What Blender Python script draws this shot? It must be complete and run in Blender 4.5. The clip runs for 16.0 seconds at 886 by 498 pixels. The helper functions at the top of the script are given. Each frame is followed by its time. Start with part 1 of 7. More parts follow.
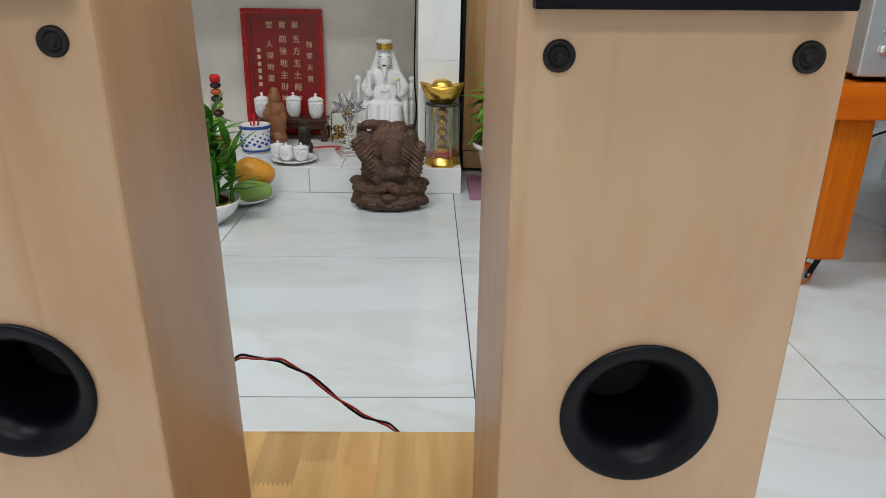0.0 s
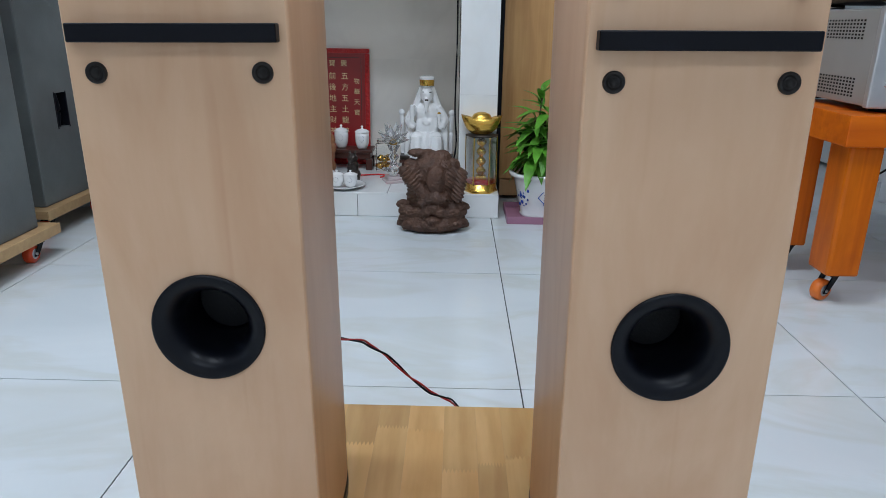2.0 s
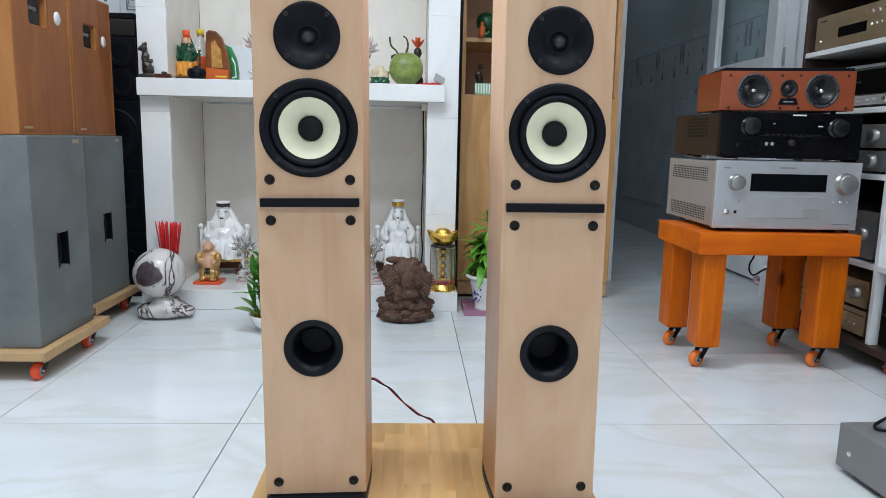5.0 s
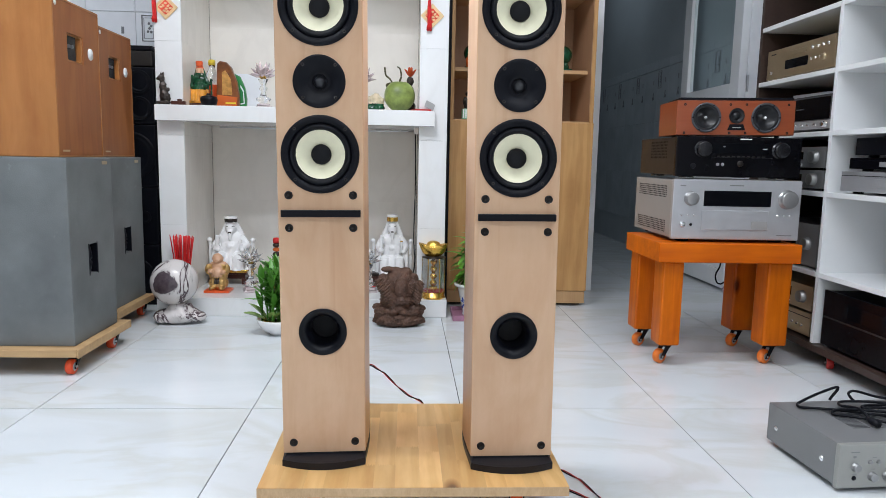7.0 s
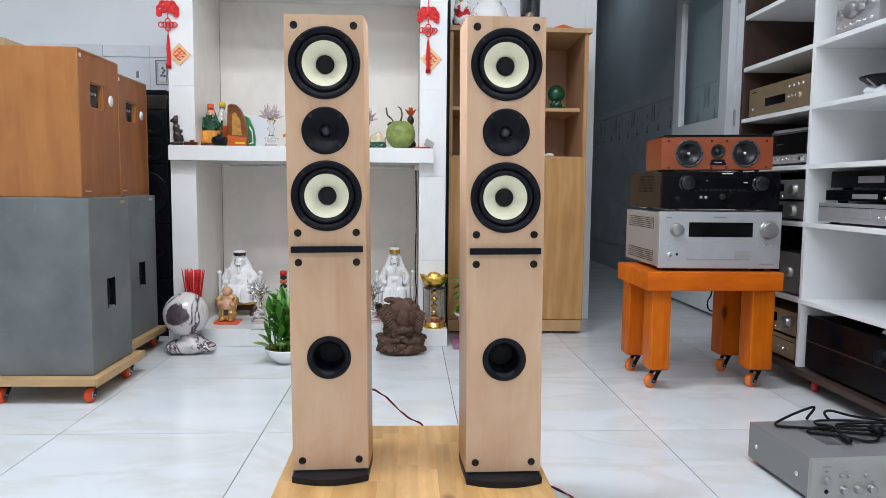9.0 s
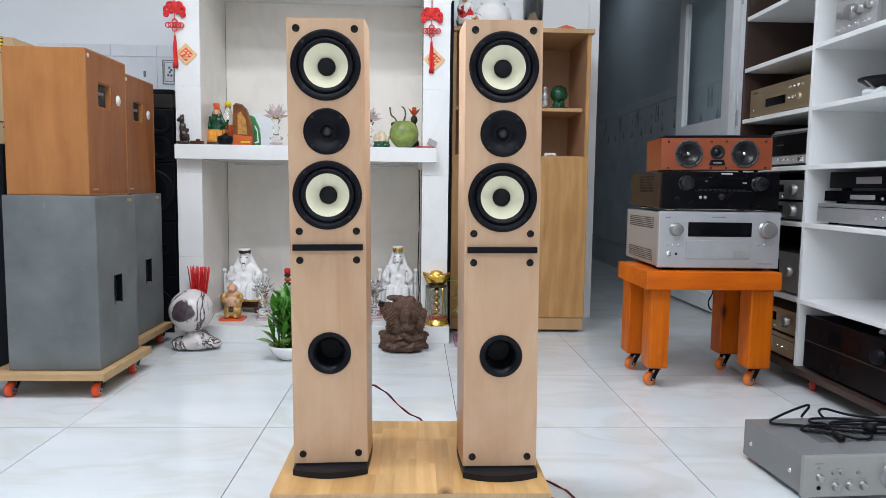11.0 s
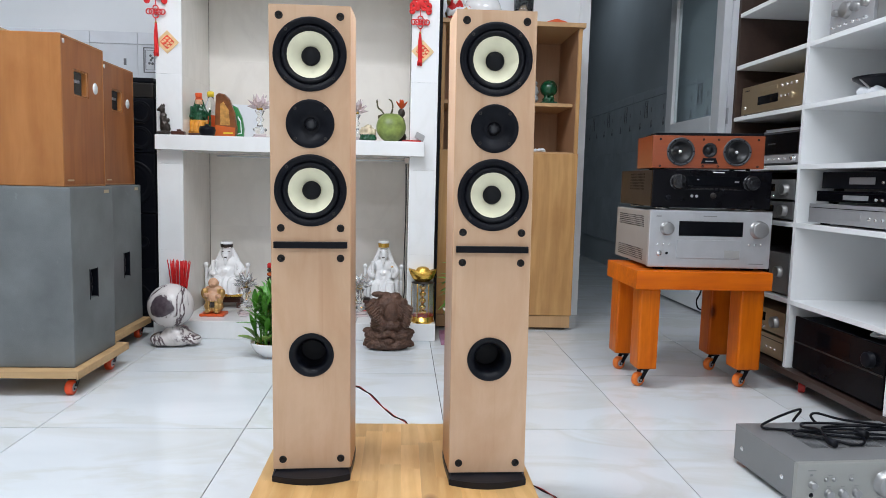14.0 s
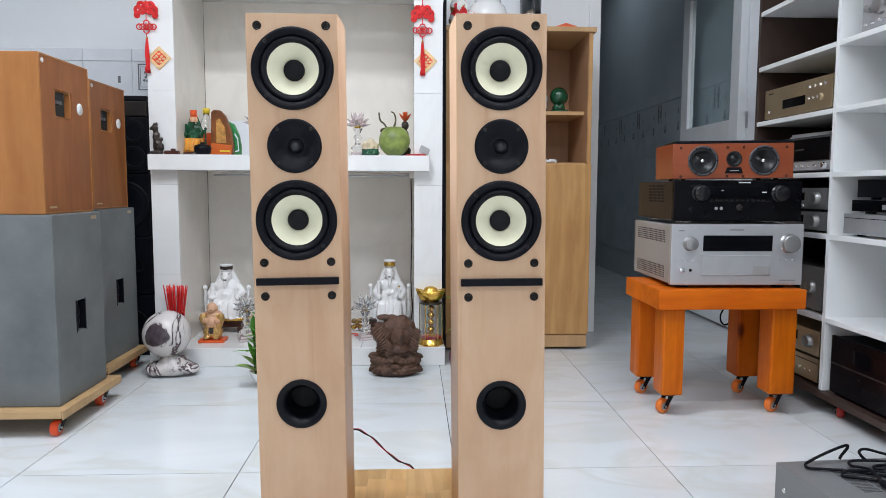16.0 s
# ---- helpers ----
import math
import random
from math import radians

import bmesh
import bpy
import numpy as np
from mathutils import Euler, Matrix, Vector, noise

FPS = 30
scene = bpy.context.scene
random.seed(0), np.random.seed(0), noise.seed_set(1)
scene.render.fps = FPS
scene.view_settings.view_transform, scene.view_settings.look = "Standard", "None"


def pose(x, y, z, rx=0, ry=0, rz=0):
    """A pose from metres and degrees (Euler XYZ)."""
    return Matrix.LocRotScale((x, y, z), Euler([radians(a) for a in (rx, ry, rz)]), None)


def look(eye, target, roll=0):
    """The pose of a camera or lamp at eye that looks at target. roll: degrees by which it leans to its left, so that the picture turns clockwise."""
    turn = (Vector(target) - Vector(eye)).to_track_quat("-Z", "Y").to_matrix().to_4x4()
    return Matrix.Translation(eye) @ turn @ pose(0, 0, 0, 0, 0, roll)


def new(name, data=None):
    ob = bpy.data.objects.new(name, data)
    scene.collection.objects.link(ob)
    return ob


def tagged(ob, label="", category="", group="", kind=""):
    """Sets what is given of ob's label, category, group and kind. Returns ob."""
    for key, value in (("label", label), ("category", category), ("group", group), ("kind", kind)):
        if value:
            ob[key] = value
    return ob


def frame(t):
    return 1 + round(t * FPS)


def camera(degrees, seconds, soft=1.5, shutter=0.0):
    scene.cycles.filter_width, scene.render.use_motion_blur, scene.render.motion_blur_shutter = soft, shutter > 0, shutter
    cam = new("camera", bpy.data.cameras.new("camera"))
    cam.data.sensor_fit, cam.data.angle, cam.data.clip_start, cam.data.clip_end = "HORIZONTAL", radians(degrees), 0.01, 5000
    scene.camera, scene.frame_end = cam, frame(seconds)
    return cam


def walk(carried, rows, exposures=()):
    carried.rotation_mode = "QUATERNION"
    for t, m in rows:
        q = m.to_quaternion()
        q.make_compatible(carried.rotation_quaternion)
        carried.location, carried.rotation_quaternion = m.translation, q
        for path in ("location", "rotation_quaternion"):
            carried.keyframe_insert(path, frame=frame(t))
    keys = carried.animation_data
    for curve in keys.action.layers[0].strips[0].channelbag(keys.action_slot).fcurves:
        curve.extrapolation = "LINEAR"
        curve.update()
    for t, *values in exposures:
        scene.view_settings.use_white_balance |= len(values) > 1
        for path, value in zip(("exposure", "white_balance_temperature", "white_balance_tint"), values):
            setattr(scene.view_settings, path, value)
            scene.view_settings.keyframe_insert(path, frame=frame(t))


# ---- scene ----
cam = camera(65.9, 16.0, soft=0.6)
PATH = [
    (0, (-0.027, 0.148, 0.614), (0.016, 2.013, -0.106), 1.0),
    (0.5, (-0.05, 0.136, 0.603), (-0.109, 1.983, -0.161), 1.3),
    (1, (-0.055, 0.126, 0.603), (-0.14, 1.994, -0.108), 0.5),
    (1.5, (-0.058, 0.069, 0.61), (-0.108, 1.949, -0.07), 1.0),
    (2, (-0.076, -0.008, 0.62), (-0.105, 1.892, -0.004), 0.8),
    (2.5, (-0.08, -0.09, 0.645), (-0.055, 1.829, 0.08), 0.7),
    (3, (-0.096, -0.19, 0.657), (-0.048, 1.743, 0.148), 0.8),
    (3.5, (-0.113, -0.304, 0.661), (-0.022, 1.637, 0.185), 1.1),
    (4, (-0.132, -0.412, 0.669), (-0.029, 1.537, 0.23), 1.1),
    (4.5, (-0.131, -0.489, 0.694), (-0.033, 1.477, 0.342), 1.4),
    (6.8, (-0.109, -0.809, 0.731), (-0.02, 1.17, 0.456), 0.3),
    (7, (-0.119, -0.829, 0.724), (-0.008, 1.151, 0.46), 1.2),
    (7.5, (-0.12, -0.873, 0.728), (0.001, 1.107, 0.471), 1.5),
    (8, (-0.119, -0.907, 0.738), (-0.007, 1.077, 0.516), 0.6),
    (8.5, (-0.117, -0.939, 0.74), (-0.026, 1.048, 0.531), -0.3),
    (9, (-0.107, -0.96, 0.744), (-0.009, 1.03, 0.568), 0.6),
    (11.5, (-0.091, -0.996, 0.747), (-0.014, 0.995, 0.566), 0.7),
    (12, (-0.095, -0.999, 0.743), (-0.016, 0.992, 0.565), 0.4),
    (12.5, (-0.089, -0.998, 0.745), (-0.018, 0.991, 0.546), 0.4),
    (13, (-0.088, -0.99, 0.743), (-0.012, 0.998, 0.538), 0.5),
    (13.5, (-0.09, -0.965, 0.744), (-0.006, 1.022, 0.534), 0.9),
    (14, (-0.093, -0.935, 0.753), (0.029, 1.052, 0.555), 1.5),
    (14.5, (-0.078, -0.9, 0.764), (0.057, 1.087, 0.58), 1.1),
    (15, (-0.075, -0.863, 0.776), (0.054, 1.125, 0.591), 1.6),
    (15.5, (-0.073, -0.83, 0.787), (0.029, 1.16, 0.61), 1.2),
    (16, (-0.067, -0.774, 0.786), (0.02, 1.217, 0.61), 0.2),
]
walk(cam, [(t, look(eye, target, roll)) for t, eye, target, roll in PATH],
     [(0, -0.32, 6900, 10), (0.5, -0.44, 6700, 10), (1.0, -0.49, 6250, 10), (1.5, -0.46, 6050, 10), (2.5, -0.34, 5950, 10), (3.5, -0.18, 6000, 10), (4.5, -0.09, 6150, 10), (7, 0.03, 6450, 14), (16, 0.03, 6450, 14)])

# ---- light: unseen lamps added overhead, in the corridor and behind the camera ----
world = bpy.data.worlds.new("world")
scene.world = world
world.use_nodes = True
wn = world.node_tree.nodes
sky = wn.new("ShaderNodeTexSky")
sky.sky_type, sky.sun_disc = 'NISHITA', False
sky.sun_elevation, sky.sun_rotation = radians(40), radians(200)
world.node_tree.links.new(sky.outputs[0], wn["Background"].inputs[0])
wn["Background"].inputs[1].default_value = 0.10


def area(name, m, sx, sy, watts, color):
    d = bpy.data.lights.new(name, 'AREA')
    d.shape, d.size, d.size_y, d.energy, d.color = 'RECTANGLE', sx, sy, watts, color
    ob = new(name, d)
    ob.matrix_basis = m
    return ob


COOL = (0.90, 0.96, 1.0)
area("overhead_fill", pose(-1.15, 0.15, 2.78), 1.2, 0.25, 22, COOL)
area("overhead_fill", pose(0.75, 0.15, 2.78), 1.2, 0.25, 19, COOL)
# added between speakers and altar to brighten the niche, not the speaker fronts
area("overhead_fill", pose(-0.55, 0.78, 2.78), 1.2, 0.25, 38, COOL)
# added out of view to set how bright the corridor is
area("corridor_fill", pose(1.35, 5.2, 2.78), 0.25, 1.0, 2.3, (0.80, 0.93, 1.0))
area("overhead_fill", pose(-0.1, -1.6, 2.78), 1.6, 0.3, 30, COOL)
# assumed daylight, added as a wide fill behind the camera
area("front_fill", look((0, -4.3, 1.45), (0, 0, 1.0)), 3.4, 2.3, 10, (0.88, 0.95, 1.0))


# ---- materials ----
def nodes_of(name):
    m = bpy.data.materials.new(name)
    m.use_nodes = True
    return m, m.node_tree.nodes, m.node_tree.links, m.node_tree.nodes["Principled BSDF"]


def coords(n, l, scale=(1, 1, 1), shift=True):
    tc = n.new("ShaderNodeTexCoord")
    mp = n.new("ShaderNodeMapping")
    mp.inputs["Scale"].default_value = scale
    l.new(tc.outputs["Object"], mp.inputs["Vector"])
    if shift:
        oi = n.new("ShaderNodeObjectInfo")
        mu = n.new("ShaderNodeMath")
        mu.operation = 'MULTIPLY'
        mu.inputs[1].default_value = 37.0
        l.new(oi.outputs["Random"], mu.inputs[0])
        l.new(mu.outputs[0], mp.inputs["Location"])
    return mp.outputs[0]


def noise_of(n, l, vec, scale, detail=4.0, rough=0.55, dist=0.0):
    t = n.new("ShaderNodeTexNoise")
    t.inputs["Scale"].default_value = scale
    t.inputs["Detail"].default_value = detail
    t.inputs["Roughness"].default_value = rough
    t.inputs["Distortion"].default_value = dist
    l.new(vec, t.inputs["Vector"])
    return t.outputs["Fac"]


def ramp_of(n, l, fac, stops):
    r = n.new("ShaderNodeValToRGB")
    e = r.color_ramp.elements
    while len(e) < len(stops):
        e.new(0.5)
    for el, (p, c) in zip(e, stops):
        el.position, el.color = p, (*c, 1)
    l.new(fac, r.inputs[0])
    return r.outputs[0]


def bump_of(n, l, b, fac, strength, dist=0.001):
    k = n.new("ShaderNodeBump")
    k.inputs["Strength"].default_value, k.inputs["Distance"].default_value = strength, dist
    l.new(fac, k.inputs["Height"])
    l.new(k.outputs[0], b.inputs["Normal"])


def mixed(n, l, fac, a, b, how='MIX'):
    m = n.new("ShaderNodeMix")
    m.data_type, m.blend_type = 'RGBA', how
    for sock, v in ((m.inputs[0], fac), (m.inputs[6], a), (m.inputs[7], b)):
        if isinstance(v, (int, float)):
            sock.default_value = v
        elif isinstance(v, tuple):
            sock.default_value = (*v, 1)
        else:
            l.new(v, sock)
    return m.outputs[2]


def paint(name, color, rough=0.5, metal=0.0, vary=0.12, scale=9.0, bump=0.05, grain=160.0, spec=0.5, coat=0.0, marks=0.0):
    """Plain stuff with cloudy variation, fine grain and a little uneven gloss."""
    m, n, l, b = nodes_of(name)
    v = coords(n, l)
    cloud = noise_of(n, l, v, scale)
    lo = tuple(c * (1 - vary) for c in color)
    hi = tuple(min(1, c * (1 + vary)) for c in color)
    col = ramp_of(n, l, cloud, [(0.3, lo), (0.7, hi)])
    if marks:
        sp = ramp_of(n, l, noise_of(n, l, v, scale * 3, 6.0, 0.7, 0.5), [(0.64, (0, 0, 0)), (0.72, (marks,) * 3)])
        col = mixed(n, l, sp, col, tuple(min(1, c * 1.9) for c in color))
    l.new(col, b.inputs["Base Color"])
    fine = noise_of(n, l, v, grain, 2.0)
    mr = n.new("ShaderNodeMapRange")
    mr.inputs[3].default_value, mr.inputs[4].default_value = rough * 0.85, min(1, rough * 1.15)
    l.new(cloud, mr.inputs[0])
    l.new(mr.outputs[0], b.inputs["Roughness"])
    b.inputs["Metallic"].default_value = metal
    b.inputs["Specular IOR Level"].default_value = spec
    b.inputs["Coat Weight"].default_value = coat
    if bump:
        bump_of(n, l, b, fine, bump)
    return m


def wood(name, dark, light, along=2, rough=0.4, grain=26.0, stretch=0.06, contrast=1.0, bump=0.06, per_piece=0.0, coat=0.0, rings=0.0, knots=0.0, blotch=0.0):
    """Wood with its grain along one axis; blotches at a larger scale; per_piece varies the tone of each piece."""
    m, n, l, b = nodes_of(name)
    sc = [1, 1, 1]
    sc[along] = stretch
    v = coords(n, l, tuple(sc))
    g1 = noise_of(n, l, v, grain, 6.0, 0.6, 0.4)
    g2 = noise_of(n, l, v, grain * 5, 3.0, 0.6)
    big = noise_of(n, l, coords(n, l), 5.0, 3.0)
    col = ramp_of(n, l, g1, [(0.5 - 0.28 / contrast, dark), (0.5 + 0.22 / contrast, light)])
    col = mixed(n, l, 0.22, col, ramp_of(n, l, g2, [(0.35, dark), (0.6, light)]))
    col = mixed(n, l, 0.25, col, ramp_of(n, l, big, [(0.3, tuple(c * 0.8 for c in dark)), (0.7, light)]))
    if rings:
        w = n.new("ShaderNodeTexWave")
        w.wave_type, w.bands_direction = 'BANDS', 'X'
        w.inputs["Scale"].default_value = 5.0
        w.inputs["Distortion"].default_value = 16.0
        w.inputs["Detail"].default_value = 3.0
        w.inputs["Detail Scale"].default_value = 1.2
        sc2 = [1, 1, 1]
        sc2[along] = 0.18
        l.new(coords(n, l, tuple(sc2)), w.inputs["Vector"])
        col = mixed(n, l, rings, col, ramp_of(n, l, w.outputs["Fac"], [(0.2, dark), (0.75, light)]))
    if knots:
        vo = n.new("ShaderNodeTexVoronoi")
        vo.inputs["Scale"].default_value = knots
        sc3 = [1, 1, 1]
        sc3[along] = 0.45
        l.new(coords(n, l, tuple(sc3)), vo.inputs["Vector"])
        k = ramp_of(n, l, vo.outputs["Distance"], [(0.07, (0.25, 0.2, 0.2)), (0.10, (0.55, 0.45, 0.4)), (0.17, (1, 1, 1))])
        col = mixed(n, l, 1.0, col, k, 'MULTIPLY')
    if blotch:
        sc4 = [1, 1, 1]
        sc4[along] = 0.3
        cl = noise_of(n, l, coords(n, l, tuple(sc4)), 11.0, 5.0, 0.6, 0.8)
        tone = ramp_of(n, l, cl, [(0.32, (1 - blotch * 0.45, 1 - blotch * 0.75, 1 - blotch)), (0.62, (1, 1, 1))])
        col = mixed(n, l, 1.0, col, tone, 'MULTIPLY')
        sc5 = [1, 1, 1]
        sc5[along] = 0.035
        st = noise_of(n, l, coords(n, l, tuple(sc5)), 46.0, 2.0, 0.5, 0.3)
        fleck = ramp_of(n, l, st, [(0.60, (1, 1, 1)), (0.74, (1 - blotch * 0.35, 1 - blotch * 0.55, 1 - blotch * 0.7))])
        col = mixed(n, l, 1.0, col, fleck, 'MULTIPLY')
    if per_piece:
        oi = n.new("ShaderNodeObjectInfo")
        r = ramp_of(n, l, oi.outputs["Random"], [(0.0, (1 - per_piece,) * 3), (1.0, (1.0, 1.0, 1.0))])
        col = mixed(n, l, 1.0, col, r, 'MULTIPLY')
    l.new(col, b.inputs["Base Color"])
    mr = n.new("ShaderNodeMapRange")
    mr.inputs[3].default_value, mr.inputs[4].default_value = rough * 0.85, rough * 1.2
    l.new(g1, mr.inputs[0])
    l.new(mr.outputs[0], b.inputs["Roughness"])
    b.inputs["Coat Weight"].default_value = coat
    b.inputs["Coat Roughness"].default_value = 0.15
    bump_of(n, l, b, g2, bump, 0.0006)
    return m


def tile_stone(name, base, vein, cloudc, rough=0.12, scale=1.0, amount=0.5):
    """Polished porcelain with soft diagonal veins, different in each tile."""
    m, n, l, b = nodes_of(name)
    tc = n.new("ShaderNodeTexCoord")
    oi = n.new("ShaderNodeObjectInfo")
    mu = n.new("ShaderNodeMath")
    mu.operation = 'MULTIPLY'
    mu.inputs[1].default_value = 53.0
    l.new(oi.outputs["Random"], mu.inputs[0])
    mp = n.new("ShaderNodeMapping")
    mp.inputs["Scale"].default_value = (1.1 * scale, 2.6 * scale, 1)
    mp.inputs["Rotation"].default_value = (0, 0, 0.45)
    l.new(tc.outputs["Object"], mp.inputs["Vector"])
    l.new(mu.outputs[0], mp.inputs["Location"])
    v = mp.outputs[0]
    c1 = noise_of(n, l, v, 1.6, 5.0, 0.55, 0.9)
    c2 = noise_of(n, l, v, 1.7, 5.0, 0.55, 0.8)
    col = ramp_of(n, l, c1, [(0.35, base), (0.62, cloudc)])
    ve = ramp_of(n, l, c2, [(0.44, (0, 0, 0)), (0.5, (1, 1, 1)), (0.58, (0, 0, 0))])
    sep = n.new("ShaderNodeMath")
    sep.operation = 'MULTIPLY'
    sep.inputs[1].default_value = amount
    l.new(ve, sep.inputs[0])
    col = mixed(n, l, sep.outputs[0], col, vein)
    l.new(col, b.inputs["Base Color"])
    mr = n.new("ShaderNodeMapRange")
    mr.inputs[3].default_value, mr.inputs[4].default_value = rough * 0.7, rough * 1.6
    l.new(noise_of(n, l, v, 7.0), mr.inputs[0])
    l.new(mr.outputs[0], b.inputs["Roughness"])
    bump_of(n, l, b, noise_of(n, l, v, 6.0, 2.0), 0.04, 0.002)
    return m


def glass(name, color=(1, 1, 1), rough=0.02, ior=1.45):
    m, n, l, b = nodes_of(name)
    b.inputs["Base Color"].default_value = (*color, 1)
    b.inputs["Transmission Weight"].default_value = 1.0
    b.inputs["Roughness"].default_value = rough
    b.inputs["IOR"].default_value = ior
    return m


M_beech = wood("beech_veneer", (0.57, 0.355, 0.210), (0.695, 0.475, 0.313), 2, 0.40, 9, 0.14, 0.65, 0.02, 0.0, blotch=0.22)
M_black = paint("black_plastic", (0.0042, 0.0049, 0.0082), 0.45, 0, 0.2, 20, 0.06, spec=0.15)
M_rubber = paint("black_rubber", (0.0042, 0.0049, 0.0078), 0.45, 0, 0.2, 20, 0.03, spec=0.2)
M_port = paint("port_plastic", (0.0036, 0.0043, 0.0072), 0.34, 0, 0.2, 12, 0.02, spec=0.18)
M_plinth = paint("satin_black_plinth", (0.0075, 0.0085, 0.0125), 0.4, 0, 0.2, 14, 0.05, spec=0.3)
# lighter than the port plastic: light on the tube's end as colour
M_portlit = paint("lit_port_end", (0.011, 0.012, 0.015), 0.8, 0, 0.3, 60, 0.4, 300)
M_domecap = paint("grey_dome", (0.016, 0.017, 0.021), 0.35, 0, 0.1, 30, 0.02, spec=0.5)
M_socket = paint("worn_black_socket", (0.013, 0.0105, 0.0095), 0.42, 0, 0.3, 60, 0.05, spec=0.28)
M_cone = paint("cream_cone", (0.80, 0.77, 0.56), 0.62, 0, 0.05, 30, 0.12, 400)
M_dust = paint("dust_cap", (0.005, 0.0055, 0.008), 0.6, 0, 0.15, 40, 0.2, 700, spec=0.25)
M_metal = paint("steel", (0.55, 0.55, 0.56), 0.3, 1.0, 0.08, 30, 0.02)
M_chrome = paint("chrome", (0.8, 0.8, 0.81), 0.12, 1.0, 0.04, 30, 0.0)
M_stave = wood("rubberwood", (0.64, 0.335, 0.100), (0.92, 0.60, 0.26), 1, 0.34, 16, 0.12, 1.2, 0.04, 0.26, 0.12, 0.25, 8.0, 0.15)
M_floor = tile_stone("floor_porcelain", (0.725, 0.76, 0.785), (0.60, 0.61, 0.565), (0.67, 0.71, 0.735), 0.13, 0.8, 0.5)
M_grout = paint("grout", (0.035, 0.036, 0.038), 0.9, 0, 0.2, 20, 0.2)
M_wall = paint("white_wall_paint", (0.82, 0.845, 0.87), 0.75, 0, 0.03, 2.5, 0.06, 220)
# darker than the room walls: the corridor's dimness is put into this colour
M_corridordim = paint("dimmed_corridor_paint", (0.42, 0.465, 0.495), 0.6, 0, 0.08, 2.0, 0.06, 220)
M_ceil = paint("ceiling_paint", (0.8, 0.81, 0.82), 0.8, 0, 0.03, 2.5, 0.05, 200)
M_dado = paint("dado_tile", (0.76, 0.785, 0.83), 0.2, 0, 0.06, 5, 0.01)
# darkened copy of the dado glaze for the dim corridor
M_dimdado = paint("dimmed_dado_tile", (0.50, 0.55, 0.59), 0.2, 0, 0.1, 5, 0.01)
M_dadoline = paint("dado_relief", (0.16, 0.165, 0.18), 0.3, 0.1, 0.1, 20, 0.02)
M_altar = tile_stone("white_altar_tile", (0.82, 0.83, 0.83), (0.70, 0.70, 0.68), (0.79, 0.80, 0.80), 0.1, 1.6, 0.25)
M_niche = tile_stone("grey_niche_tile", (0.84, 0.80, 0.735), (0.70, 0.66, 0.60), (0.80, 0.76, 0.70), 0.14, 1.4, 0.3)
M_greybox = paint("grey_textured_paint", (0.138, 0.151, 0.152), 0.55, 0, 0.24, 5.0, 0.5, 260, marks=0.5)
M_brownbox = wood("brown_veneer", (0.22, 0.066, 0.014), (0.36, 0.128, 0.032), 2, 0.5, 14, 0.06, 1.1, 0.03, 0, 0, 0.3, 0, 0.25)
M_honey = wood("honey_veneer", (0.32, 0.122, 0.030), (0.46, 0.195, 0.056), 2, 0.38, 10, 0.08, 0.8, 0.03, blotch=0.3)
M_pallet = wood("raw_pine", (0.36, 0.21, 0.095), (0.60, 0.40, 0.20), 0, 0.6, 18, 0.05, 0.9, 0.08)
M_rawedge = wood("sawn_board_edge", (0.46, 0.29, 0.14), (0.68, 0.47, 0.27), 2, 0.6, 60, 0.5, 1.2, 0.1)
M_orange = wood("orange_stained_pine", (0.40, 0.070, 0.002), (0.92, 0.220, 0.002), 2, 0.36, 10, 0.08, 1.0, 0.03, 0.22, 0.0, 0.0, 9.0, 0.4)
M_orangetop = wood("orange_stained_board", (0.50, 0.080, 0.002), (0.93, 0.215, 0.002), 0, 0.36, 10, 0.06, 1.2, 0.03, 0.1, 0.0, 0.0, 7.0, 0.25)
for m_ in (M_orange, M_orangetop):
    m_.node_tree.nodes["Principled BSDF"].inputs["Specular IOR Level"].default_value = 0.25
M_orangewheel = paint("orange_wheel", (0.84, 0.20, 0.025), 0.4, 0, 0.1, 20, 0.02)
M_redwheel = paint("red_wheel", (0.74, 0.07, 0.012), 0.4, 0, 0.1, 20, 0.02)
M_crimson = paint("crimson_wheel", (0.60, 0.035, 0.030), 0.4, 0, 0.1, 20, 0.02)
M_alu = paint("brushed_aluminium", (0.50, 0.51, 0.53), 0.36, 0.6, 0.04, 20, 0.05, 500)
M_alubody = paint("silver_paint", (0.41, 0.41, 0.405), 0.42, 0.4, 0.04, 10, 0.1, 500)
M_greyamp = paint("grey_metal_paint", (0.245, 0.248, 0.252), 0.42, 0.4, 0.05, 10, 0.1, 500)
M_ampfront = paint("warm_grey_aluminium", (0.37, 0.37, 0.345), 0.40, 0.45, 0.04, 20, 0.05, 500)
M_knob = paint("satin_aluminium", (0.34, 0.34, 0.34), 0.32, 0.8, 0.05, 30, 0.02)
M_darkface = paint("dark_grey_face", (0.075, 0.077, 0.082), 0.4, 0.3, 0.08, 20, 0.04)
M_midcone = paint("grey_cone", (0.007, 0.0078, 0.010), 0.36, 0.0, 0.1, 30, 0.03, spec=0.4)
M_blackknob = paint("gloss_black_knob", (0.006, 0.006, 0.008), 0.2, 0, 0.1, 10, 0.0, spec=0.5)
M_ringgrey = paint("grey_chassis_ring", (0.060, 0.063, 0.072), 0.4, 0.2, 0.08, 20, 0.03)
M_gold = paint("champagne_metal", (0.50, 0.40, 0.26), 0.35, 0.8, 0.05, 20, 0.04, 400)
M_glossblack = paint("gloss_black", (0.003, 0.003, 0.0045), 0.26, 0, 0.1, 10, 0.0, spec=0.12)
M_display = paint("dark_display", (0.003, 0.0035, 0.005), 0.1, 0, 0.05, 10, 0.0, spec=0.1)
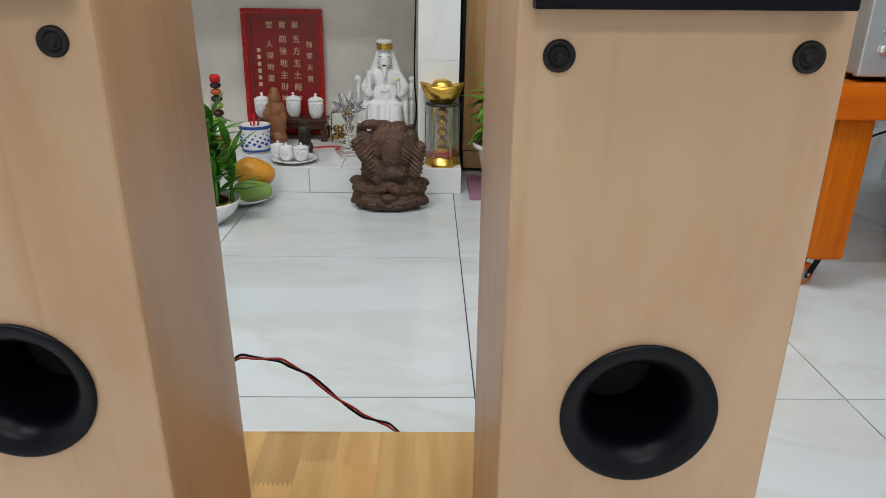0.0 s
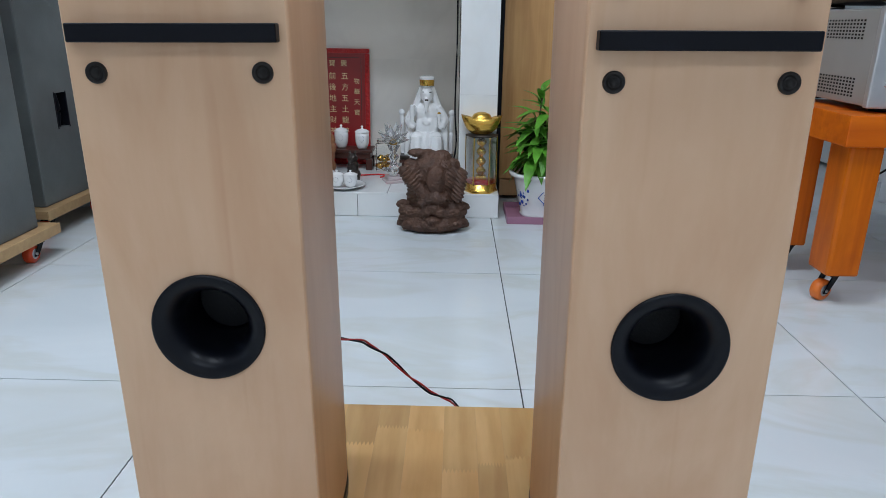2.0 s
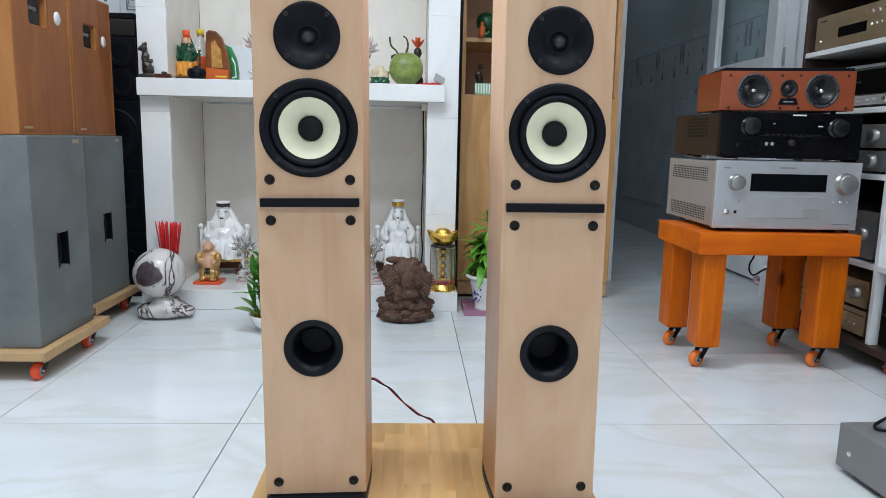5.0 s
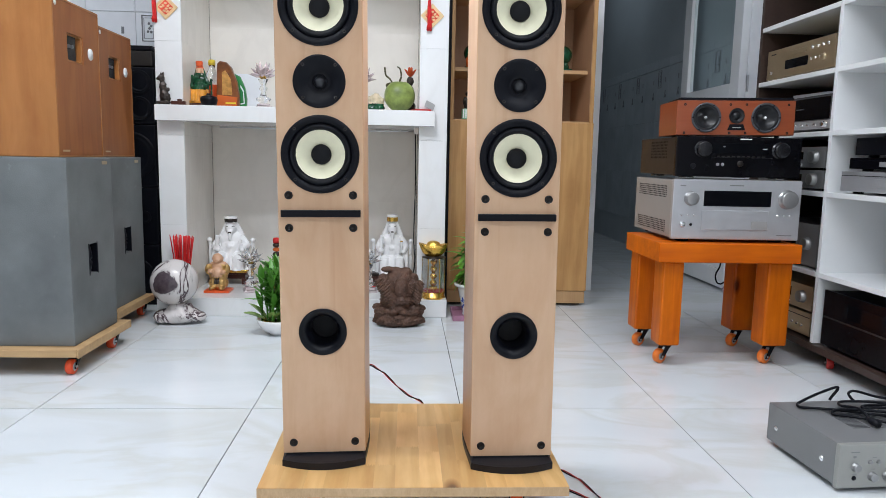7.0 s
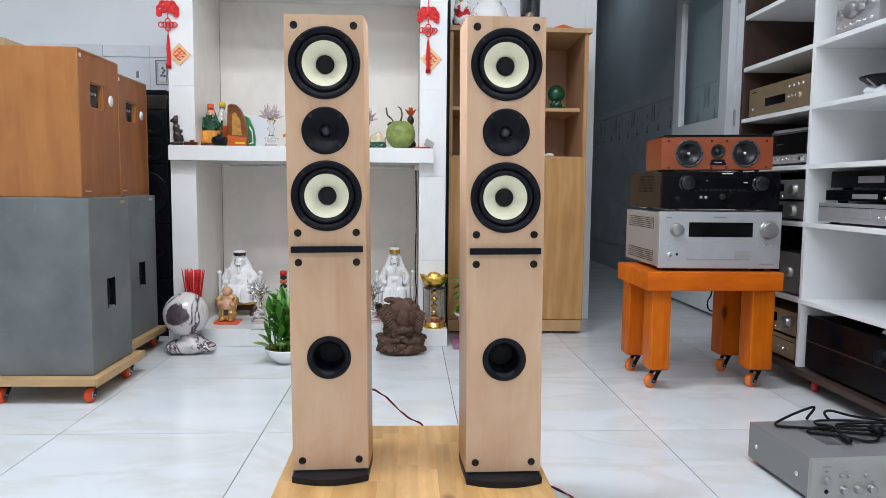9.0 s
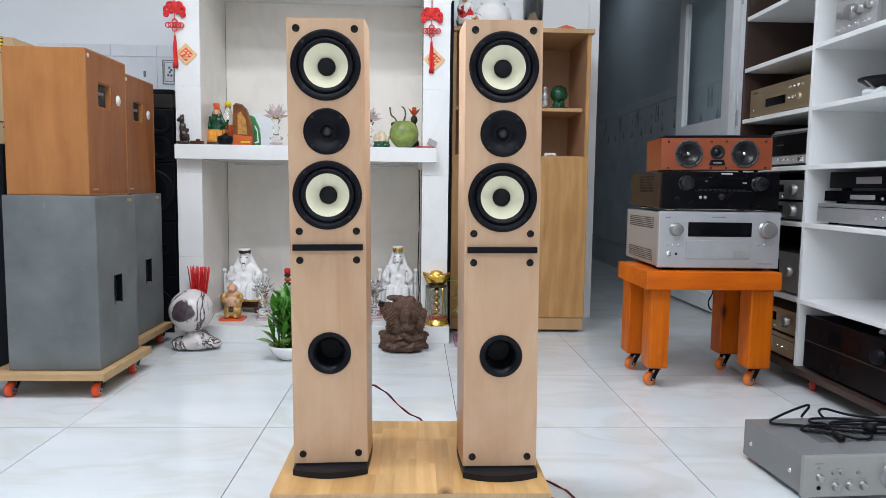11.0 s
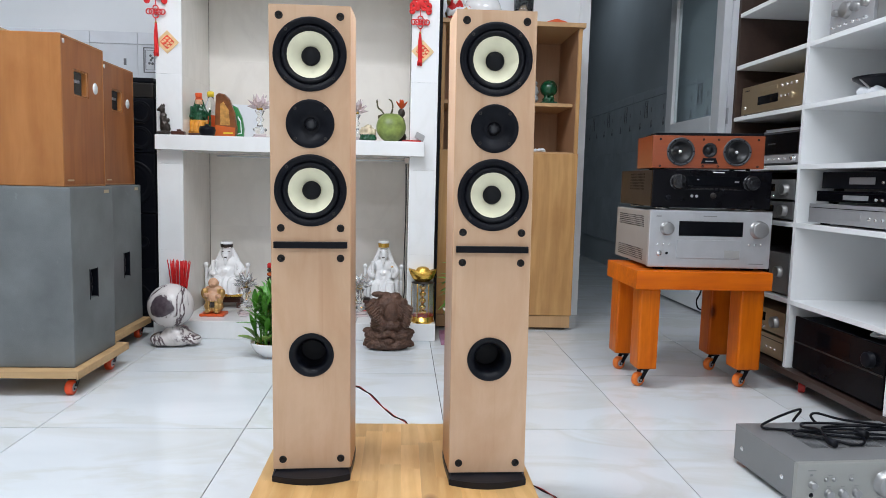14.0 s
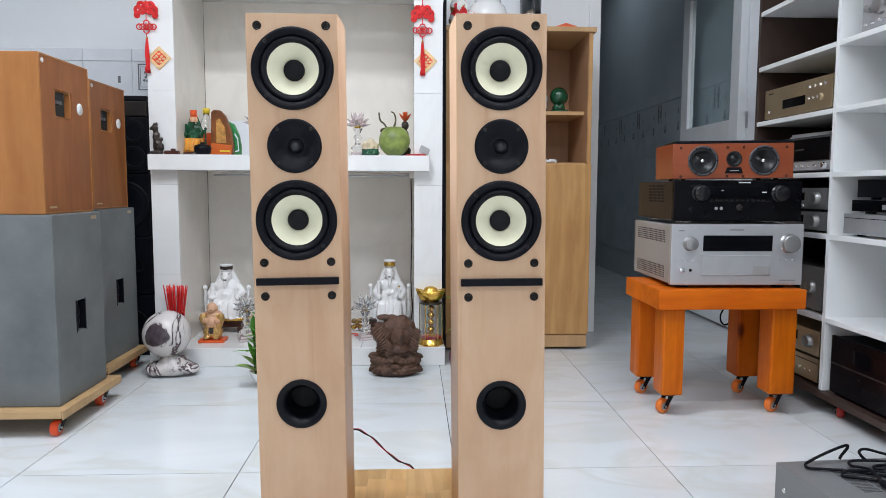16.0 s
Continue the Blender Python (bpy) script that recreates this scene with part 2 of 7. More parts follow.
M_darkmetal = paint("dark_metal", (0.017, 0.0135, 0.0115), 0.45, 0.2, 0.1, 20, 0.08)
M_cherry = wood("cherry_veneer", (0.19, 0.034, 0.008), (0.31, 0.066, 0.016), 0, 0.35, 16, 0.06, 0.8, 0.03, 0, 0.2)
M_whiteboard = paint("white_melamine", (0.78, 0.80, 0.81), 0.35, 0, 0.03, 5, 0.02)
M_darkwood = wood("dark_brown_board", (0.022, 0.012, 0.009), (0.055, 0.032, 0.024), 1, 0.45, 18, 0.06, 0.8, 0.04)
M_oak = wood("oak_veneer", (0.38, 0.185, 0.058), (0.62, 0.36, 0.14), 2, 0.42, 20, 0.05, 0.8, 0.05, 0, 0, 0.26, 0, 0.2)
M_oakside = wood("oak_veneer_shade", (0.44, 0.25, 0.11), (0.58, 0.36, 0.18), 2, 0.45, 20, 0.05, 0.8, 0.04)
# darker oak copy: shade inside the cabinet is put into the colour
M_oakshaded = wood("shaded_oak_board", (0.30, 0.15, 0.075), (0.43, 0.245, 0.135), 2, 0.5, 20, 0.05, 0.8, 0.04)
M_doorwhite = paint("white_aluminium", (0.80, 0.82, 0.84), 0.35, 0, 0.03, 8, 0.02)
M_glass = glass("door_glass", (0.80, 0.88, 0.88), 0.05)
M_crystal = glass("bright_crystal", (0.97, 0.98, 0.99), 0.06, 1.4)
M_crystal.node_tree.nodes["Principled BSDF"].inputs["Transmission Weight"].default_value = 0.88
M_clear = glass("clear_glass", (0.97, 0.98, 0.98), 0.01, 1.5)


# ---- mesh builders ----
def from_data(verts, faces, smooth=False):
    bm = bmesh.new()
    vs = [bm.verts.new(v) for v in verts]
    for f in faces:
        try:
            bm.faces.new([vs[i] for i in f])
        except ValueError:
            pass
    bm.normal_update()
    if smooth:
        for f in bm.faces:
            f.smooth = True
    return bm


def box(x0, x1, y0, y1, z0, z1, bevel=0.0, seg=2):
    bm = bmesh.new()
    bmesh.ops.create_cube(bm, size=1.0)
    for v in bm.verts:
        v.co = ((x0 + x1) / 2 + v.co.x * (x1 - x0), (y0 + y1) / 2 + v.co.y * (y1 - y0), (z0 + z1) / 2 + v.co.z * (z1 - z0))
    if bevel:
        bmesh.ops.bevel(bm, geom=bm.edges[:], offset=bevel, segments=seg, affect='EDGES', profile=0.6)
    return bm


def lathe(profile, seg=32, facing='z', centre=(0, 0, 0)):
    """Turns (radius, height) pairs round an axis. facing 'f': the axis points forward (-y)."""
    bm = bmesh.new()
    rings = []
    for r, h in profile:
        ring = []
        for k in range(1 if r < 1e-6 else seg):
            a = 2 * math.pi * k / seg
            x, y = r * math.cos(a), r * math.sin(a)
            p = (x, y, h) if facing == 'z' else (x, -h, y) if facing == 'f' else (-h, x, y)
            ring.append(bm.verts.new((p[0] + centre[0], p[1] + centre[1], p[2] + centre[2])))
        rings.append(ring)
    for a, b in zip(rings, rings[1:]):
        for k in range(seg):
            p, q = a[k % len(a)], a[(k + 1) % len(a)]
            s, t = b[k % len(b)], b[(k + 1) % len(b)]
            vs = []
            for v in (p, q, t, s):
                if v not in vs:
                    vs.append(v)
            if len(vs) > 2:
                bm.faces.new(vs)
    bmesh.ops.recalc_face_normals(bm, faces=bm.faces[:])
    for f in bm.faces:
        f.smooth = True
    return bm


def tube(points, r, seg=8, closed=False, taper=None):
    """A round rod along a smooth line of points."""
    pts = [Vector(p) for p in points]
    fine = []
    n = len(pts)
    for i in range(n if closed else n - 1):
        p0, p1, p2, p3 = (pts[(i - 1) % n] if closed or i else pts[0], pts[i], pts[(i + 1) % n], pts[(i + 2) % n] if closed else pts[min(i + 2, n - 1)])
        for k in range(6):
            t = k / 6
            fine.append(0.5 * ((2 * p1) + (p2 - p0) * t + (2 * p0 - 5 * p1 + 4 * p2 - p3) * t * t + (3 * p1 - p0 - 3 * p2 + p3) * t ** 3))
    if not closed:
        fine.append(pts[-1])
    m = len(fine)
    verts, faces = [], []
    up = Vector((0, 0, 1))
    for i, p in enumerate(fine):
        d = (fine[(i + 1) % m] - fine[i - 1]) if closed else fine[min(i + 1, m - 1)] - fine[max(i - 1, 0)]
        d.normalize()
        side = d.cross(up)
        side = side.normalized() if side.length > 0.05 else d.cross(Vector((1, 0, 0))).normalized()
        over = side.cross(d)
        rr = r if taper is None else r + (taper - r) * i / (m - 1)
        for k in range(seg):
            a = 2 * math.pi * k / seg
            verts.append(p + side * rr * math.cos(a) + over * rr * math.sin(a))
    for i in range(m if closed else m - 1):
        for k in range(seg):
            j = (i + 1) % m
            faces.append((i * seg + k, i * seg + (k + 1) % seg, j * seg + (k + 1) % seg, j * seg + k))
    if not closed:
        faces += [tuple(range(seg - 1, -1, -1)), tuple(range((m - 1) * seg, m * seg))]
    return from_data(verts, faces, True)


def prism(poly, z0, z1, bevel=0.0, axis='z', seg=2):
    """An outline pushed from z0 to z1 along an axis ('y': the outline lies in x and z)."""
    n = len(poly)
    put = (lambda x, y, h: (x, y, h)) if axis == 'z' else (lambda x, y, h: (x, h, y)) if axis == 'y' else (lambda x, y, h: (h, x, y))
    bm = from_data([put(x, y, z0) for x, y in poly] + [put(x, y, z1) for x, y in poly],
                   [tuple(range(n))] + [tuple(range(n, 2 * n))] + [(i, (i + 1) % n, n + (i + 1) % n, n + i) for i in range(n)])
    bmesh.ops.recalc_face_normals(bm, faces=bm.faces[:])
    if bevel:
        bmesh.ops.bevel(bm, geom=bm.edges[:], offset=bevel, segments=seg, affect='EDGES', profile=0.6)
    return bm


def ball(c, r, sub=3, squash=(1, 1, 1)):
    bm = bmesh.new()
    bmesh.ops.create_icosphere(bm, subdivisions=sub, radius=1.0)
    for v in bm.verts:
        v.co = (c[0] + v.co.x * r * squash[0], c[1] + v.co.y * r * squash[1], c[2] + v.co.z * r * squash[2])
    for f in bm.faces:
        f.smooth = True
    return bm


def joined(*bms):
    """Several pieces of one part in one bmesh."""
    me = bpy.data.meshes.new("tmp")
    out = bmesh.new()
    for b in bms:
        b.to_mesh(me)
        out.from_mesh(me)
        b.free()
    bpy.data.meshes.remove(me)
    return out


def moved(bm, m):
    bm.transform(m)
    return bm


def mesh_of(name, bm, material):
    me = bpy.data.meshes.new(name)
    bm.to_mesh(me)
    bm.free()
    for mat_ in material if isinstance(material, (list, tuple)) else [material]:
        me.materials.append(mat_)
    return me


def part(name, bm, material, parent=None, label=""):
    ob = new(name, mesh_of(name, bm, material))
    if parent is not None:
        ob.parent = parent
    return tagged(ob, label)


def piece(name, me, parent, m):
    ob = new(name, me)
    ob.parent = parent
    ob.matrix_basis = m
    return ob


def thing(name, m, label, category, group="", kind=""):
    ob = new(name)
    ob.empty_display_size = 0.05
    ob.matrix_basis = m
    return tagged(ob, label, category, group, kind)


def solid(name, bm, material, label, category="", kind="", m=None, group=""):
    ob = part(name, bm, material)
    if m is not None:
        ob.matrix_basis = m
    return tagged(ob, label, category, group, kind)


def carved(bm, cutters):
    """A solid with other solids cut out of it."""
    a = new("tmp_solid", mesh_of("tmp", bm, M_black))
    a.data.materials.clear()
    obs = []
    for c in cutters:
        o = new("tmp_cut", mesh_of("tmp", c, M_black))
        o.data.materials.clear()
        md = a.modifiers.new("cut", 'BOOLEAN')
        md.operation, md.object, md.solver = 'DIFFERENCE', o, 'EXACT'
        obs.append(o)
    dg = bpy.context.evaluated_depsgraph_get()
    me = bpy.data.meshes.new_from_object(a.evaluated_get(dg))
    out = bmesh.new()
    out.from_mesh(me)
    for o in (a, *obs):
        d = o.data
        bpy.data.objects.remove(o)
        bpy.data.meshes.remove(d)
    bpy.data.meshes.remove(me)
    return out


# ---- the room ----
floor = solid("floor", box(-3.2, 2.6, -4.5, 8.2, -0.06, -0.004), M_grout, "polished white marbled porcelain floor tiles with thin dark joints", "floor", "structure")
BACK = 2.93
DOOR0, DOOR1 = 0.93, 1.74
solid("wall_back_left", box(-3.2, DOOR0 - 0.06, BACK, BACK + 0.12, 0, 2.85), M_wall, "white painted wall behind the altar and cabinet", "wall", "structure")
solid("wall_back_right", box(DOOR1 + 0.06, 2.6, BACK, BACK + 0.12, 0, 2.85), M_wall, "white painted wall beside the doorway", "wall", "structure")
solid("wall_over_door", box(DOOR0 - 0.06, DOOR1 + 0.06, BACK, BACK + 0.12, 2.16, 2.85), M_wall, "white painted wall over the doorway", "wall", "structure")
solid("wall_left", box(-3.2, -3.1, -4.5, BACK, 0, 2.85), M_wall, "white painted side wall of the shop", "wall", "structure")
solid("wall_right", box(2.2, 2.32, -4.5, BACK, 0, 2.85), M_wall, "white painted side wall behind the rack", "wall", "structure")
solid("wall_corridor_right", box(1.84, 1.94, BACK + 0.12, 8.2, 0, 2.85), M_corridordim, "grey corridor wall darkened for the dim light, with a tiled dado", "wall", "structure")
solid("wall_corridor_left", box(0.75, 0.85, BACK + 0.12, 8.2, 0, 2.85), M_corridordim, "grey corridor wall with its shade put into the colour", "wall", "structure")
solid("wall_corridor_end", box(0.75, 1.94, 7.6, 7.7, 0, 2.85), M_corridordim, "grey wall at the corridor's end, darkened for the dim light", "wall", "structure")
solid("ceiling", box(-3.2, 2.6, -4.5, 8.2, 2.85, 2.95), M_ceil, "plain white painted ceiling", "ceiling", "structure")
# unseen front walls round an opening assumed for the fill light
solid("wall_front_left", box(-3.2, -1.8, -4.6, -4.5, 0, 2.85), M_wall, "unseen white painted wall beside the assumed front opening", "wall", "structure")
solid("wall_front_right", box(1.8, 2.6, -4.6, -4.5, 0, 2.85), M_wall, "unseen white painted wall beside the assumed front opening", "wall", "structure")
solid("wall_front_top", box(-1.8, 1.8, -4.6, -4.5, 2.65, 2.85), M_wall, "unseen white painted wall over the assumed front opening", "wall", "structure")

# doorway: jamb frame and the open glazed door
frame_ = thing("door_frame", pose(0, 0, 0), "white aluminium frame of the doorway to the corridor", "door frame", "", "structure")
part("jamb", box(DOOR0 - 0.06, DOOR0, BACK - 0.02, BACK + 0.14, 0, 2.16, 0.004), M_doorwhite, frame_)
part("jamb", box(DOOR1, DOOR1 + 0.06, BACK - 0.02, BACK + 0.14, 0, 2.16, 0.004), M_doorwhite, frame_)
part("head", box(DOOR0, DOOR1, BACK - 0.02, BACK + 0.14, 2.10, 2.16, 0.004), M_doorwhite, frame_)


def glazed_door():
    """Local x runs from the hinge along the leaf."""
    d = thing("door_1", pose(DOOR1, BACK - 0.01, 0, 0, 0, 90), "open white aluminium door with a tall glass pane", "door", "", "structure")
    w = 0.80
    part("stile", box(0, 0.10, 0, 0.045, 0.015, 2.08, 0.004), M_doorwhite, d)
    part("stile", box(w - 0.10, w, 0, 0.045, 0.015, 2.08, 0.004), M_doorwhite, d)
    part("rail", box(0.10, w - 0.10, 0, 0.045, 0.015, 0.12, 0.004), M_doorwhite, d)
    part("rail", box(0.10, w - 0.10, 0, 0.045, 1.06, 1.175, 0.004), M_doorwhite, d)
    part("rail", box(0.10, w - 0.10, 0, 0.045, 1.98, 2.08, 0.004), M_doorwhite, d)
    part("panel", box(0.10, w - 0.10, 0.015, 0.03, 0.12, 1.06), M_doorwhite, d)
    g = part("pane", box(0.10, w - 0.10, 0.019, 0.025, 1.175, 1.98), M_glass, d, "tinted glass pane")
    g.visible_shadow = False
    for z in (0.3, 1.12, 1.8):
        part("hinge", joined(box(-0.012, 0.03, -0.006, 0.0, z, z + 0.09, 0.001), lathe([(0, z), (0.007, z), (0.007, z + 0.09), (0, z + 0.09)], 10, 'z', (-0.004, -0.006, 0))), M_metal, d, "steel hinge")
    kn = part("knob", lathe([(0, -0.01), (0.024, -0.01), (0.024, 0), (0.011, 0.004), (0.011, 0.03), (0.026, 0.045), (0.026, 0.058), (0.015, 0.066), (0, 0.067)], 20, 'z'), M_chrome, d, "round chrome knob")
    kn.matrix_basis = pose(w - 0.03, 0.047, 1.045, -90)


glazed_door()

# altar: tiled base, two pillars, a shelf, a niche
altar = thing("altar", pose(0, 0, 0), "white tiled altar with a shelf between two pillars and a low base", "altar", "", "structure")
AX0, AX1 = -1.220, 0.074
xs = [AX0, -0.72, -0.40, -0.16, AX1]
part("base_core", box(AX0 + 0.004, AX1 - 0.004, 2.226, BACK - 0.002, 0, 0.074), M_grout, altar)
for a, b in zip(xs, xs[1:]):
    part("tile", box(a + 0.0008, b - 0.0008, 2.22, 2.23, 0.001, 0.0775, 0.0012, 1), M_altar, altar)
xt = [AX0, -0.62, -0.30, AX1]
for a, b in zip(xt, xt[1:]):
    part("tile", box(a + 0.0008, b - 0.0008, 2.2195, 2.50, 0.0745, 0.083, 0.0015, 1), M_altar, altar)
    part("tile", box(a + 0.0008, b - 0.0008, 2.5016, 2.75, 0.0745, 0.083, 0.0015, 1), M_altar, altar)
for a, b in ((AX0, -1.104), (-0.063, 0.063)):
    part("pillar_core", box(a + 0.004, b - 0.004, 2.306, BACK - 0.002, 0.083, 1.70), M_grout, altar)
    for z0, z1 in ((0.083, 0.40), (0.40, 0.80), (0.80, 1.205), (1.205, 1.605), (1.605, 1.70)):
        part("tile", box(a, b, 2.30, 2.309, z0 + 0.0002, z1 - 0.0002, 0.0006, 1), M_altar, altar)
        outer = (a, a + 0.009) if a < -1 else (b - 0.009, b)
        part("tile", box(outer[0], outer[1], 2.31, BACK - 0.002, z0 + 0.0002, z1 - 0.0002, 0.0006, 1), M_altar, altar)
        inner = (b - 0.009, b) if a < -1 else (a, a + 0.009)
        part("tile", box(inner[0], inner[1], 2.31, 2.74, z0, z1, 0.0003, 1), M_niche, altar)
part("niche_core", box(-1.104, -0.063, 2.75, BACK - 0.002, 0.083, 1.70), M_grout, altar)
for x0, x1 in ((-1.103, -0.064),):
    for z0, z1 in ((0.083, 0.49), (0.49, 0.862), (0.930, 1.34), (1.34, 1.70)):
        part("tile", box(x0 + 0.0005, x1 - 0.0005, 2.74, 2.749, z0, z1, 0.0003, 1), M_niche, altar)
part("shelf", box(-1.213, 0.005, 2.25, 2.739, 0.862, 0.930, 0.003), M_altar, altar)
# unseen slab added above the niche to darken its upper part
part("roof_slab", box(AX0 - 0.01, 0.076, 2.27, BACK - 0.002, 1.7005, 1.77, 0.003), M_altar, altar)
part("curtain_rail", tube([(-0.98, 2.42, 0.845), (-0.5, 2.42, 0.842), (-0.075, 2.42, 0.845)], 0.004, 8), M_metal, altar, "thin steel rod under the shelf")
part("rail_bracket", box(-0.085, -0.063, 2.41, 2.43, 0.832, 0.862, 0.002), M_metal, altar)


# ---- floor-standing loudspeakers on a wheeled board ----
def loudspeaker(m, label):
    s = thing("floor_loudspeaker", m, label, "loudspeaker", "pair of loudspeakers on the board")
    W, D, Z0, Z1 = 0.166, 0.215, 0.0215, 1.0035
    zs = {"w1": 0.905, "tw": 0.764, "w2": 0.626, "port": 0.274}
    # the sides swell gently and round off at the back
    def half(y):
        swell = 0.0058 * math.sin(math.pi / 2 * min(1, y / 0.115)) if y < 0.115 else 0.0058 - 0.024 * ((y - 0.115) / (D - 0.115)) ** 2.6
        return W / 2 + swell
    depths = [0.0012, 0.0095] + [0.02 + 0.195 * k / 22 for k in range(23)]
    depths[-1] = D
    ring = [(W / 2 - 0.0012, 0.0)] + [(half(y), y) for y in depths]
    ring = ring + [(-x_, y_) for x_, y_ in reversed(ring)]
    body = prism(ring, Z0, Z1)
    cuts = []
    for r, z, d in ((0.063, zs["w1"], 0.07), (0.040, zs["tw"], 0.05), (0.063, zs["w2"], 0.07), (0.041, zs["port"], 0.16)):
        cuts.append(lathe([(0, 0.01), (r, 0.01), (r, -d), (0, -d)], 48, 'f', (0, 0, z)))
    shell = carved(body, cuts)
    for f in shell.faces:
        f.smooth = abs(f.normal.x) > 0.8
    part("cabinet", shell, M_beech, s)
    # plinth with a bowed front
    def outline(w, yf, yb, bow):
        pts = [(-w / 2 + w * i / 14, yf - bow * (1 - (2 * i / 14 - 1) ** 2)) for i in range(15)]
        side = [(half(y_) - (W - w) / 2, y_) for y_ in [0.010 + (yb - 0.010) * k / 10 for k in range(11)]]
        return pts + side + [(-x, y) for x, y in reversed(side)]
    lower, ledge, upper = outline(W + 0.001, -0.017, D + 0.004, 0.022), outline(W - 0.004, -0.012, D, 0.019), outline(W - 0.010, 0.002, D - 0.012, 0.0)
    n = len(lower)
    levels = [(lower, 0.0, 0.99), (lower, 0.002, 1.0), (lower, 0.0125, 1.0), (lower, 0.0142, 0.994), (ledge, 0.0152, 1.0), (upper, 0.0180, 1.0), (upper, Z0, 1.0)]
    verts = [(x * k, y, z) for o, z, k in levels for x, y in o]
    faces = [(i + j * n, (i + 1) % n + j * n, (i + 1) % n + (j + 1) * n, i + (j + 1) * n) for j in range(len(levels) - 1) for i in range(n)]
    faces += [tuple(range(n - 1, -1, -1)), tuple(range((len(levels) - 1) * n, len(levels) * n))]
    part("plinth", from_data(verts, faces), M_plinth, s, "black plastic plinth with a bowed front")

    def screws(parent, r, z, h, count=4):
        for k in range(count):
            a = math.pi / 4 + k * 2 * math.pi / count
            part("screw", lathe([(0, h - 0.001), (0.0012, h - 0.001), (0.0016, h + 0.0006), (0.0034, h + 0.0008), (0.0036, h - 0.0015)], 12, 'f', (r * math.cos(a), 0, z + r * math.sin(a))), M_darkmetal, parent)

    for key in ("w1", "w2"):
        z = zs[key]
        w = part("woofer", lathe([(0.0745, -0.001), (0.0755, 0.001), (0.0748, 0.0035), (0.0715, 0.0045), (0.0655, 0.0042), (0.0645, 0.0022), (0.0612, 0.0018), (0.0605, -0.003)], 64, 'f', (0, 0, z)), M_black, s, "round black chassis ring")
        screws(w, 0.0685, z, 0.0042)
        roll = [(0.061 - 0.013 * k / 10, -0.003 + 0.0062 * math.sin(math.pi * k / 10)) for k in range(11)]
        part("surround", lathe(roll + [(0.0462, -0.006)], 64, 'f', (0, 0, z)), M_rubber, w)
        part("cone", lathe([(0.0475, -0.0040), (0.044, -0.0055), (0.036, -0.0105), (0.027, -0.017), (0.018, -0.024)], 64, 'f', (0, 0, z)), M_cone, w, "cream coloured cone")
        part("dust_cap", lathe([(0.0198, -0.0215)] + [(0.0196 * math.cos(a), -0.0205 + 0.0085 * math.sin(a)) for a in (0.15, 0.4, 0.7, 1.0, 1.3, math.pi / 2)], 40, 'f', (0, 0, z)), M_dust, w, "black domed dust cap")
    z = zs["tw"]
    t = part("tweeter", lathe([(0.0495, -0.001), (0.0502, 0.001), (0.0495, 0.003), (0.046, 0.0036), (0.040, 0.0025), (0.032, -0.002), (0.024, -0.008), (0.0175, -0.0135), (0.0165, -0.0125), (0.0145, -0.0125), (0.0138, -0.0155)], 56, 'f', (0, 0, z)), M_black, s, "black tweeter horn plate")
    screws(t, 0.0435, z, 0.0032)
    part("dome", lathe([(0.0138, -0.0155), (0.012, -0.0145)] + [(0.0115 * math.cos(a), -0.0145 + 0.011 * math.sin(a)) for a in (0.1, 0.35, 0.6, 0.9, 1.2, math.pi / 2)], 32, 'f', (0, 0, z)), M_domecap, t, "soft grey dome")
    z = zs["port"]
    flare = [(0.0468, -0.0005), (0.0478, 0.001), (0.0474, 0.0028), (0.046, 0.0034), (0.0435, 0.0028)]
    flare += [(0.0435 - 0.0155 * math.sin(a), 0.0028 - 0.026 * (1 - math.cos(a))) for a in (0.2, 0.45, 0.7, 0.95, 1.2, 1.4, 1.57)]
    flare += [(0.0275, -0.05), (0.0275, -0.085), (0.0, -0.085)]
    part("port", lathe(flare, 64, 'f', (0, 0, z)), M_port, s, "flared black bass port")
    # disc added inside the port; its grey stands for light reaching the end
    part("foam_plug", lathe([(0.0272, -0.062), (0.020, -0.060), (0, -0.059)], 32, 'f', (0, 0, z)), M_portlit, s, "disc added in the bass port, its grey standing for light on the tube's end")
    part("trim_bar", box(-0.0765, 0.0765, -0.011, 0.001, 0.505, 0.5185, 0.0008, 1), M_black, s, "black bar across the front")
    for z in (0.982, 0.547, 0.483, 0.043):
        for x in (-0.0622, 0.0622):
            part("grille_socket", lathe([(0, 0.0002), (0.0030, 0.0002), (0.0033, 0.0016), (0.0044, 0.0018), (0.0048, 0.0006), (0.0054, 0.0006), (0.0060, 0.0026), (0.0072, 0.0028), (0.0080, 0.0016), (0.0082, -0.0005)], 24, 'f', (x, 0, z)), M_socket, s)
    return s


loudspeaker(pose(-0.2775, 0.517, 0.1, 0, -0.7, 1.5), "tall beech-veneer loudspeaker with cream woofers on a wooden board")
loudspeaker(pose(0.1035, 0.496, 0.1, 0, -0.55, 0), "tall beech-veneer loudspeaker with cream woofers, cable behind")


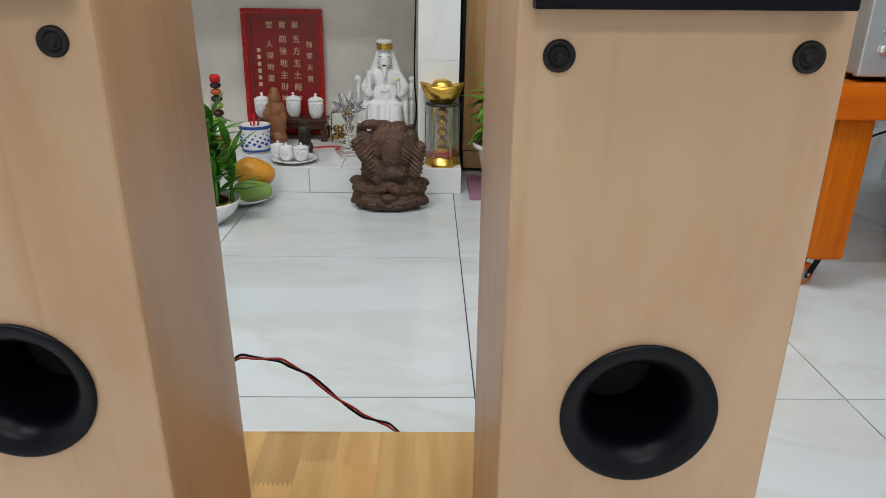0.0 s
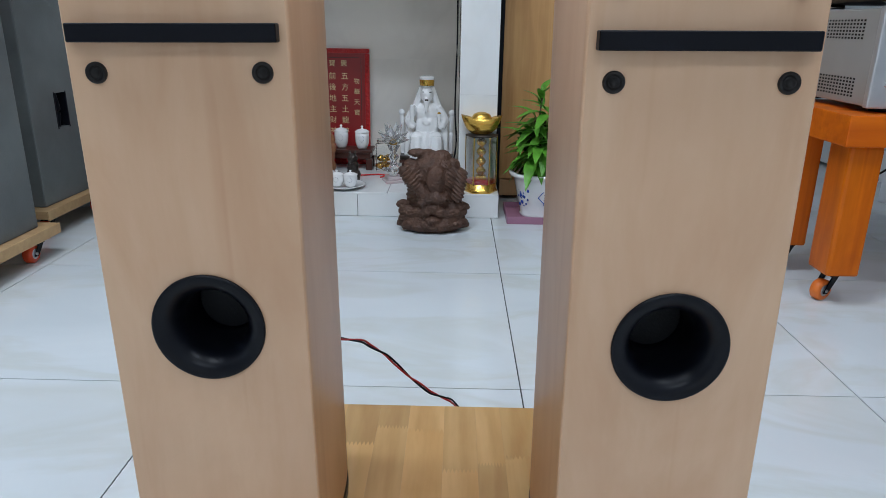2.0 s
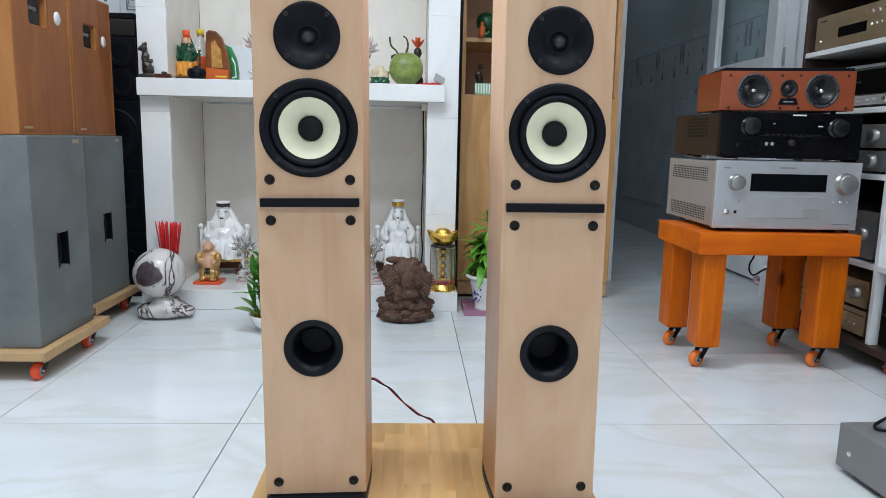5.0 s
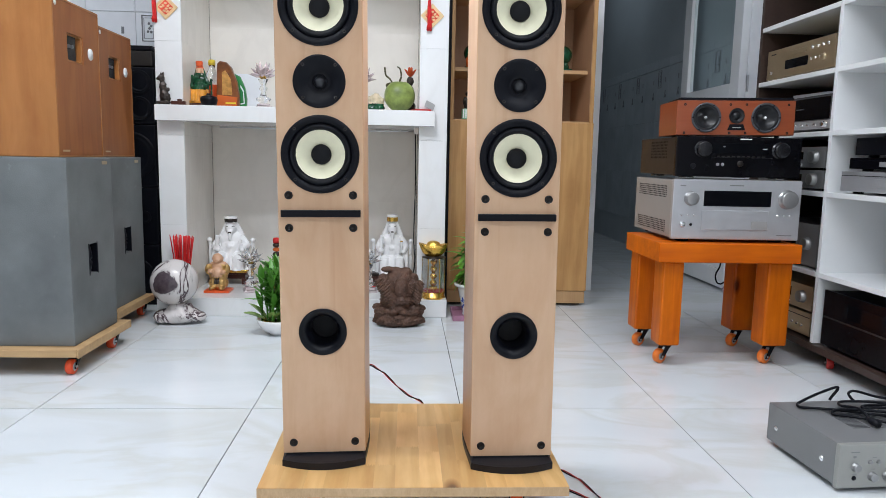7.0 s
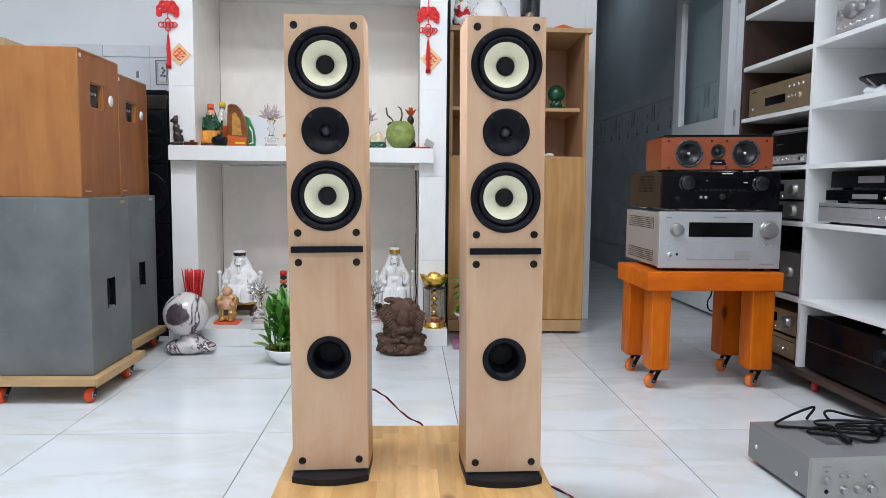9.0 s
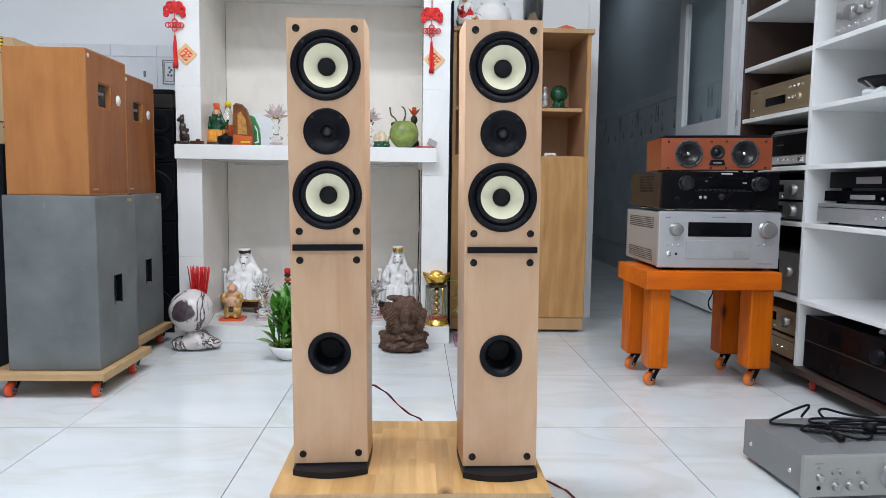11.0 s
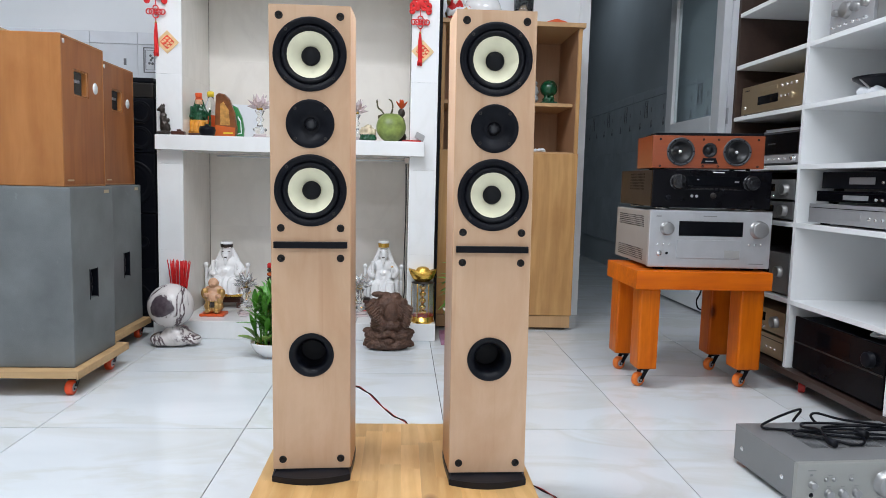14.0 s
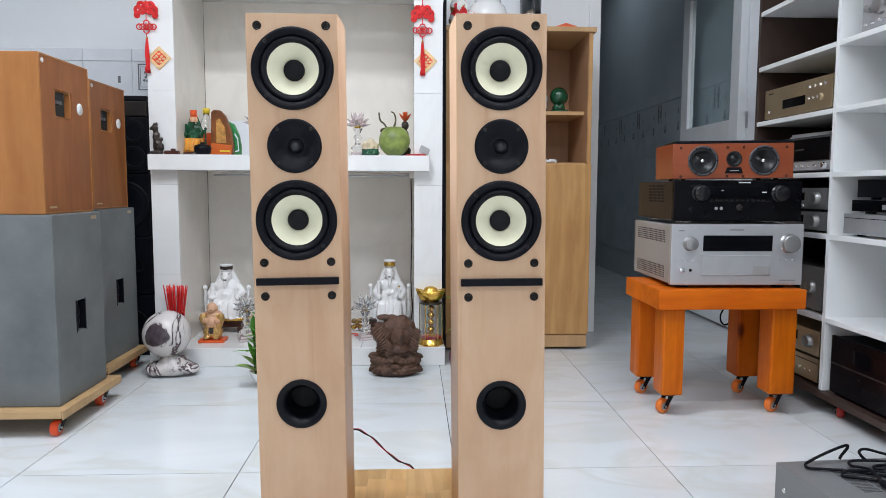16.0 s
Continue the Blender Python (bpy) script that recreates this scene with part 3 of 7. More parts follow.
def caster(parent, x, y, top, mat_wheel, turn=30, r=0.027, red=False):
    """A swivel caster: plate, fork and wheel, from the floor up to top."""
    m = pose(x, y, 0, 0, 0, turn)
    c = part("caster", moved(joined(box(-0.022, 0.022, -0.022, 0.022, top - 0.004, top, 0.001, 1), lathe([(0.014, top - 0.004), (0.016, top - 0.010), (0.012, top - 0.016), (0, top - 0.016)], 16),
             prism([(-0.034, r - 0.006), (-0.020, r - 0.008), (0.012, top - 0.016), (-0.012, top - 0.016)], -0.016, -0.0135, 0.0, 'y'),
             prism([(-0.034, r - 0.006), (-0.020, r - 0.008), (0.012, top - 0.016), (-0.012, top - 0.016)], 0.0135, 0.016, 0.0, 'y'),
             box(-0.014, 0.014, -0.0165, 0.0165, top - 0.018, top - 0.0145)), m), M_black, parent, "black swivel fork")
    part("wheel", moved(lathe([(0.009, 0.011), (r - 0.004, 0.012), (r, 0.008), (r, -0.008), (r - 0.004, -0.012), (0.009, -0.011)], 28, 'f'), m @ pose(-0.026, 0, r)), mat_wheel, c, "polyurethane wheel")
    part("hub", moved(joined(lathe([(0, 0.0125), (0.0095, 0.0125), (0.014, 0.0118)], 18, 'f'), lathe([(0, -0.0125), (0.0095, -0.0125), (0.014, -0.0118)], 18, 'f'), lathe([(0, 0.018), (0.004, 0.018), (0.004, -0.018), (0, -0.018)], 10, 'f')), m @ pose(-0.026, 0, r)), M_metal, c)
    return c


board = thing("wheeled_board", pose(0, 0, 0), "finger-jointed rubberwood board on red casters under the loudspeakers", "board")
rnd = random.Random(4)
PX0, PX1, PY0, PY1, PZ0, PZ1 = -0.392, 0.204, 0.404, 0.853, 0.0815, 0.1
x = PX0
while x < PX1 - 0.001:
    w = min(rnd.uniform(0.034, 0.05), PX1 - x)
    if PX1 - x - w < 0.02:
        w = PX1 - x
    cuts_y = [PY0, PY0 + rnd.uniform(0.08, 0.26), PY0 + rnd.uniform(0.28, 0.40), PY1]
    teeth = 9
    for k in range(3):
        lo, hi = cuts_y[k], cuts_y[k + 1]
        low = [(x + w * i / (2 * teeth), lo + (0.0 if k == 0 else (0.0055 if i % 2 else -0.0035))) for i in range(2 * teeth + 1)]
        top = [(x + w * i / (2 * teeth), hi + (0.0 if k == 2 else (0.0055 if i % 2 else -0.0035))) for i in range(2 * teeth, -1, -1)]
        if k == 0:
            low = [low[0], low[-1]]
        if k == 2:
            top = [top[0], top[-1]]
        inset = 0.00004
        pts = [(px + (inset if px < x + w / 2 else -inset), py) for px, py in low + top]
        part("stave", prism(pts, PZ0, PZ1 - rnd.uniform(0, 0.0002)), M_stave, board)
    x += w
part("edge_strip", box(PX0, PX1, PY0 - 0.0022, PY0 - 0.0004, PZ0, PZ1 - 0.0006), M_rawedge, board, "pale sawn front edge")
for cx, cy in ((-0.289, 0.515), (0.122, 0.515), (-0.289, 0.80), (0.122, 0.80)):
    caster(board, cx, cy, PZ0, M_redwheel, 80, 0.026)


# ---- grey and brown stage cabinets on pallets ----
def stage_stack(dx, y0, depth_g, depth_b, grp, tail, jut):
    gx0, gx1 = -1.505, -1.190
    p = thing("wheeled_pallet", pose(dx, y0, 0), "raw pine pallet on red casters under a grey cabinet", "pallet", grp)
    part("deck", box(gx0 - 0.06, gx1 + jut - 0.006, -0.045, depth_g + tail, 0.064, 0.088, 0.002), M_pallet, p)
    part("edge_batten", box(gx1 + jut - 0.0055, gx1 + jut, -0.045, depth_g + tail, 0.060, 0.0885, 0.002), M_pallet, p)
    for cx in (gx0 + 0.01, gx1 - 0.01):
        for cy in (0.015, depth_g - 0.01):
            caster(p, cx, cy, 0.064, M_redwheel, 90, 0.025)
    g = thing("grey_cabinet", pose(dx, y0, 0.0885), "grey painted stage loudspeaker cabinet with a recessed side handle", "loudspeaker", grp)
    hy, hz = depth_g * 0.48, 0.268
    gb = carved(box(gx0, gx1, 0, depth_g, 0, 0.612, 0.005), [box(gx1 - 0.05, gx1 + 0.01, hy - 0.032, hy + 0.032, hz - 0.052, hz + 0.052, 0.006)])
    part("body", gb, M_greybox, g)
    part("handle", joined(box(gx1 - 0.045, gx1 - 0.04, hy - 0.031, hy + 0.031, hz - 0.051, hz + 0.051), tube([(gx1 - 0.02, hy, hz - 0.05), (gx1 - 0.012, hy, hz), (gx1 - 0.02, hy, hz + 0.05)], 0.008, 10),
         box(gx1 - 0.03, gx1 + 0.0015, hy - 0.034, hy - 0.029, hz - 0.055, hz + 0.055, 0.001, 1), box(gx1 - 0.03, gx1 + 0.0015, hy + 0.029, hy + 0.034, hz - 0.055, hz + 0.055, 0.001, 1)), M_black, g, "black recessed handle")
    part("badge", box(gx1 - 0.001, gx1 + 0.0012, depth_g - 0.075, depth_g - 0.035, 0.588, 0.600), M_gold, g)
    b = thing("brown_cabinet", pose(dx, y0 + 0.011, 0.7012), "brown veneered loudspeaker cabinet with a square side opening", "loudspeaker", grp)
    bx0, bx1, bh = -1.492, -1.214, 0.500
    oy, oz = 0.146, 0.354
    hole = [box(bx1 - 0.03, bx1 + 0.01, oy - 0.055, oy + 0.055, oz - 0.045, oz + 0.045, 0.010)]
    rim = [box(bx1 - 0.006, bx1 + 0.01, 0.006, depth_b - 0.006, 0.006, bh - 0.006)]
    part("body", carved(box(bx0, bx1, 0, depth_b, 0, bh, 0.003), rim + hole), M_honey, b)
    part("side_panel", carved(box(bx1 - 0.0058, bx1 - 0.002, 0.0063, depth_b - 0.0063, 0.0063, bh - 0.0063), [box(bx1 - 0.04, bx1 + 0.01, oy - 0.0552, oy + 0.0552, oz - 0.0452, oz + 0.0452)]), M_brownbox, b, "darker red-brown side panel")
    part("opening_rim", carved(box(bx1 - 0.02, bx1 - 0.003, oy - 0.055, oy + 0.055, oz - 0.045, oz + 0.045, 0.008), [box(bx1 - 0.05, bx1 + 0.01, oy - 0.050, oy + 0.040, oz - 0.040, oz + 0.040, 0.008)]), M_honey, b)
    part("terminal_plate", box(bx1 - 0.016, bx1 - 0.011, oy - 0.049, oy + 0.022, oz - 0.039, oz + 0.039, 0.001, 1), M_glossblack, b, "black terminal plate in the opening")
    for k in (-1, 0):
        part("terminal", lathe([(0, 0.008), (0.006, 0.008), (0.006, -0.003)], 12, 'x', (bx1 - 0.008, oy - 0.01 + k * 0.022, oz + 0.005)), M_metal, b)
    part("sticker", lathe([(0, 0.0012), (0.02, 0.0012), (0.02, 0)], 28, 'f'), M_whiteboard, b, "round white sticker").matrix_basis = pose(bx1 - 0.002, oy + 0.108, oz - 0.002, 0, 0, 90)
    part("sticker", lathe([(0, 0.001), (0.008, 0.001), (0.008, 0)], 20, 'f'), M_whiteboard, b).matrix_basis = pose(bx1 - 0.002, 0.024, bh - 0.022, 0, 0, 90)
    part("badge", box(bx1 - 0.0025, bx1 - 0.001, 0.03, 0.075, 0.018, 0.024), M_gold, b)


stage_stack(0.0, 1.402, 0.332, 0.322, "stage cabinets on pallets", 0.05, 0.030)
stage_stack(-0.092, 1.932, 0.332, 0.318, "stage cabinets on pallets", 0.02, 0.030)


# black loudspeaker stack beside the altar
def driver(parent, r, x, z, y=0.0):
    part("driver", lathe([(r * 1.0, 0.0), (r, 0.004), (r * 0.9, 0.005), (r * 0.86, 0.001), (r * 0.8, 0.005), (r * 0.72, 0.003), (r * 0.3, -0.02 * r / 0.1), (r * 0.28, -0.016 * r / 0.1), (0, -0.006 * r / 0.1)], 36, 'f', (x, y, z)), M_rubber, parent)


def black_cabinet(z0, h, drivers, y=2.44):
    c = thing("black_cabinet", pose(-1.43, y, z0), "black loudspeaker cabinet in a stack beside the altar", "loudspeaker", "black stack")
    part("body", box(-0.18, 0.152, 0, 0.40, 0, h - 0.002, 0.006), M_black, c)
    for r, x, z in drivers:
        driver(c, r, x, z, -0.0005)


black_cabinet(0.0, 0.29, [(0.08, 0.05, 0.14)])
black_cabinet(0.29, 0.27, [(0.03, 0.09, 0.13), (0.03, -0.05, 0.13)])
black_cabinet(0.56, 0.29, [(0.11, 0.04, 0.145)])
black_cabinet(0.85, 0.26, [(0.055, 0.085, 0.19), (0.055, 0.085, 0.07), (0.055, -0.06, 0.19), (0.055, -0.06, 0.07)])
tray = thing("black_equipment_case", pose(-1.43, 2.44, 1.11), "black equipment case lying on the black loudspeakers", "case")
part("body", box(-0.17, 0.148, 0.0, 0.36, 0, 0.07, 0.006), M_darkmetal, tray)
part("lid", box(-0.172, 0.150, -0.004, 0.364, 0.071, 0.092, 0.004), M_black, tray)


# ---- orange stool with the stacked hi-fi ----
stool = thing("wooden_stand", pose(0, 0, 0), "orange stained pine stand on orange casters carrying receivers", "stand")
SX0, SX1, SY0, SY1 = 0.757, 1.264, 1.462, 1.818
part("top_board", box(SX0, SX1, SY0, SY1, 0.382, 0.449, 0.003), M_orangetop, stool)
for lx, ly, lw, cx in ((0.786, 1.488, 0.074, 0.050), (1.164, 1.488, 0.088, 0.064), (0.777, 1.722, 0.074, 0.060), (1.158, 1.717, 0.090, 0.060)):
    part("leg", prism([(lx, ly), (lx + lw, ly), (lx + lw, ly + 0.09), (lx, ly + 0.09)], 0.078, 0.3815, 0.008), M_orange, stool)
    caster(stool, lx + cx, ly + 0.070, 0.0775, M_orangewheel, 25, 0.026)


def knob(r, d, mat_, parent, c, name="knob", label=""):
    return part(name, lathe([(0, d), (r * 0.82, d), (r * 0.95, d - 0.001), (r, d - 0.003), (r, 0.001), (r * 1.12, 0.0005), (r * 1.12, -0.001)], 32, 'f', c), mat_, parent, label)


def silver_receiver():
    r = thing("silver_receiver", pose(1.038, 1.503, 0.4495, 0, 0, -0.5), "silver receiver with dark display standing on the orange stand", "receiver")
    w, d, h0, h1 = 0.458, 0.405, 0.010, 0.220
    part("front_panel", box(-w / 2, w / 2, 0, 0.018, h0, h1, 0.0035), M_alu, r)
    part("body", box(-w / 2 + 0.003, w / 2 - 0.003, 0.0185, d, h0 + 0.003, h1 - 0.004, 0.004), M_alubody, r)
    part("display", box(-0.119, 0.121, -0.0015, 0.004, 0.127, 0.181, 0.001, 1), M_display, r, "black display window")
    fl = part("flap", box(-0.124, 0.115, -0.002, 0.003, 0.044, 0.113, 0.0012, 1), M_alu, r, "closed front flap")
    part("flap_plate", box(0.055, 0.112, -0.0028, -0.001, 0.048, 0.076), M_alubody, fl)
    knob(0.0225, 0.022, M_knob, r, (-0.165, 0, 0.153), "input_knob", "polished round knob")
    knob(0.030, 0.024, M_knob, r, (0.179, 0, 0.154), "volume_knob", "large polished volume knob")
    for x, z in ((-0.196, 0.095), (-0.174, 0.095), (-0.152, 0.095), (0.148, 0.098), (0.170, 0.098), (0.192, 0.098)):
        knob(0.0032, 0.003, M_chrome, r, (x, 0, z), "button")
    knob(0.0095, 0.008, M_chrome, r, (-0.190, 0, 0.062), "power_button")
    knob(0.0045, 0.003, M_black, r, (-0.160, 0, 0.062), "jack")
    for bar in (box(-0.03, 0.02, -0.0004, 0.001, 0.198, 0.202), box(-0.205, -0.185, -0.0004, 0.001, 0.195, 0.199), box(0.15, 0.205, -0.0004, 0.001, 0.026, 0.029),):
        part("lettering", bar, M_greyamp, r, "small grey lettering bars")
    slots = []
    for row in range(6):
        for col in range(22):
            for zz in (0.028, 0.152):
                slots.append(box(-w / 2 + 0.0022, -w / 2 + 0.004, 0.07 + col * 0.0135, 0.0765 + col * 0.0135, zz + row * 0.0075, zz + row * 0.0075 + 0.004))
    tagged(part("vent_grille", joined(*slots), M_black, r, "rows of dark vent holes"), kind="stuff")
    for x in (-0.17, 0.17):
        for y in (0.05, 0.36):
            part("foot", lathe([(0, 0), (0.022, 0), (0.024, 0.004), (0.022, h0 + 0.002), (0, h0 + 0.002)], 20, 'z', (x, y, 0)), M_black, r)


silver_receiver()


def black_receiver():
    r = thing("black_receiver", pose(1.046, 1.530, 0.6700, 0, 0, -0.5), "black receiver with two knobs stacked on the silver receiver", "receiver")
    w, d, h0, h1 = 0.448, 0.38, 0.008, 0.148
    part("front_panel", box(-w / 2, w / 2, 0, 0.02, h0, h1, 0.004), M_glossblack, r)
    part("body", box(-w / 2 + 0.003, w / 2 - 0.003, 0.0205, d, h0 + 0.003, h1 - 0.004, 0.003), M_darkmetal, r)
    part("display", box(-0.10, 0.105, -0.0012, 0.004, 0.090, 0.126, 0.001, 1), M_display, r)
    part("front_groove", box(-0.10, 0.12, -0.0008, 0.002, 0.076, 0.0765), M_darkface, r)
    for x in (-0.131, 0.145):
        knob(0.0265, 0.022, M_blackknob, r, (x, 0, 0.104), "knob", "round gloss black knob")
    for k in range(10):
        part("button", box(-0.08 + k * 0.018, -0.069 + k * 0.018, -0.002, 0.002, 0.0785, 0.082, 0.0006, 1), M_darkmetal, r)
    knob(0.009, 0.006, M_black, r, (-0.163, 0, 0.045), "power_button")
    knob(0.010, 0.007, M_darkmetal, r, (0.005, 0, 0.055), "jog_dial")
    for x in (-0.075, -0.057):
        knob(0.005, 0.002, M_metal, r, (x, 0, 0.052), "jack")
    for bar in (box(0.0, 0.042, -0.0006, 0.001, 0.1385, 0.1425),):
        part("lettering", bar, M_whiteboard, r, "white maker's mark as a bar")
    for bar in (box(-0.06, -0.052, -0.0016, 0.001, 0.112, 0.114), box(0.082, 0.098, -0.0016, 0.001, 0.106, 0.109),):
        part("lettering", bar, M_whiteboard, r)
    tagged(part("vent_grille", joined(*[box(-w / 2 + 0.0022, -w / 2 + 0.004, 0.10 + c * 0.014, 0.107 + c * 0.014, 0.07 + q * 0.011, 0.0765 + q * 0.011) for c in range(12) for q in range(6)]), M_black, r), kind="stuff")
    for x in (-0.165, 0.165):
        for y in (0.05, 0.33):
            part("foot", lathe([(0, 0), (0.025, 0), (0.027, 0.003), (0.025, h0 + 0.002), (0, h0 + 0.002)], 20, 'z', (x, y, 0)), M_chrome, r, "silver ringed foot")


black_receiver()


def centre_speaker():
    c = thing("centre_loudspeaker", pose(1.034, 1.550, 0.8185, 0, -0.8, -4), "cherry centre loudspeaker with two woofers on the black receiver", "loudspeaker")
    w, d, h0, h1 = 0.412, 0.205, 0.006, 0.126
    body = carved(box(-w / 2, w / 2, 0, d, h0, h1, 0.002), [lathe([(0, 0.01), (0.044, 0.01), (0.044, -0.05), (0, -0.05)], 32, 'f', (x, 0, 0.067)) for x in (-0.103, 0.105)] + [lathe([(0, 0.01), (0.024, 0.01), (0.024, -0.03), (0, -0.03)], 32, 'f', (0.003, 0, 0.073))])
    part("cabinet", body, M_cherry, c)
    part("top_panel", prism([(-w / 2 + 0.012, 0.004), (w / 2 - 0.004, 0.004), (w / 2 - 0.02, d), (-w / 2 + 0.03, d)], h1 + 0.0005, h1 + 0.010, 0.002), M_black, c, "black top plate")
    for x in (-0.103, 0.105):
        wf = part("woofer", lathe([(0.0505, -0.001), (0.051, 0.002), (0.047, 0.003), (0.044, 0.0005), (0.040, 0.003), (0.036, 0.0015), (0.033, -0.002), (0.022, -0.012), (0.0085, -0.017)], 40, 'f', (x, 0, 0.067)), M_midcone, c)
        part("chassis_ring", lathe([(0.0445, 0.0010), (0.046, 0.0040), (0.0512, 0.0036), (0.0520, 0.0005)], 40, 'f', (x, 0, 0.067)), M_ringgrey, wf, "grey metal chassis ring")
        part("phase_plug", lathe([(0.0105, -0.019), (0.0095, -0.008), (0.006, -0.001), (0, 0.002)], 20, 'f', (x, 0, 0.067)), M_chrome, wf, "silver bullet phase plug")
        for k in range(6):
            a = k * math.pi / 3
            part("screw", lathe([(0, 0.0052), (0.0028, 0.0050), (0.0032, 0.003)], 10, 'f', (x + 0.0475 * math.cos(a), 0, 0.067 + 0.0475 * math.sin(a))), M_black, wf)
    t = part("tweeter", lathe([(0.0265, -0.001), (0.027, 0.002), (0.024, 0.003), (0.016, -0.002), (0.014, -0.004), (0.0125, -0.003), (0.010, 0.002), (0.005, 0.0045), (0, 0.005)], 32, 'f', (0.003, 0, 0.073)), M_midcone, c)
    part("nameplate", prism([(-0.028, 0.024), (0.034, 0.024), (0.026, 0.044), (-0.020, 0.044)], -0.003, 0.001, 0.0, 'y'), M_black, c)
    part("lettering", box(-0.012, 0.018, -0.0042, -0.0028, 0.031, 0.0345), M_metal, c)
    for x, z in ((-0.178, 0.014), (-0.178, 0.112), (0.182, 0.014), (0.182, 0.112), (-0.02, 0.112), (0.036, 0.112), (-0.02, 0.014), (0.036, 0.014)):
        part("grille_socket", lathe([(0, -0.001), (0.002, 0.0005), (0.004, 0.001), (0.0045, 0)], 12, 'f', (x, 0, z)), M_black, c)
    for x in (-0.16, 0.16):
        for y in (0.03, 0.17):
            part("foot", lathe([(0, -0.001), (0.008, -0.001), (0.008, 0.007), (0, 0.007)], 12, 'z', (x, y, 0)), M_rubber, c)


centre_speaker()


# ---- silver amplifier on the floor ----
def floor_amplifier():
    a = thing("amplifier", pose(0.849, 0.563, 0, 0, 0, 3.6), "grey amplifier lying on the floor with a coiled cable on top", "amplifier")
    w, d, h0, h1 = 0.434, 0.272, 0.010, 0.113
    part("front_panel", box(0, w, 0, 0.014, h0, h1, 0.003), M_ampfront, a)
    part("body", box(0.002, w - 0.002, 0.0145, d, h0 + 0.004, h1 - 0.001, 0.002), M_greyamp, a)
    for gx in range(5):
        tagged(part("vent_grille", joined(*[box(0.10 + gx * 0.05, 0.143 + gx * 0.05, 0.09 + k * 0.0075, 0.0935 + k * 0.0075, h1 - 0.0015, h1 - 0.0005) for k in range(18)]), M_darkface, a), kind="stuff")
    for x, z, r in ((0.041, 0.060, 0.0092), (0.084, 0.037, 0.0100), (0.120, 0.037, 0.0100), (0.156, 0.037, 0.0100), (0.234, 0.058, 0.031)):
        knob(r, 0.011 if r < 0.03 else 0.020, M_knob, a, (x, 0, z), "knob", "turned silver knob")
    for x, z in ((0.076, 0.071), (0.096, 0.071), (0.140, 0.071)):
        knob(0.0048, 0.005, M_knob, a, (x, 0, z), "button")
    knob(0.005, 0.002, M_black, a, (0.040, 0, 0.034), "headphone_jack")
    for x0, x1, z0, z1 in ((0.028, 0.048, 0.0935, 0.0960), (0.034, 0.041, 0.081, 0.086), (0.079, 0.089, 0.0535, 0.0548), (0.115, 0.125, 0.0535, 0.0548),
                           (0.150, 0.162, 0.0535, 0.0548), (0.081, 0.091, 0.0810, 0.0822), (0.133, 0.147, 0.0810, 0.0822), (0.036, 0.046, 0.0425, 0.0435)):
        bar = box(x0, x1, -0.0005, 0.001, z0, z1)
        part("lettering", bar, M_greyamp, a, "small grey lettering bars")
    for y, z in ((0.06, 0.055), (0.235, 0.055)):
        part("side_screw", lathe([(0, 0.002), (0.004, 0.002), (0.0065, 0.0008), (0.0065, -0.001)], 16, 'x', (0.002, y, z)), M_chrome, a)
    for x in (0.04, w - 0.04):
        for y in (0.04, d - 0.04):
            part("foot", lathe([(0, 0), (0.02, 0), (0.02, h0 + 0.005), (0, h0 + 0.005)], 16, 'z', (x, y, 0)), M_rubber, a)
    # power cable thrown on top
    z = 0.1175
    def run(*rows):
        return tube([(x, y, z + dz) for x, y, dz in rows], 0.0035, 8)
    cable = solid("power_cable", run((0.163, 0.262, 0), (0.170, 0.263, 0.010), (0.185, 0.264, 0.028), (0.176, 0.262, 0.034), (0.12, 0.254, 0.020), (0.072, 0.243, 0.006), (0.054, 0.234, 0.001), (0.052, 0.217, 0), (0.09, 0.206, 0), (0.13, 0.190, 0.001), (0.19, 0.160, 0.001), (0.26, 0.135, 0.001), (0.33, 0.125, 0.001), (0.39, 0.135, 0.001), (0.41, 0.170, 0.002)),
                  M_rubber, "loosely coiled black power cable lying on the amplifier", "cable", "", pose(0.849, 0.563, 0, 0, 0, 3.6))
    part("cable_loop", run((0.40, 0.115, 0.010), (0.32, 0.125, 0.011), (0.257, 0.139, 0.011), (0.222, 0.148, 0.010), (0.173, 0.168, 0.009), (0.123, 0.178, 0.006), (0.106, 0.174, 0.001), (0.106, 0.164, 0), (0.134, 0.151, 0), (0.165, 0.134, 0), (0.189, 0.116, 0), (0.21, 0.094, 0), (0.243, 0.096, 0), (0.269, 0.126, 0.004), (0.29, 0.155, 0.012), (0.36, 0.170, 0.014)), M_rubber, cable)
    part("cable_loop", run((0.156, 0.094, 0.005), (0.163, 0.125, 0.008), (0.170, 0.165, 0.012), (0.168, 0.190, 0.008), (0.159, 0.212, 0.003), (0.168, 0.234, 0.002), (0.187, 0.239, 0.004), (0.239, 0.218, 0.010), (0.276, 0.193, 0.014), (0.314, 0.171, 0.018), (0.38, 0.150, 0.016)), M_rubber, cable)
    part("cable_loop", run((0.36, 0.140, 0.018), (0.29, 0.150, 0.016), (0.22, 0.166, 0.014), (0.195, 0.180, 0.008), (0.208, 0.196, 0.008), (0.25, 0.189, 0.012), (0.283, 0.174, 0.018), (0.34, 0.158, 0.022)), M_rubber, cable)
    part("cable_loop", run((0.226, 0.252, -0.001), (0.217, 0.256, 0.008), (0.214, 0.260, 0.019), (0.232, 0.258, 0.024), (0.28, 0.240, 0.014), (0.34, 0.215, 0.010), (0.41, 0.200, 0.006)), M_rubber, cable)
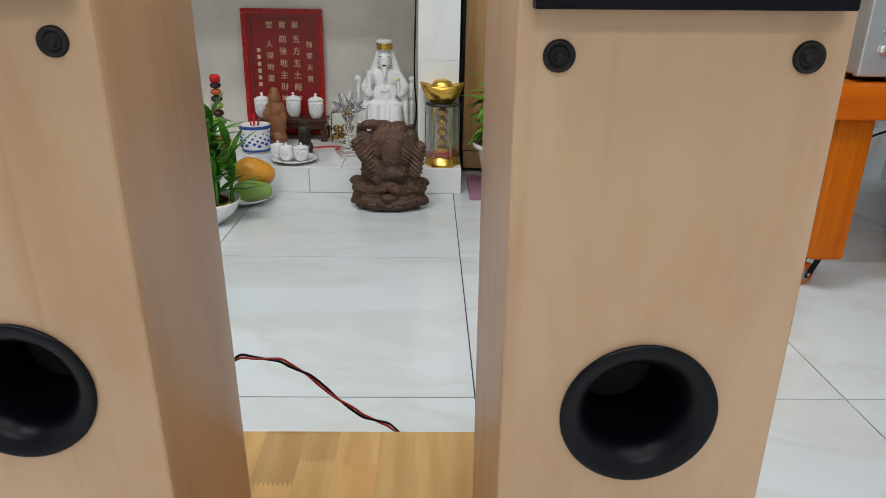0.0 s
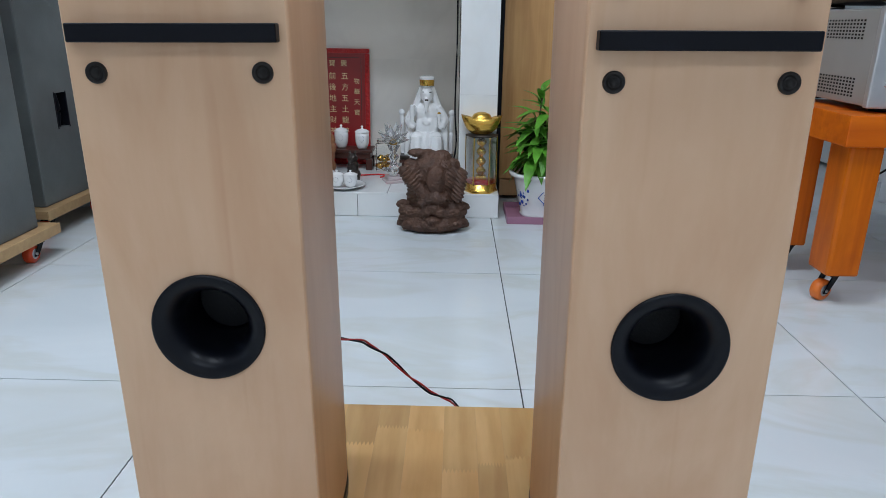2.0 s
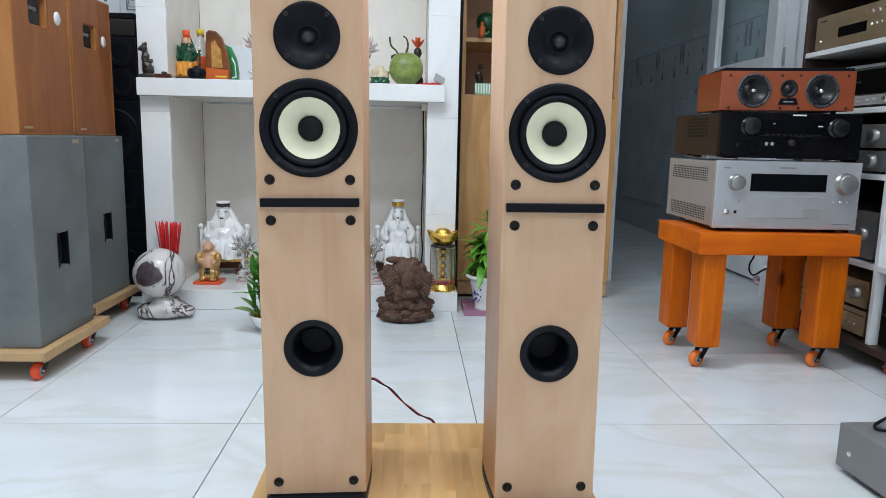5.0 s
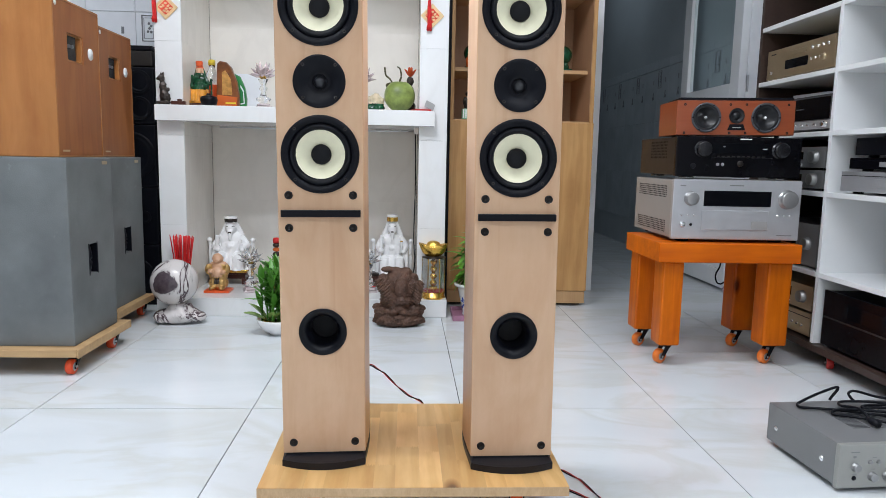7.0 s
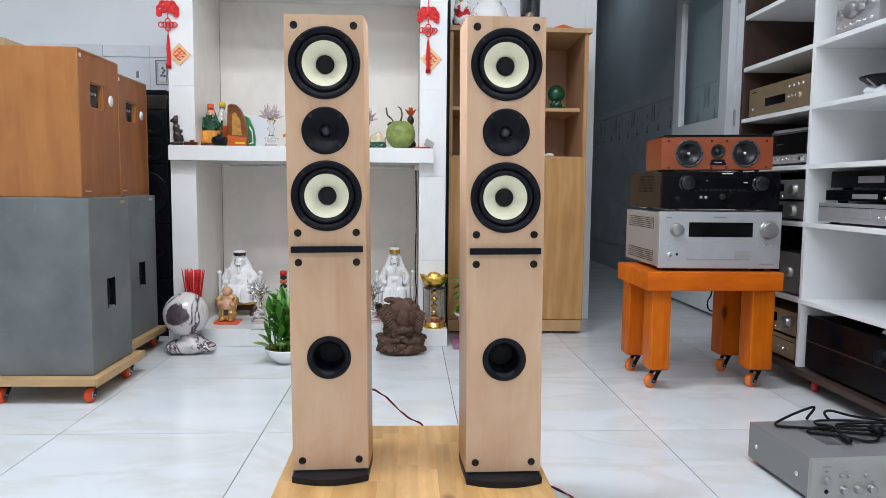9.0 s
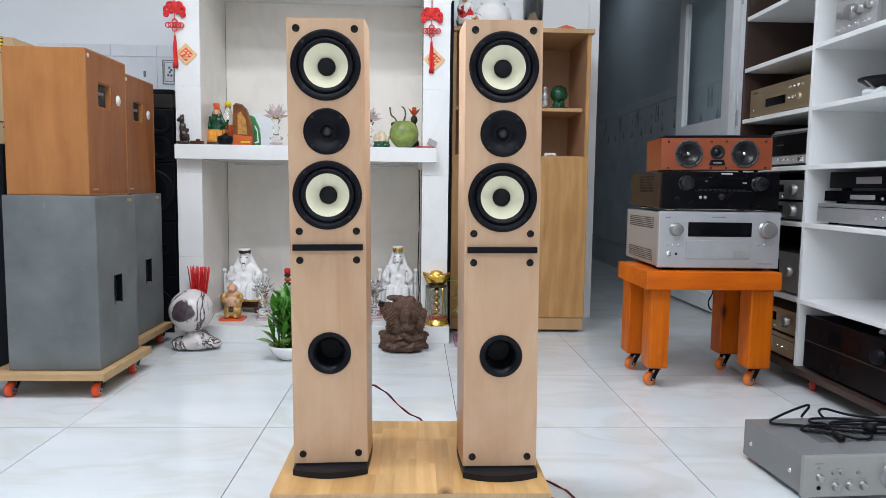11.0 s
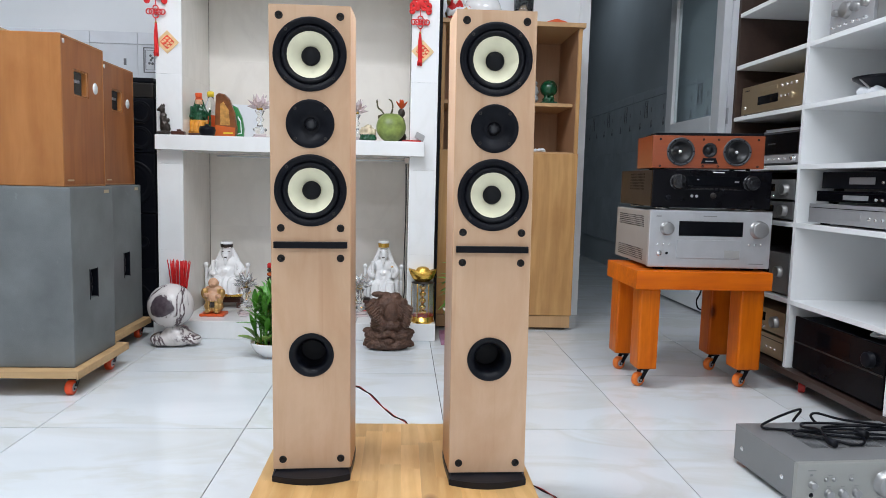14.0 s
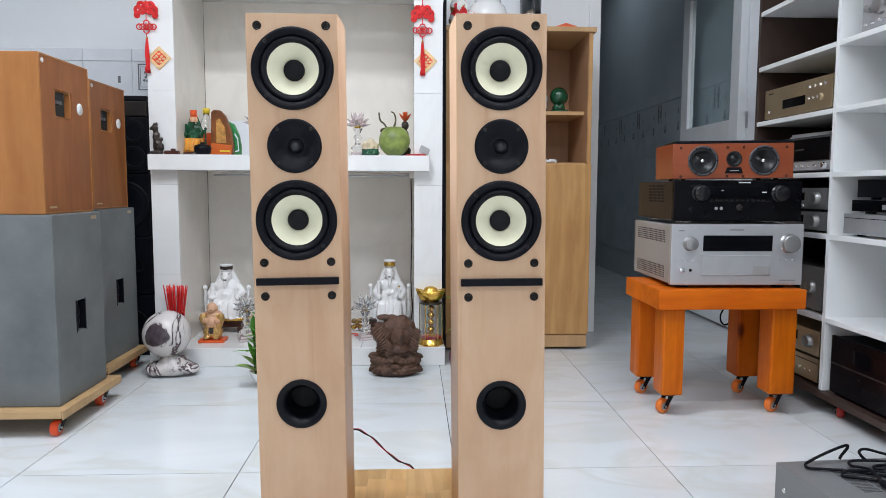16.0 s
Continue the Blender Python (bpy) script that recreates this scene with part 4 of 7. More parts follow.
    part("cable_tie", moved(lathe([(0, -0.016), (0.010, -0.016), (0.0125, -0.010), (0.0125, 0.010), (0.010, 0.016), (0, 0.016)], 14), pose(0.272, 0.140, z + 0.011, 90, 0, 12)), M_rubber, cable)
    part("plug", moved(lathe([(0, 0), (0.007, 0), (0.009, 0.010), (0.009, 0.022), (0.005, 0.034), (0, 0.035)], 14), pose(0.155, 0.078, z + 0.006, -85, 0, 5)), M_rubber, cable, "moulded black plug")


floor_amplifier()


# ---- rack of hi-fi along the right wall ----
RX = 1.372
LEVELS = [0.342, 0.632, 0.848, 1.066, 1.290, 1.515]
rack = thing("equipment_rack", pose(0, 0, 0), "tall white shelving rack on red casters filled with hi-fi", "rack")
RY = [0.42, 0.985, 1.535, 2.075]
part("base_board", box(RX - 0.01, RX + 0.44, RY[0] - 0.02, RY[3] + 0.02, 0.056, 0.080, 0.002), M_darkwood, rack, "dark brown base board")
for i, y in enumerate(RY):
    part("upright", box(RX, RX + 0.42, y - 0.009, y + 0.009, 0.0805, 1.76, 0.001, 1), M_whiteboard if i < 3 else M_darkwood, rack)
part("back_panel", box(RX + 0.421, RX + 0.43, RY[2] + 0.0095, RY[3] + 0.009, 0.0805, 1.76), M_darkwood, rack, "dark brown back panel")
part("back_panel", box(RX + 0.421, RX + 0.43, RY[0] - 0.009, RY[2] + 0.009, 0.0805, 1.76), M_whiteboard, rack)
part("lining", box(RX + 0.05, RX + 0.42, RY[2] + 0.0093, RY[2] + 0.013, 0.081, 1.75), M_darkwood, rack)
for z in LEVELS + [1.75]:
    for y0, y1 in zip(RY, RY[1:]):
        part("shelf_board", box(RX - 0.001, RX + 0.42, y0 + 0.0095, y1 - 0.0095, z - 0.018, z, 0.001, 1), M_whiteboard, rack)
for y in (0.5, 1.0, 1.50, 2.02):
    caster(rack, RX + 0.055, y, 0.056, M_crimson, 60, 0.022)
    caster(rack, RX + 0.38, y, 0.056, M_crimson, 60, 0.022)


def hifi(name, label, category, y0, y1, z0, h, face, body, build, inset=0.02, depth=0.30):
    """A component on the rack; its front looks along -x, local x runs along the front."""
    c = thing(name, pose(RX + inset, y1, z0, 0, 0, -90), label, category)
    w = y1 - y0
    part("front_panel", box(0, w, 0, 0.012, 0.008, h, 0.002), face, c)
    part("body", box(0.003, w - 0.003, 0.0125, depth, 0.010, h - 0.003, 0.002), body, c)
    for fx in (0.04, w - 0.04):
        for fy in (0.04, depth - 0.04):
            part("foot", lathe([(0, 0), (0.016, 0), (0.016, 0.011), (0, 0.011)], 12, 'z', (fx, fy, 0)), M_rubber, c)
    build(c, w, h)
    return c


def cd_face(c, w, h):
    part("disc_tray", box(w * 0.36, w * 0.62, -0.002, 0.003, h * 0.70, h * 0.84, 0.0008, 1), M_gold, c)
    part("display", box(w * 0.30, w * 0.64, -0.001, 0.003, h * 0.30, h * 0.58, 0.0008, 1), M_display, c)
    for k in range(4):
        knob(0.006, 0.004, M_chrome, c, (w * (0.70 + 0.07 * k), 0, h * 0.78), "button")
        knob(0.005, 0.004, M_chrome, c, (w * (0.69 + 0.06 * k), 0, h * 0.45), "button")
    knob(0.006, 0.005, M_chrome, c, (w * 0.08, 0, h * 0.28), "power_button")
    knob(0.012, 0.008, M_gold, c, (w * 0.86, 0, h * 0.42), "jog_dial")
    part("lettering", box(w * 0.06, w * 0.14, -0.0005, 0.001, h * 0.84, h * 0.875), M_darkmetal, c)


def knob_face(c, w, h):
    knob(0.022, 0.02, M_knob, c, (w * 0.87, 0, h * 0.55), "volume_knob", "silver volume knob")
    part("display", box(w * 0.3, w * 0.7, -0.001, 0.003, h * 0.45, h * 0.8, 0.0008, 1), M_display, c)
    for k in range(5):
        knob(0.006, 0.006, M_chrome, c, (w * (0.2 + 0.12 * k), 0, h * 0.22), "button")


def tuner_face(c, w, h):
    part("scale", box(w * 0.03, w * 0.97, -0.001, 0.003, h * 0.34, h * 0.94, 0.0008, 1), M_display, c, "dark tuner scale")
    part("control_strip", box(0.001, w - 0.001, -0.003, 0.003, h * 0.08, h * 0.31, 0.0008, 1), M_alu, c, "silver control strip")
    for k in range(9):
        knob(0.0045, 0.007, M_chrome, c, (w * (0.08 + 0.09 * k), -0.003, h * 0.20), "button")
    knob(0.010, 0.014, M_chrome, c, (w * 0.93, -0.003, h * 0.2), "tuning_knob")
    for k in range(3):
        part("meter_bar", box(w * (0.1 + 0.2 * k), w * (0.22 + 0.2 * k), -0.0018, 0.001, h * 0.64, h * 0.67), M_darkface, c)


def player_face(c, w, h):
    part("disc_tray", box(w * 0.36, w * 0.66, -0.002, 0.003, h * 0.35, h * 0.7, 0.0008, 1), M_alu, c)
    part("face_groove", box(0.004, w - 0.004, -0.0008, 0.002, h * 0.80, h * 0.83), M_black, c)
    for k in range(3):
        knob(0.005, 0.004, M_chrome, c, (w * (0.75 + 0.07 * k), 0, h * 0.45), "button")


def plain_face(c, w, h):
    part("face_groove", box(0.004, w - 0.004, -0.0008, 0.002, h * 0.52, h * 0.55), M_darkmetal, c)
    knob(0.024, 0.018, M_black, c, (w * 0.86, 0, h * 0.72), "knob", "round black knob")
    part("display", box(w * 0.22, w * 0.66, -0.001, 0.003, h * 0.62, h * 0.86, 0.0008, 1), M_display, c)


def dial_face(c, w, h):
    for k, r in enumerate((0.012, 0.026, 0.015, 0.012)):
        knob(r, 0.018, M_knob, c, (w * (0.18 + 0.22 * k), 0, h * 0.6), "knob", "turned aluminium knob")
    for k in range(6):
        knob(0.005, 0.008, M_chrome, c, (w * (0.1 + 0.15 * k), 0, h * 0.22), "button")


F0, F1 = 1.585, 2.045
hifi("cd_player", "champagne coloured disc player on a rack shelf", "disc player", F0, F1, 1.0665, 0.125, M_gold, M_gold, cd_face)
hifi("tuner", "silver tuner with a dark scale on a rack shelf", "tuner", F0, F1, 0.8485, 0.135, M_darkface, M_darkface, tuner_face, 0.03)
# grey faces, dark bodies: the bay's shade put into these silver units' colour
hifi("amplifier", "silver amplifier with a round knob on a rack shelf", "amplifier", F0, F1, 0.6325, 0.075, M_greyamp, M_darkface, knob_face)
hifi("cassette_deck", "silver hi-fi deck stacked on an amplifier in the rack", "hi-fi deck", F0, F1, 0.7085, 0.085, M_greyamp, M_darkface, knob_face)
hifi("receiver", "silver and black receiver on a rack shelf", "receiver", F0, F1, 0.3425, 0.165, M_greyamp, M_darkface, knob_face)
hifi("disc_player", "champagne disc player at the rack's bottom", "disc player", F0, F1, 0.0805, 0.095, M_gold, M_gold, player_face)
hifi("amplifier", "champagne amplifier with a silver knob, low in the rack", "amplifier", F0, F1, 0.1765, 0.10, M_gold, M_gold, knob_face)
N0, N1 = 1.04, 1.505
hifi("black_receiver", "large black receiver at the bottom of the rack", "receiver", N0 - 0.02, N1, 0.0805, 0.205, M_glossblack, M_black, plain_face, 0.015, 0.36)
hifi("dvd_player", "slim silver disc player on a rack shelf", "disc player", N0, N1 - 0.03, 0.6325, 0.075, M_alu, M_alubody, player_face, 0.015)
hifi("dvd_player", "slim black disc player stacked in the rack", "disc player", N0, N1 - 0.045, 0.7085, 0.045, M_glossblack, M_black, player_face, 0.03)
hifi("cassette_deck", "black cassette deck on top of a stack in the rack", "cassette deck", N0, N1 - 0.04, 0.7545, 0.066, M_black, M_black, player_face, 0.05)
hifi("amplifier", "old silver amplifier with turned knobs high in the rack", "amplifier", 1.22, N1 - 0.06, 1.2905, 0.12, M_alu, M_alubody, dial_face)


solid("black_board", box(0.0745, 0.0868, 2.46, 2.92, 0.0, 1.66, 0.001, 1), M_black, "thin black strip filling the gap between altar and cabinet", "board")

# ---- oak cabinet beside the doorway ----
cab = thing("oak_cabinet", pose(0, 0, 0), "oak veneered cabinet with open upper shelves and plain doors", "cabinet")
CX0, CX1, CY0, CY1 = 0.088, 0.788, 2.512, 2.925
part("plinth", box(CX0 + 0.004, CX1 - 0.006, CY0 - 0.014, CY1, 0.014, 0.075, 0.002), M_oakside, cab)
# unseen foot added under the plinth, dark for the shadow line there
part("foot_rail", box(CX0 + 0.02, CX1 - 0.02, CY0 + 0.03, CY1, 0.0, 0.0138), M_darkwood, cab)
part("side", box(CX0, CX0 + 0.018, CY0, CY1, 0.0755, 1.525, 0.001, 1), M_oak, cab)
part("side", box(CX1 - 0.018, CX1, CY0, CY1, 0.0755, 1.525, 0.001, 1), M_oak, cab)
part("top", box(CX0 - 0.008, CX1 + 0.012, CY0 - 0.020, CY1, 1.5255, 1.548, 0.002), M_oakside, cab)
part("back", box(CX0 + 0.0185, CX1 - 0.0185, CY1 - 0.012, CY1, 0.0755, 1.525), M_oakshaded, cab)
# thin sheet added so the inner side carries the shaded oak
part("inner_lining", box(CX1 - 0.0205, CX1 - 0.0182, CY0 + 0.004, CY1 - 0.0125, 0.9135, 1.5245), M_oakshaded, cab)
part("deck", box(CX0 + 0.0185, CX1 - 0.0215, CY0 + 0.002, CY1 - 0.0125, 0.895, 0.913, 0.001, 1), M_oakside, cab)
part("shelf_board", box(CX0 + 0.0185, CX1 - 0.0215, CY0 + 0.06, CY1 - 0.0125, 1.145, 1.163, 0.001, 1), M_oakside, cab)
part("divider", box(0.435, 0.453, CY0 + 0.01, CY1 - 0.0125, 0.9135, 1.1445), M_oakshaded, cab)
part("divider", box(0.435, 0.453, CY0 + 0.01, CY1 - 0.0125, 1.1635, 1.525), M_oakshaded, cab)
for x0, x1 in ((CX0 + 0.001, 0.443), (0.445, CX1 - 0.001)):
    part("door", box(x0, x1, CY0 - 0.018, CY0 - 0.0005, 0.078, 0.905, 0.0015, 1), M_oak, cab)


# ---- more materials ----
M_porcelain = paint("white_porcelain", (0.87, 0.87, 0.87), 0.12, 0, 0.03, 8, 0.0, coat=0.5)
M_greyprint = paint("grey_print", (0.20, 0.20, 0.26), 0.3, 0, 0.1, 20, 0.0)
M_goldleaf = paint("gilt", (0.75, 0.46, 0.09), 0.25, 0.9, 0.15, 30, 0.05)
M_red = paint("red_lacquer", (0.50, 0.014, 0.014), 0.32, 0, 0.12, 10, 0.02)
M_redpanel = paint("dark_red_lacquer", (0.27, 0.008, 0.010), 0.36, 0, 0.1, 10, 0.02)
M_brightred = paint("red_silk", (0.66, 0.015, 0.015), 0.6, 0, 0.15, 40, 0.2, 500)
M_redplastic = paint("orange_red_base", (0.72, 0.10, 0.02), 0.35, 0, 0.1, 20, 0.0)
M_bronze = paint("dark_bronze", (0.05, 0.04, 0.034), 0.4, 0.6, 0.3, 40, 0.15)
M_blueglaze = paint("blue_glaze", (0.035, 0.08, 0.36), 0.15, 0, 0.3, 40, 0.0)
M_rosewood = wood("dark_rosewood", (0.035, 0.010, 0.007), (0.085, 0.028, 0.018), 0, 0.3, 20, 0.08, 0.9, 0.03)
M_carvebrown = wood("carved_brown_wood", (0.17, 0.065, 0.025), (0.34, 0.14, 0.055), 2, 0.5, 30, 0.2, 0.9, 0.1)
M_jade = paint("dark_green_jade", (0.008, 0.065, 0.028), 0.15, 0, 0.45, 25, 0.0)
M_greenleaf = paint("leaf_green", (0.115, 0.33, 0.030), 0.38, 0, 0.35, 25, 0.08)
M_bamboo = paint("bamboo_leaf_green", (0.075, 0.26, 0.025), 0.4, 0, 0.3, 20, 0.08)
M_stem = paint("stem_brown_green", (0.075, 0.065, 0.025), 0.6, 0, 0.3, 30, 0.2)
M_soil = paint("potting_soil", (0.035, 0.025, 0.018), 0.95, 0, 0.4, 60, 0.8, 200)
M_cardpeach = paint("peach_card", (0.80, 0.50, 0.26), 0.5, 0, 0.15, 60, 0.02)
M_redprint = paint("red_print", (0.74, 0.075, 0.03), 0.5, 0, 0.25, 90, 0.02)
M_coconut = paint("green_coconut_skin", (0.23, 0.30, 0.075), 0.38, 0, 0.4, 22, 0.1)
M_papaya = paint("ripe_papaya_skin", (0.72, 0.30, 0.03), 0.4, 0, 0.3, 18, 0.1)
M_mango = paint("green_mango_skin", (0.24, 0.38, 0.09), 0.4, 0, 0.2, 14, 0.08)
M_cardboard = paint("cardboard", (0.42, 0.29, 0.16), 0.8, 0, 0.08, 6, 0.1, 300)
M_paper = paint("white_paper", (0.75, 0.78, 0.82), 0.8, 0, 0.03, 6, 0.05)
M_yellow = paint("yellow_plastic", (0.75, 0.55, 0.03), 0.4, 0, 0.05, 10, 0.0)
M_oilbag = paint("printed_brown_pack", (0.19, 0.06, 0.014), 0.3, 0, 0.5, 22, 0.02)
M_oil = paint("amber_oil", (0.55, 0.12, 0.03), 0.15, 0, 0.15, 10, 0.0)
M_amber = paint("amber_print", (0.50, 0.25, 0.06), 0.35, 0, 0.4, 40, 0.0)
M_cream = paint("cream_stone", (0.60, 0.50, 0.34), 0.4, 0, 0.25, 40, 0.1)
M_oldgold = paint("soft_old_gilt", (0.56, 0.35, 0.13), 0.38, 0.75, 0.2, 40, 0.05)
M_greenpack = paint("green_plastic", (0.02, 0.22, 0.06), 0.35, 0, 0.1, 10, 0.0)
M_palegreen = paint("pale_green_plastic", (0.22, 0.50, 0.30), 0.4, 0, 0.06, 10, 0.0)
M_flesh = paint("painted_beige", (0.62, 0.36, 0.22), 0.3, 0, 0.05, 10, 0.0)
M_pink = glass("pink_crystal", (0.95, 0.66, 0.72), 0.03, 1.5)
M_pinkcrystal = glass("bright_pink_crystal", (0.96, 0.84, 0.85), 0.06, 1.4)
M_pinkcrystal.node_tree.nodes["Principled BSDF"].inputs["Transmission Weight"].default_value = 0.5
M_mauve = paint("mauve_plastic", (0.34, 0.16, 0.24), 0.5, 0, 0.06, 10, 0.05)
M_goldtext = paint("gold_lettering", (0.74, 0.57, 0.31), 0.4, 0.2, 0.08, 20, 0.0)
M_redwire = paint("red_wire", (0.34, 0.012, 0.012), 0.4, 0, 0.1, 20, 0.0)


def marbled(name, white, dark, scale, lo, hi, rough=0.2):
    """White marble with dark veins and one large dark patch on the front."""
    m, n, l, b = nodes_of(name)
    v = coords(n, l, (1, 1, 1), False)
    f = noise_of(n, l, v, scale, 5.0, 0.6, 1.6)
    col = ramp_of(n, l, f, [(lo - 0.07, white), (lo - 0.02, tuple(c * 0.82 for c in white)), (lo + 0.012, (0.12, 0.085, 0.095)), ((lo + hi) / 2, dark), (hi, (0.16, 0.12, 0.13)), (hi + 0.015, white)])
    d = n.new("ShaderNodeVectorMath")
    d.operation = 'DISTANCE'
    d.inputs[1].default_value = (-0.032, -0.092, 0.182)
    l.new(v, d.inputs[0])
    ad = n.new("ShaderNodeMath")
    ad.operation = 'MULTIPLY_ADD'
    ad.inputs[1].default_value = 0.06
    l.new(noise_of(n, l, v, 14, 3.0), ad.inputs[0])
    l.new(d.outputs["Value"], ad.inputs[2])
    mask = ramp_of(n, l, ad.outputs[0], [(0.078, (1, 1, 1)), (0.083, (0, 0, 0))])
    col = mixed(n, l, mask, col, ramp_of(n, l, noise_of(n, l, v, 30), [(0.3, (0.05, 0.035, 0.045)), (0.7, (0.11, 0.085, 0.095))]))
    l.new(col, b.inputs["Base Color"])
    b.inputs["Roughness"].default_value = rough
    return m


M_marble = marbled("veined_marble", (0.66, 0.62, 0.605), (0.06, 0.04, 0.046), 5.2, 0.525, 0.575)


def terracotta():
    m, n, l, b = nodes_of("brown_clay")
    v = coords(n, l, (1, 1, 1), False)
    vo = n.new("ShaderNodeTexVoronoi")
    vo.feature = 'DISTANCE_TO_EDGE'
    vo.inputs["Scale"].default_value = 75
    l.new(v, vo.inputs["Vector"])
    f = noise_of(n, l, v, 22, 5.0, 0.6, 0.5)
    l.new(ramp_of(n, l, f, [(0.3, (0.055, 0.025, 0.015)), (0.7, (0.130, 0.063, 0.038))]), b.inputs["Base Color"])
    b.inputs["Roughness"].default_value = 0.6
    bump_of(n, l, b, vo.outputs["Distance"], 0.5, 0.006)
    return m


M_clay = terracotta()


# ---- builders for small things ----
def blobs(balls, voxel=0.005, rough=0.0, rscale=40.0, extra=(), soft_=3):
    """Rounded lumps run together into one skin."""
    bm = joined(*[ball(c, r, 3, q) for c, r, q in balls], *extra)
    ob = new("tmp_lump", mesh_of("tmp", bm, M_black))
    md = ob.modifiers.new("skin", 'REMESH')
    md.mode, md.voxel_size, md.use_smooth_shade = 'VOXEL', voxel, True
    sm = ob.modifiers.new("smooth", 'SMOOTH')
    sm.factor, sm.iterations = 0.5, soft_
    dg = bpy.context.evaluated_depsgraph_get()
    me = bpy.data.meshes.new_from_object(ob.evaluated_get(dg))
    out = bmesh.new()
    out.from_mesh(me)
    d = ob.data
    bpy.data.objects.remove(ob)
    bpy.data.meshes.remove(d)
    bpy.data.meshes.remove(me)
    if rough:
        out.normal_update()
        for v in out.verts:
            v.co += v.normal * rough * noise.noise(v.co * rscale)
    for f in out.faces:
        f.smooth, f.material_index = True, 0
    return out


def tinted(bm, rules):
    """Gives faces the material of the first rule whose test their middle meets."""
    for f in bm.faces:
        c = f.calc_center_median()
        for i, test in rules:
            if test(c):
                f.material_index = i
                break
    return bm


I3 = (1, 1, 1)


def seated_figure(name, m, label, wide, high, mats, rules, staff=True, crown=True, fat=1.0):
    """A seated robed figurine as one plain mesh, base at z 0."""
    h, w = high, wide

    def limb(points, r0, r1):
        return tube([(x * w, y * w, z * h) for x, y, z in points], r0 * w, 8, False, r1 * w)

    b = [((0, 0.02 * w, 0.36 * h), 0.225 * w * fat, (1, 0.75, 1.25)), ((0, 0.03 * w, 0.55 * h), 0.20 * w * fat, (1.1, 0.65, 0.95)),
         ((-0.16 * w, -0.12 * w, 0.27 * h), 0.125 * w, (1, 1.3, 0.8)), ((0.16 * w, -0.12 * w, 0.27 * h), 0.125 * w, (1, 1.3, 0.8)),
         ((0, -0.015 * w, 0.775 * h), 0.118 * w, (0.95, 0.95, 1.25)), ((0, -0.115 * w, 0.785 * h), 0.018 * w, (0.8, 0.8, 1.3)),
         ((-0.05 * w, -0.105 * w, 0.80 * h), 0.03 * w, (1.3, 0.6, 0.5)), ((0.05 * w, -0.105 * w, 0.80 * h), 0.03 * w, (1.3, 0.6, 0.5)),
         ((-0.44 * w, 0.0, 0.56 * h), 0.055 * w, (1, 1.1, 1)), ((0.44 * w, 0.0, 0.56 * h), 0.055 * w, (1, 1.1, 1)),
         ((-0.16 * w, -0.30 * w, 0.045 * h), 0.075 * w, (1, 1.4, 0.65)), ((0.16 * w, -0.30 * w, 0.045 * h), 0.075 * w, (1, 1.4, 0.65)),
         ((0, -0.15 * w, 0.45 * h), 0.05 * w, (1.4, 0.5, 1)), ((-0.25 * w, -0.17 * w, 0.40 * h), 0.05 * w, I3), ((0.25 * w, -0.17 * w, 0.40 * h), 0.05 * w, I3)]
    extra = [prism([(-0.46 * w, 0.22 * w), (0.46 * w, 0.22 * w), (0.46 * w, -0.26 * w), (0.25 * w, -0.34 * w), (-0.25 * w, -0.34 * w), (-0.46 * w, -0.26 * w)], 0, 0.05 * h),
             limb([(-0.16, -0.2, 0.28), (-0.17, -0.24, 0.16), (-0.17, -0.26, 0.03)], 0.115, 0.13), limb([(0.16, -0.2, 0.28), (0.17, -0.24, 0.16), (0.17, -0.26, 0.03)], 0.115, 0.13),
             limb([(0, -0.12, 0.3), (0, -0.2, 0.2), (0, -0.22, 0.03)], 0.09, 0.12),
             limb([(-0.19, 0.02, 0.62), (-0.31, -0.02, 0.48), (-0.25, -0.16, 0.40)], 0.075, 0.085), limb([(0.19, 0.02, 0.62), (0.31, -0.02, 0.48), (0.25, -0.16, 0.40)], 0.075, 0.085),
             limb([(-0.42, 0.03, 0.02), (-0.43, 0.02, 0.3), (-0.44, 0.0, 0.54)], 0.05, 0.035), limb([(0.42, 0.03, 0.02), (0.43, 0.02, 0.3), (0.44, 0.0, 0.54)], 0.05, 0.035),
             limb([(-0.30, -0.05, 0.42), (-0.33, -0.1, 0.25), (-0.35, -0.12, 0.05)], 0.07, 0.04), limb([(0.30, -0.05, 0.42), (0.33, -0.1, 0.25), (0.35, -0.12, 0.05)], 0.07, 0.04),
             limb([(-0.08, 0.04, 0.86), (-0.15, 0.06, 0.72), (-0.22, 0.06, 0.58)], 0.06, 0.07), limb([(0.08, 0.04, 0.86), (0.15, 0.06, 0.72), (0.22, 0.06, 0.58)], 0.06, 0.07)]
    if staff:
        extra += [limb([(0, -0.085, 0.725), (0, -0.12, 0.66), (0, -0.14, 0.57)], 0.07, 0.02), limb([(-0.25, -0.17, 0.42), (-0.25, -0.16, 0.52), (-0.24, -0.15, 0.66)], 0.03, 0.05), limb([(0.23, -0.19, 0.42), (0.22, -0.19, 0.50), (0.22, -0.18, 0.58)], 0.028, 0.032)]
    if crown:
        extra.append(lathe([(0, 0.87 * h), (0.125 * w, 0.88 * h), (0.135 * w, 0.985 * h), (0.10 * w, 1.0 * h), (0, 0.99 * h)], 20, 'z', (0, -0.01 * w, 0)))
    bm = blobs(b, max(0.0022, 0.0125 * w), 0.0, 70.0, extra, 1)
    for v in bm.verts:
        fold = math.sin(v.co.x / w * 52 + 3 * math.sin(v.co.z / h * 9)) * (1 if v.co.z < 0.5 * h else 0.3)
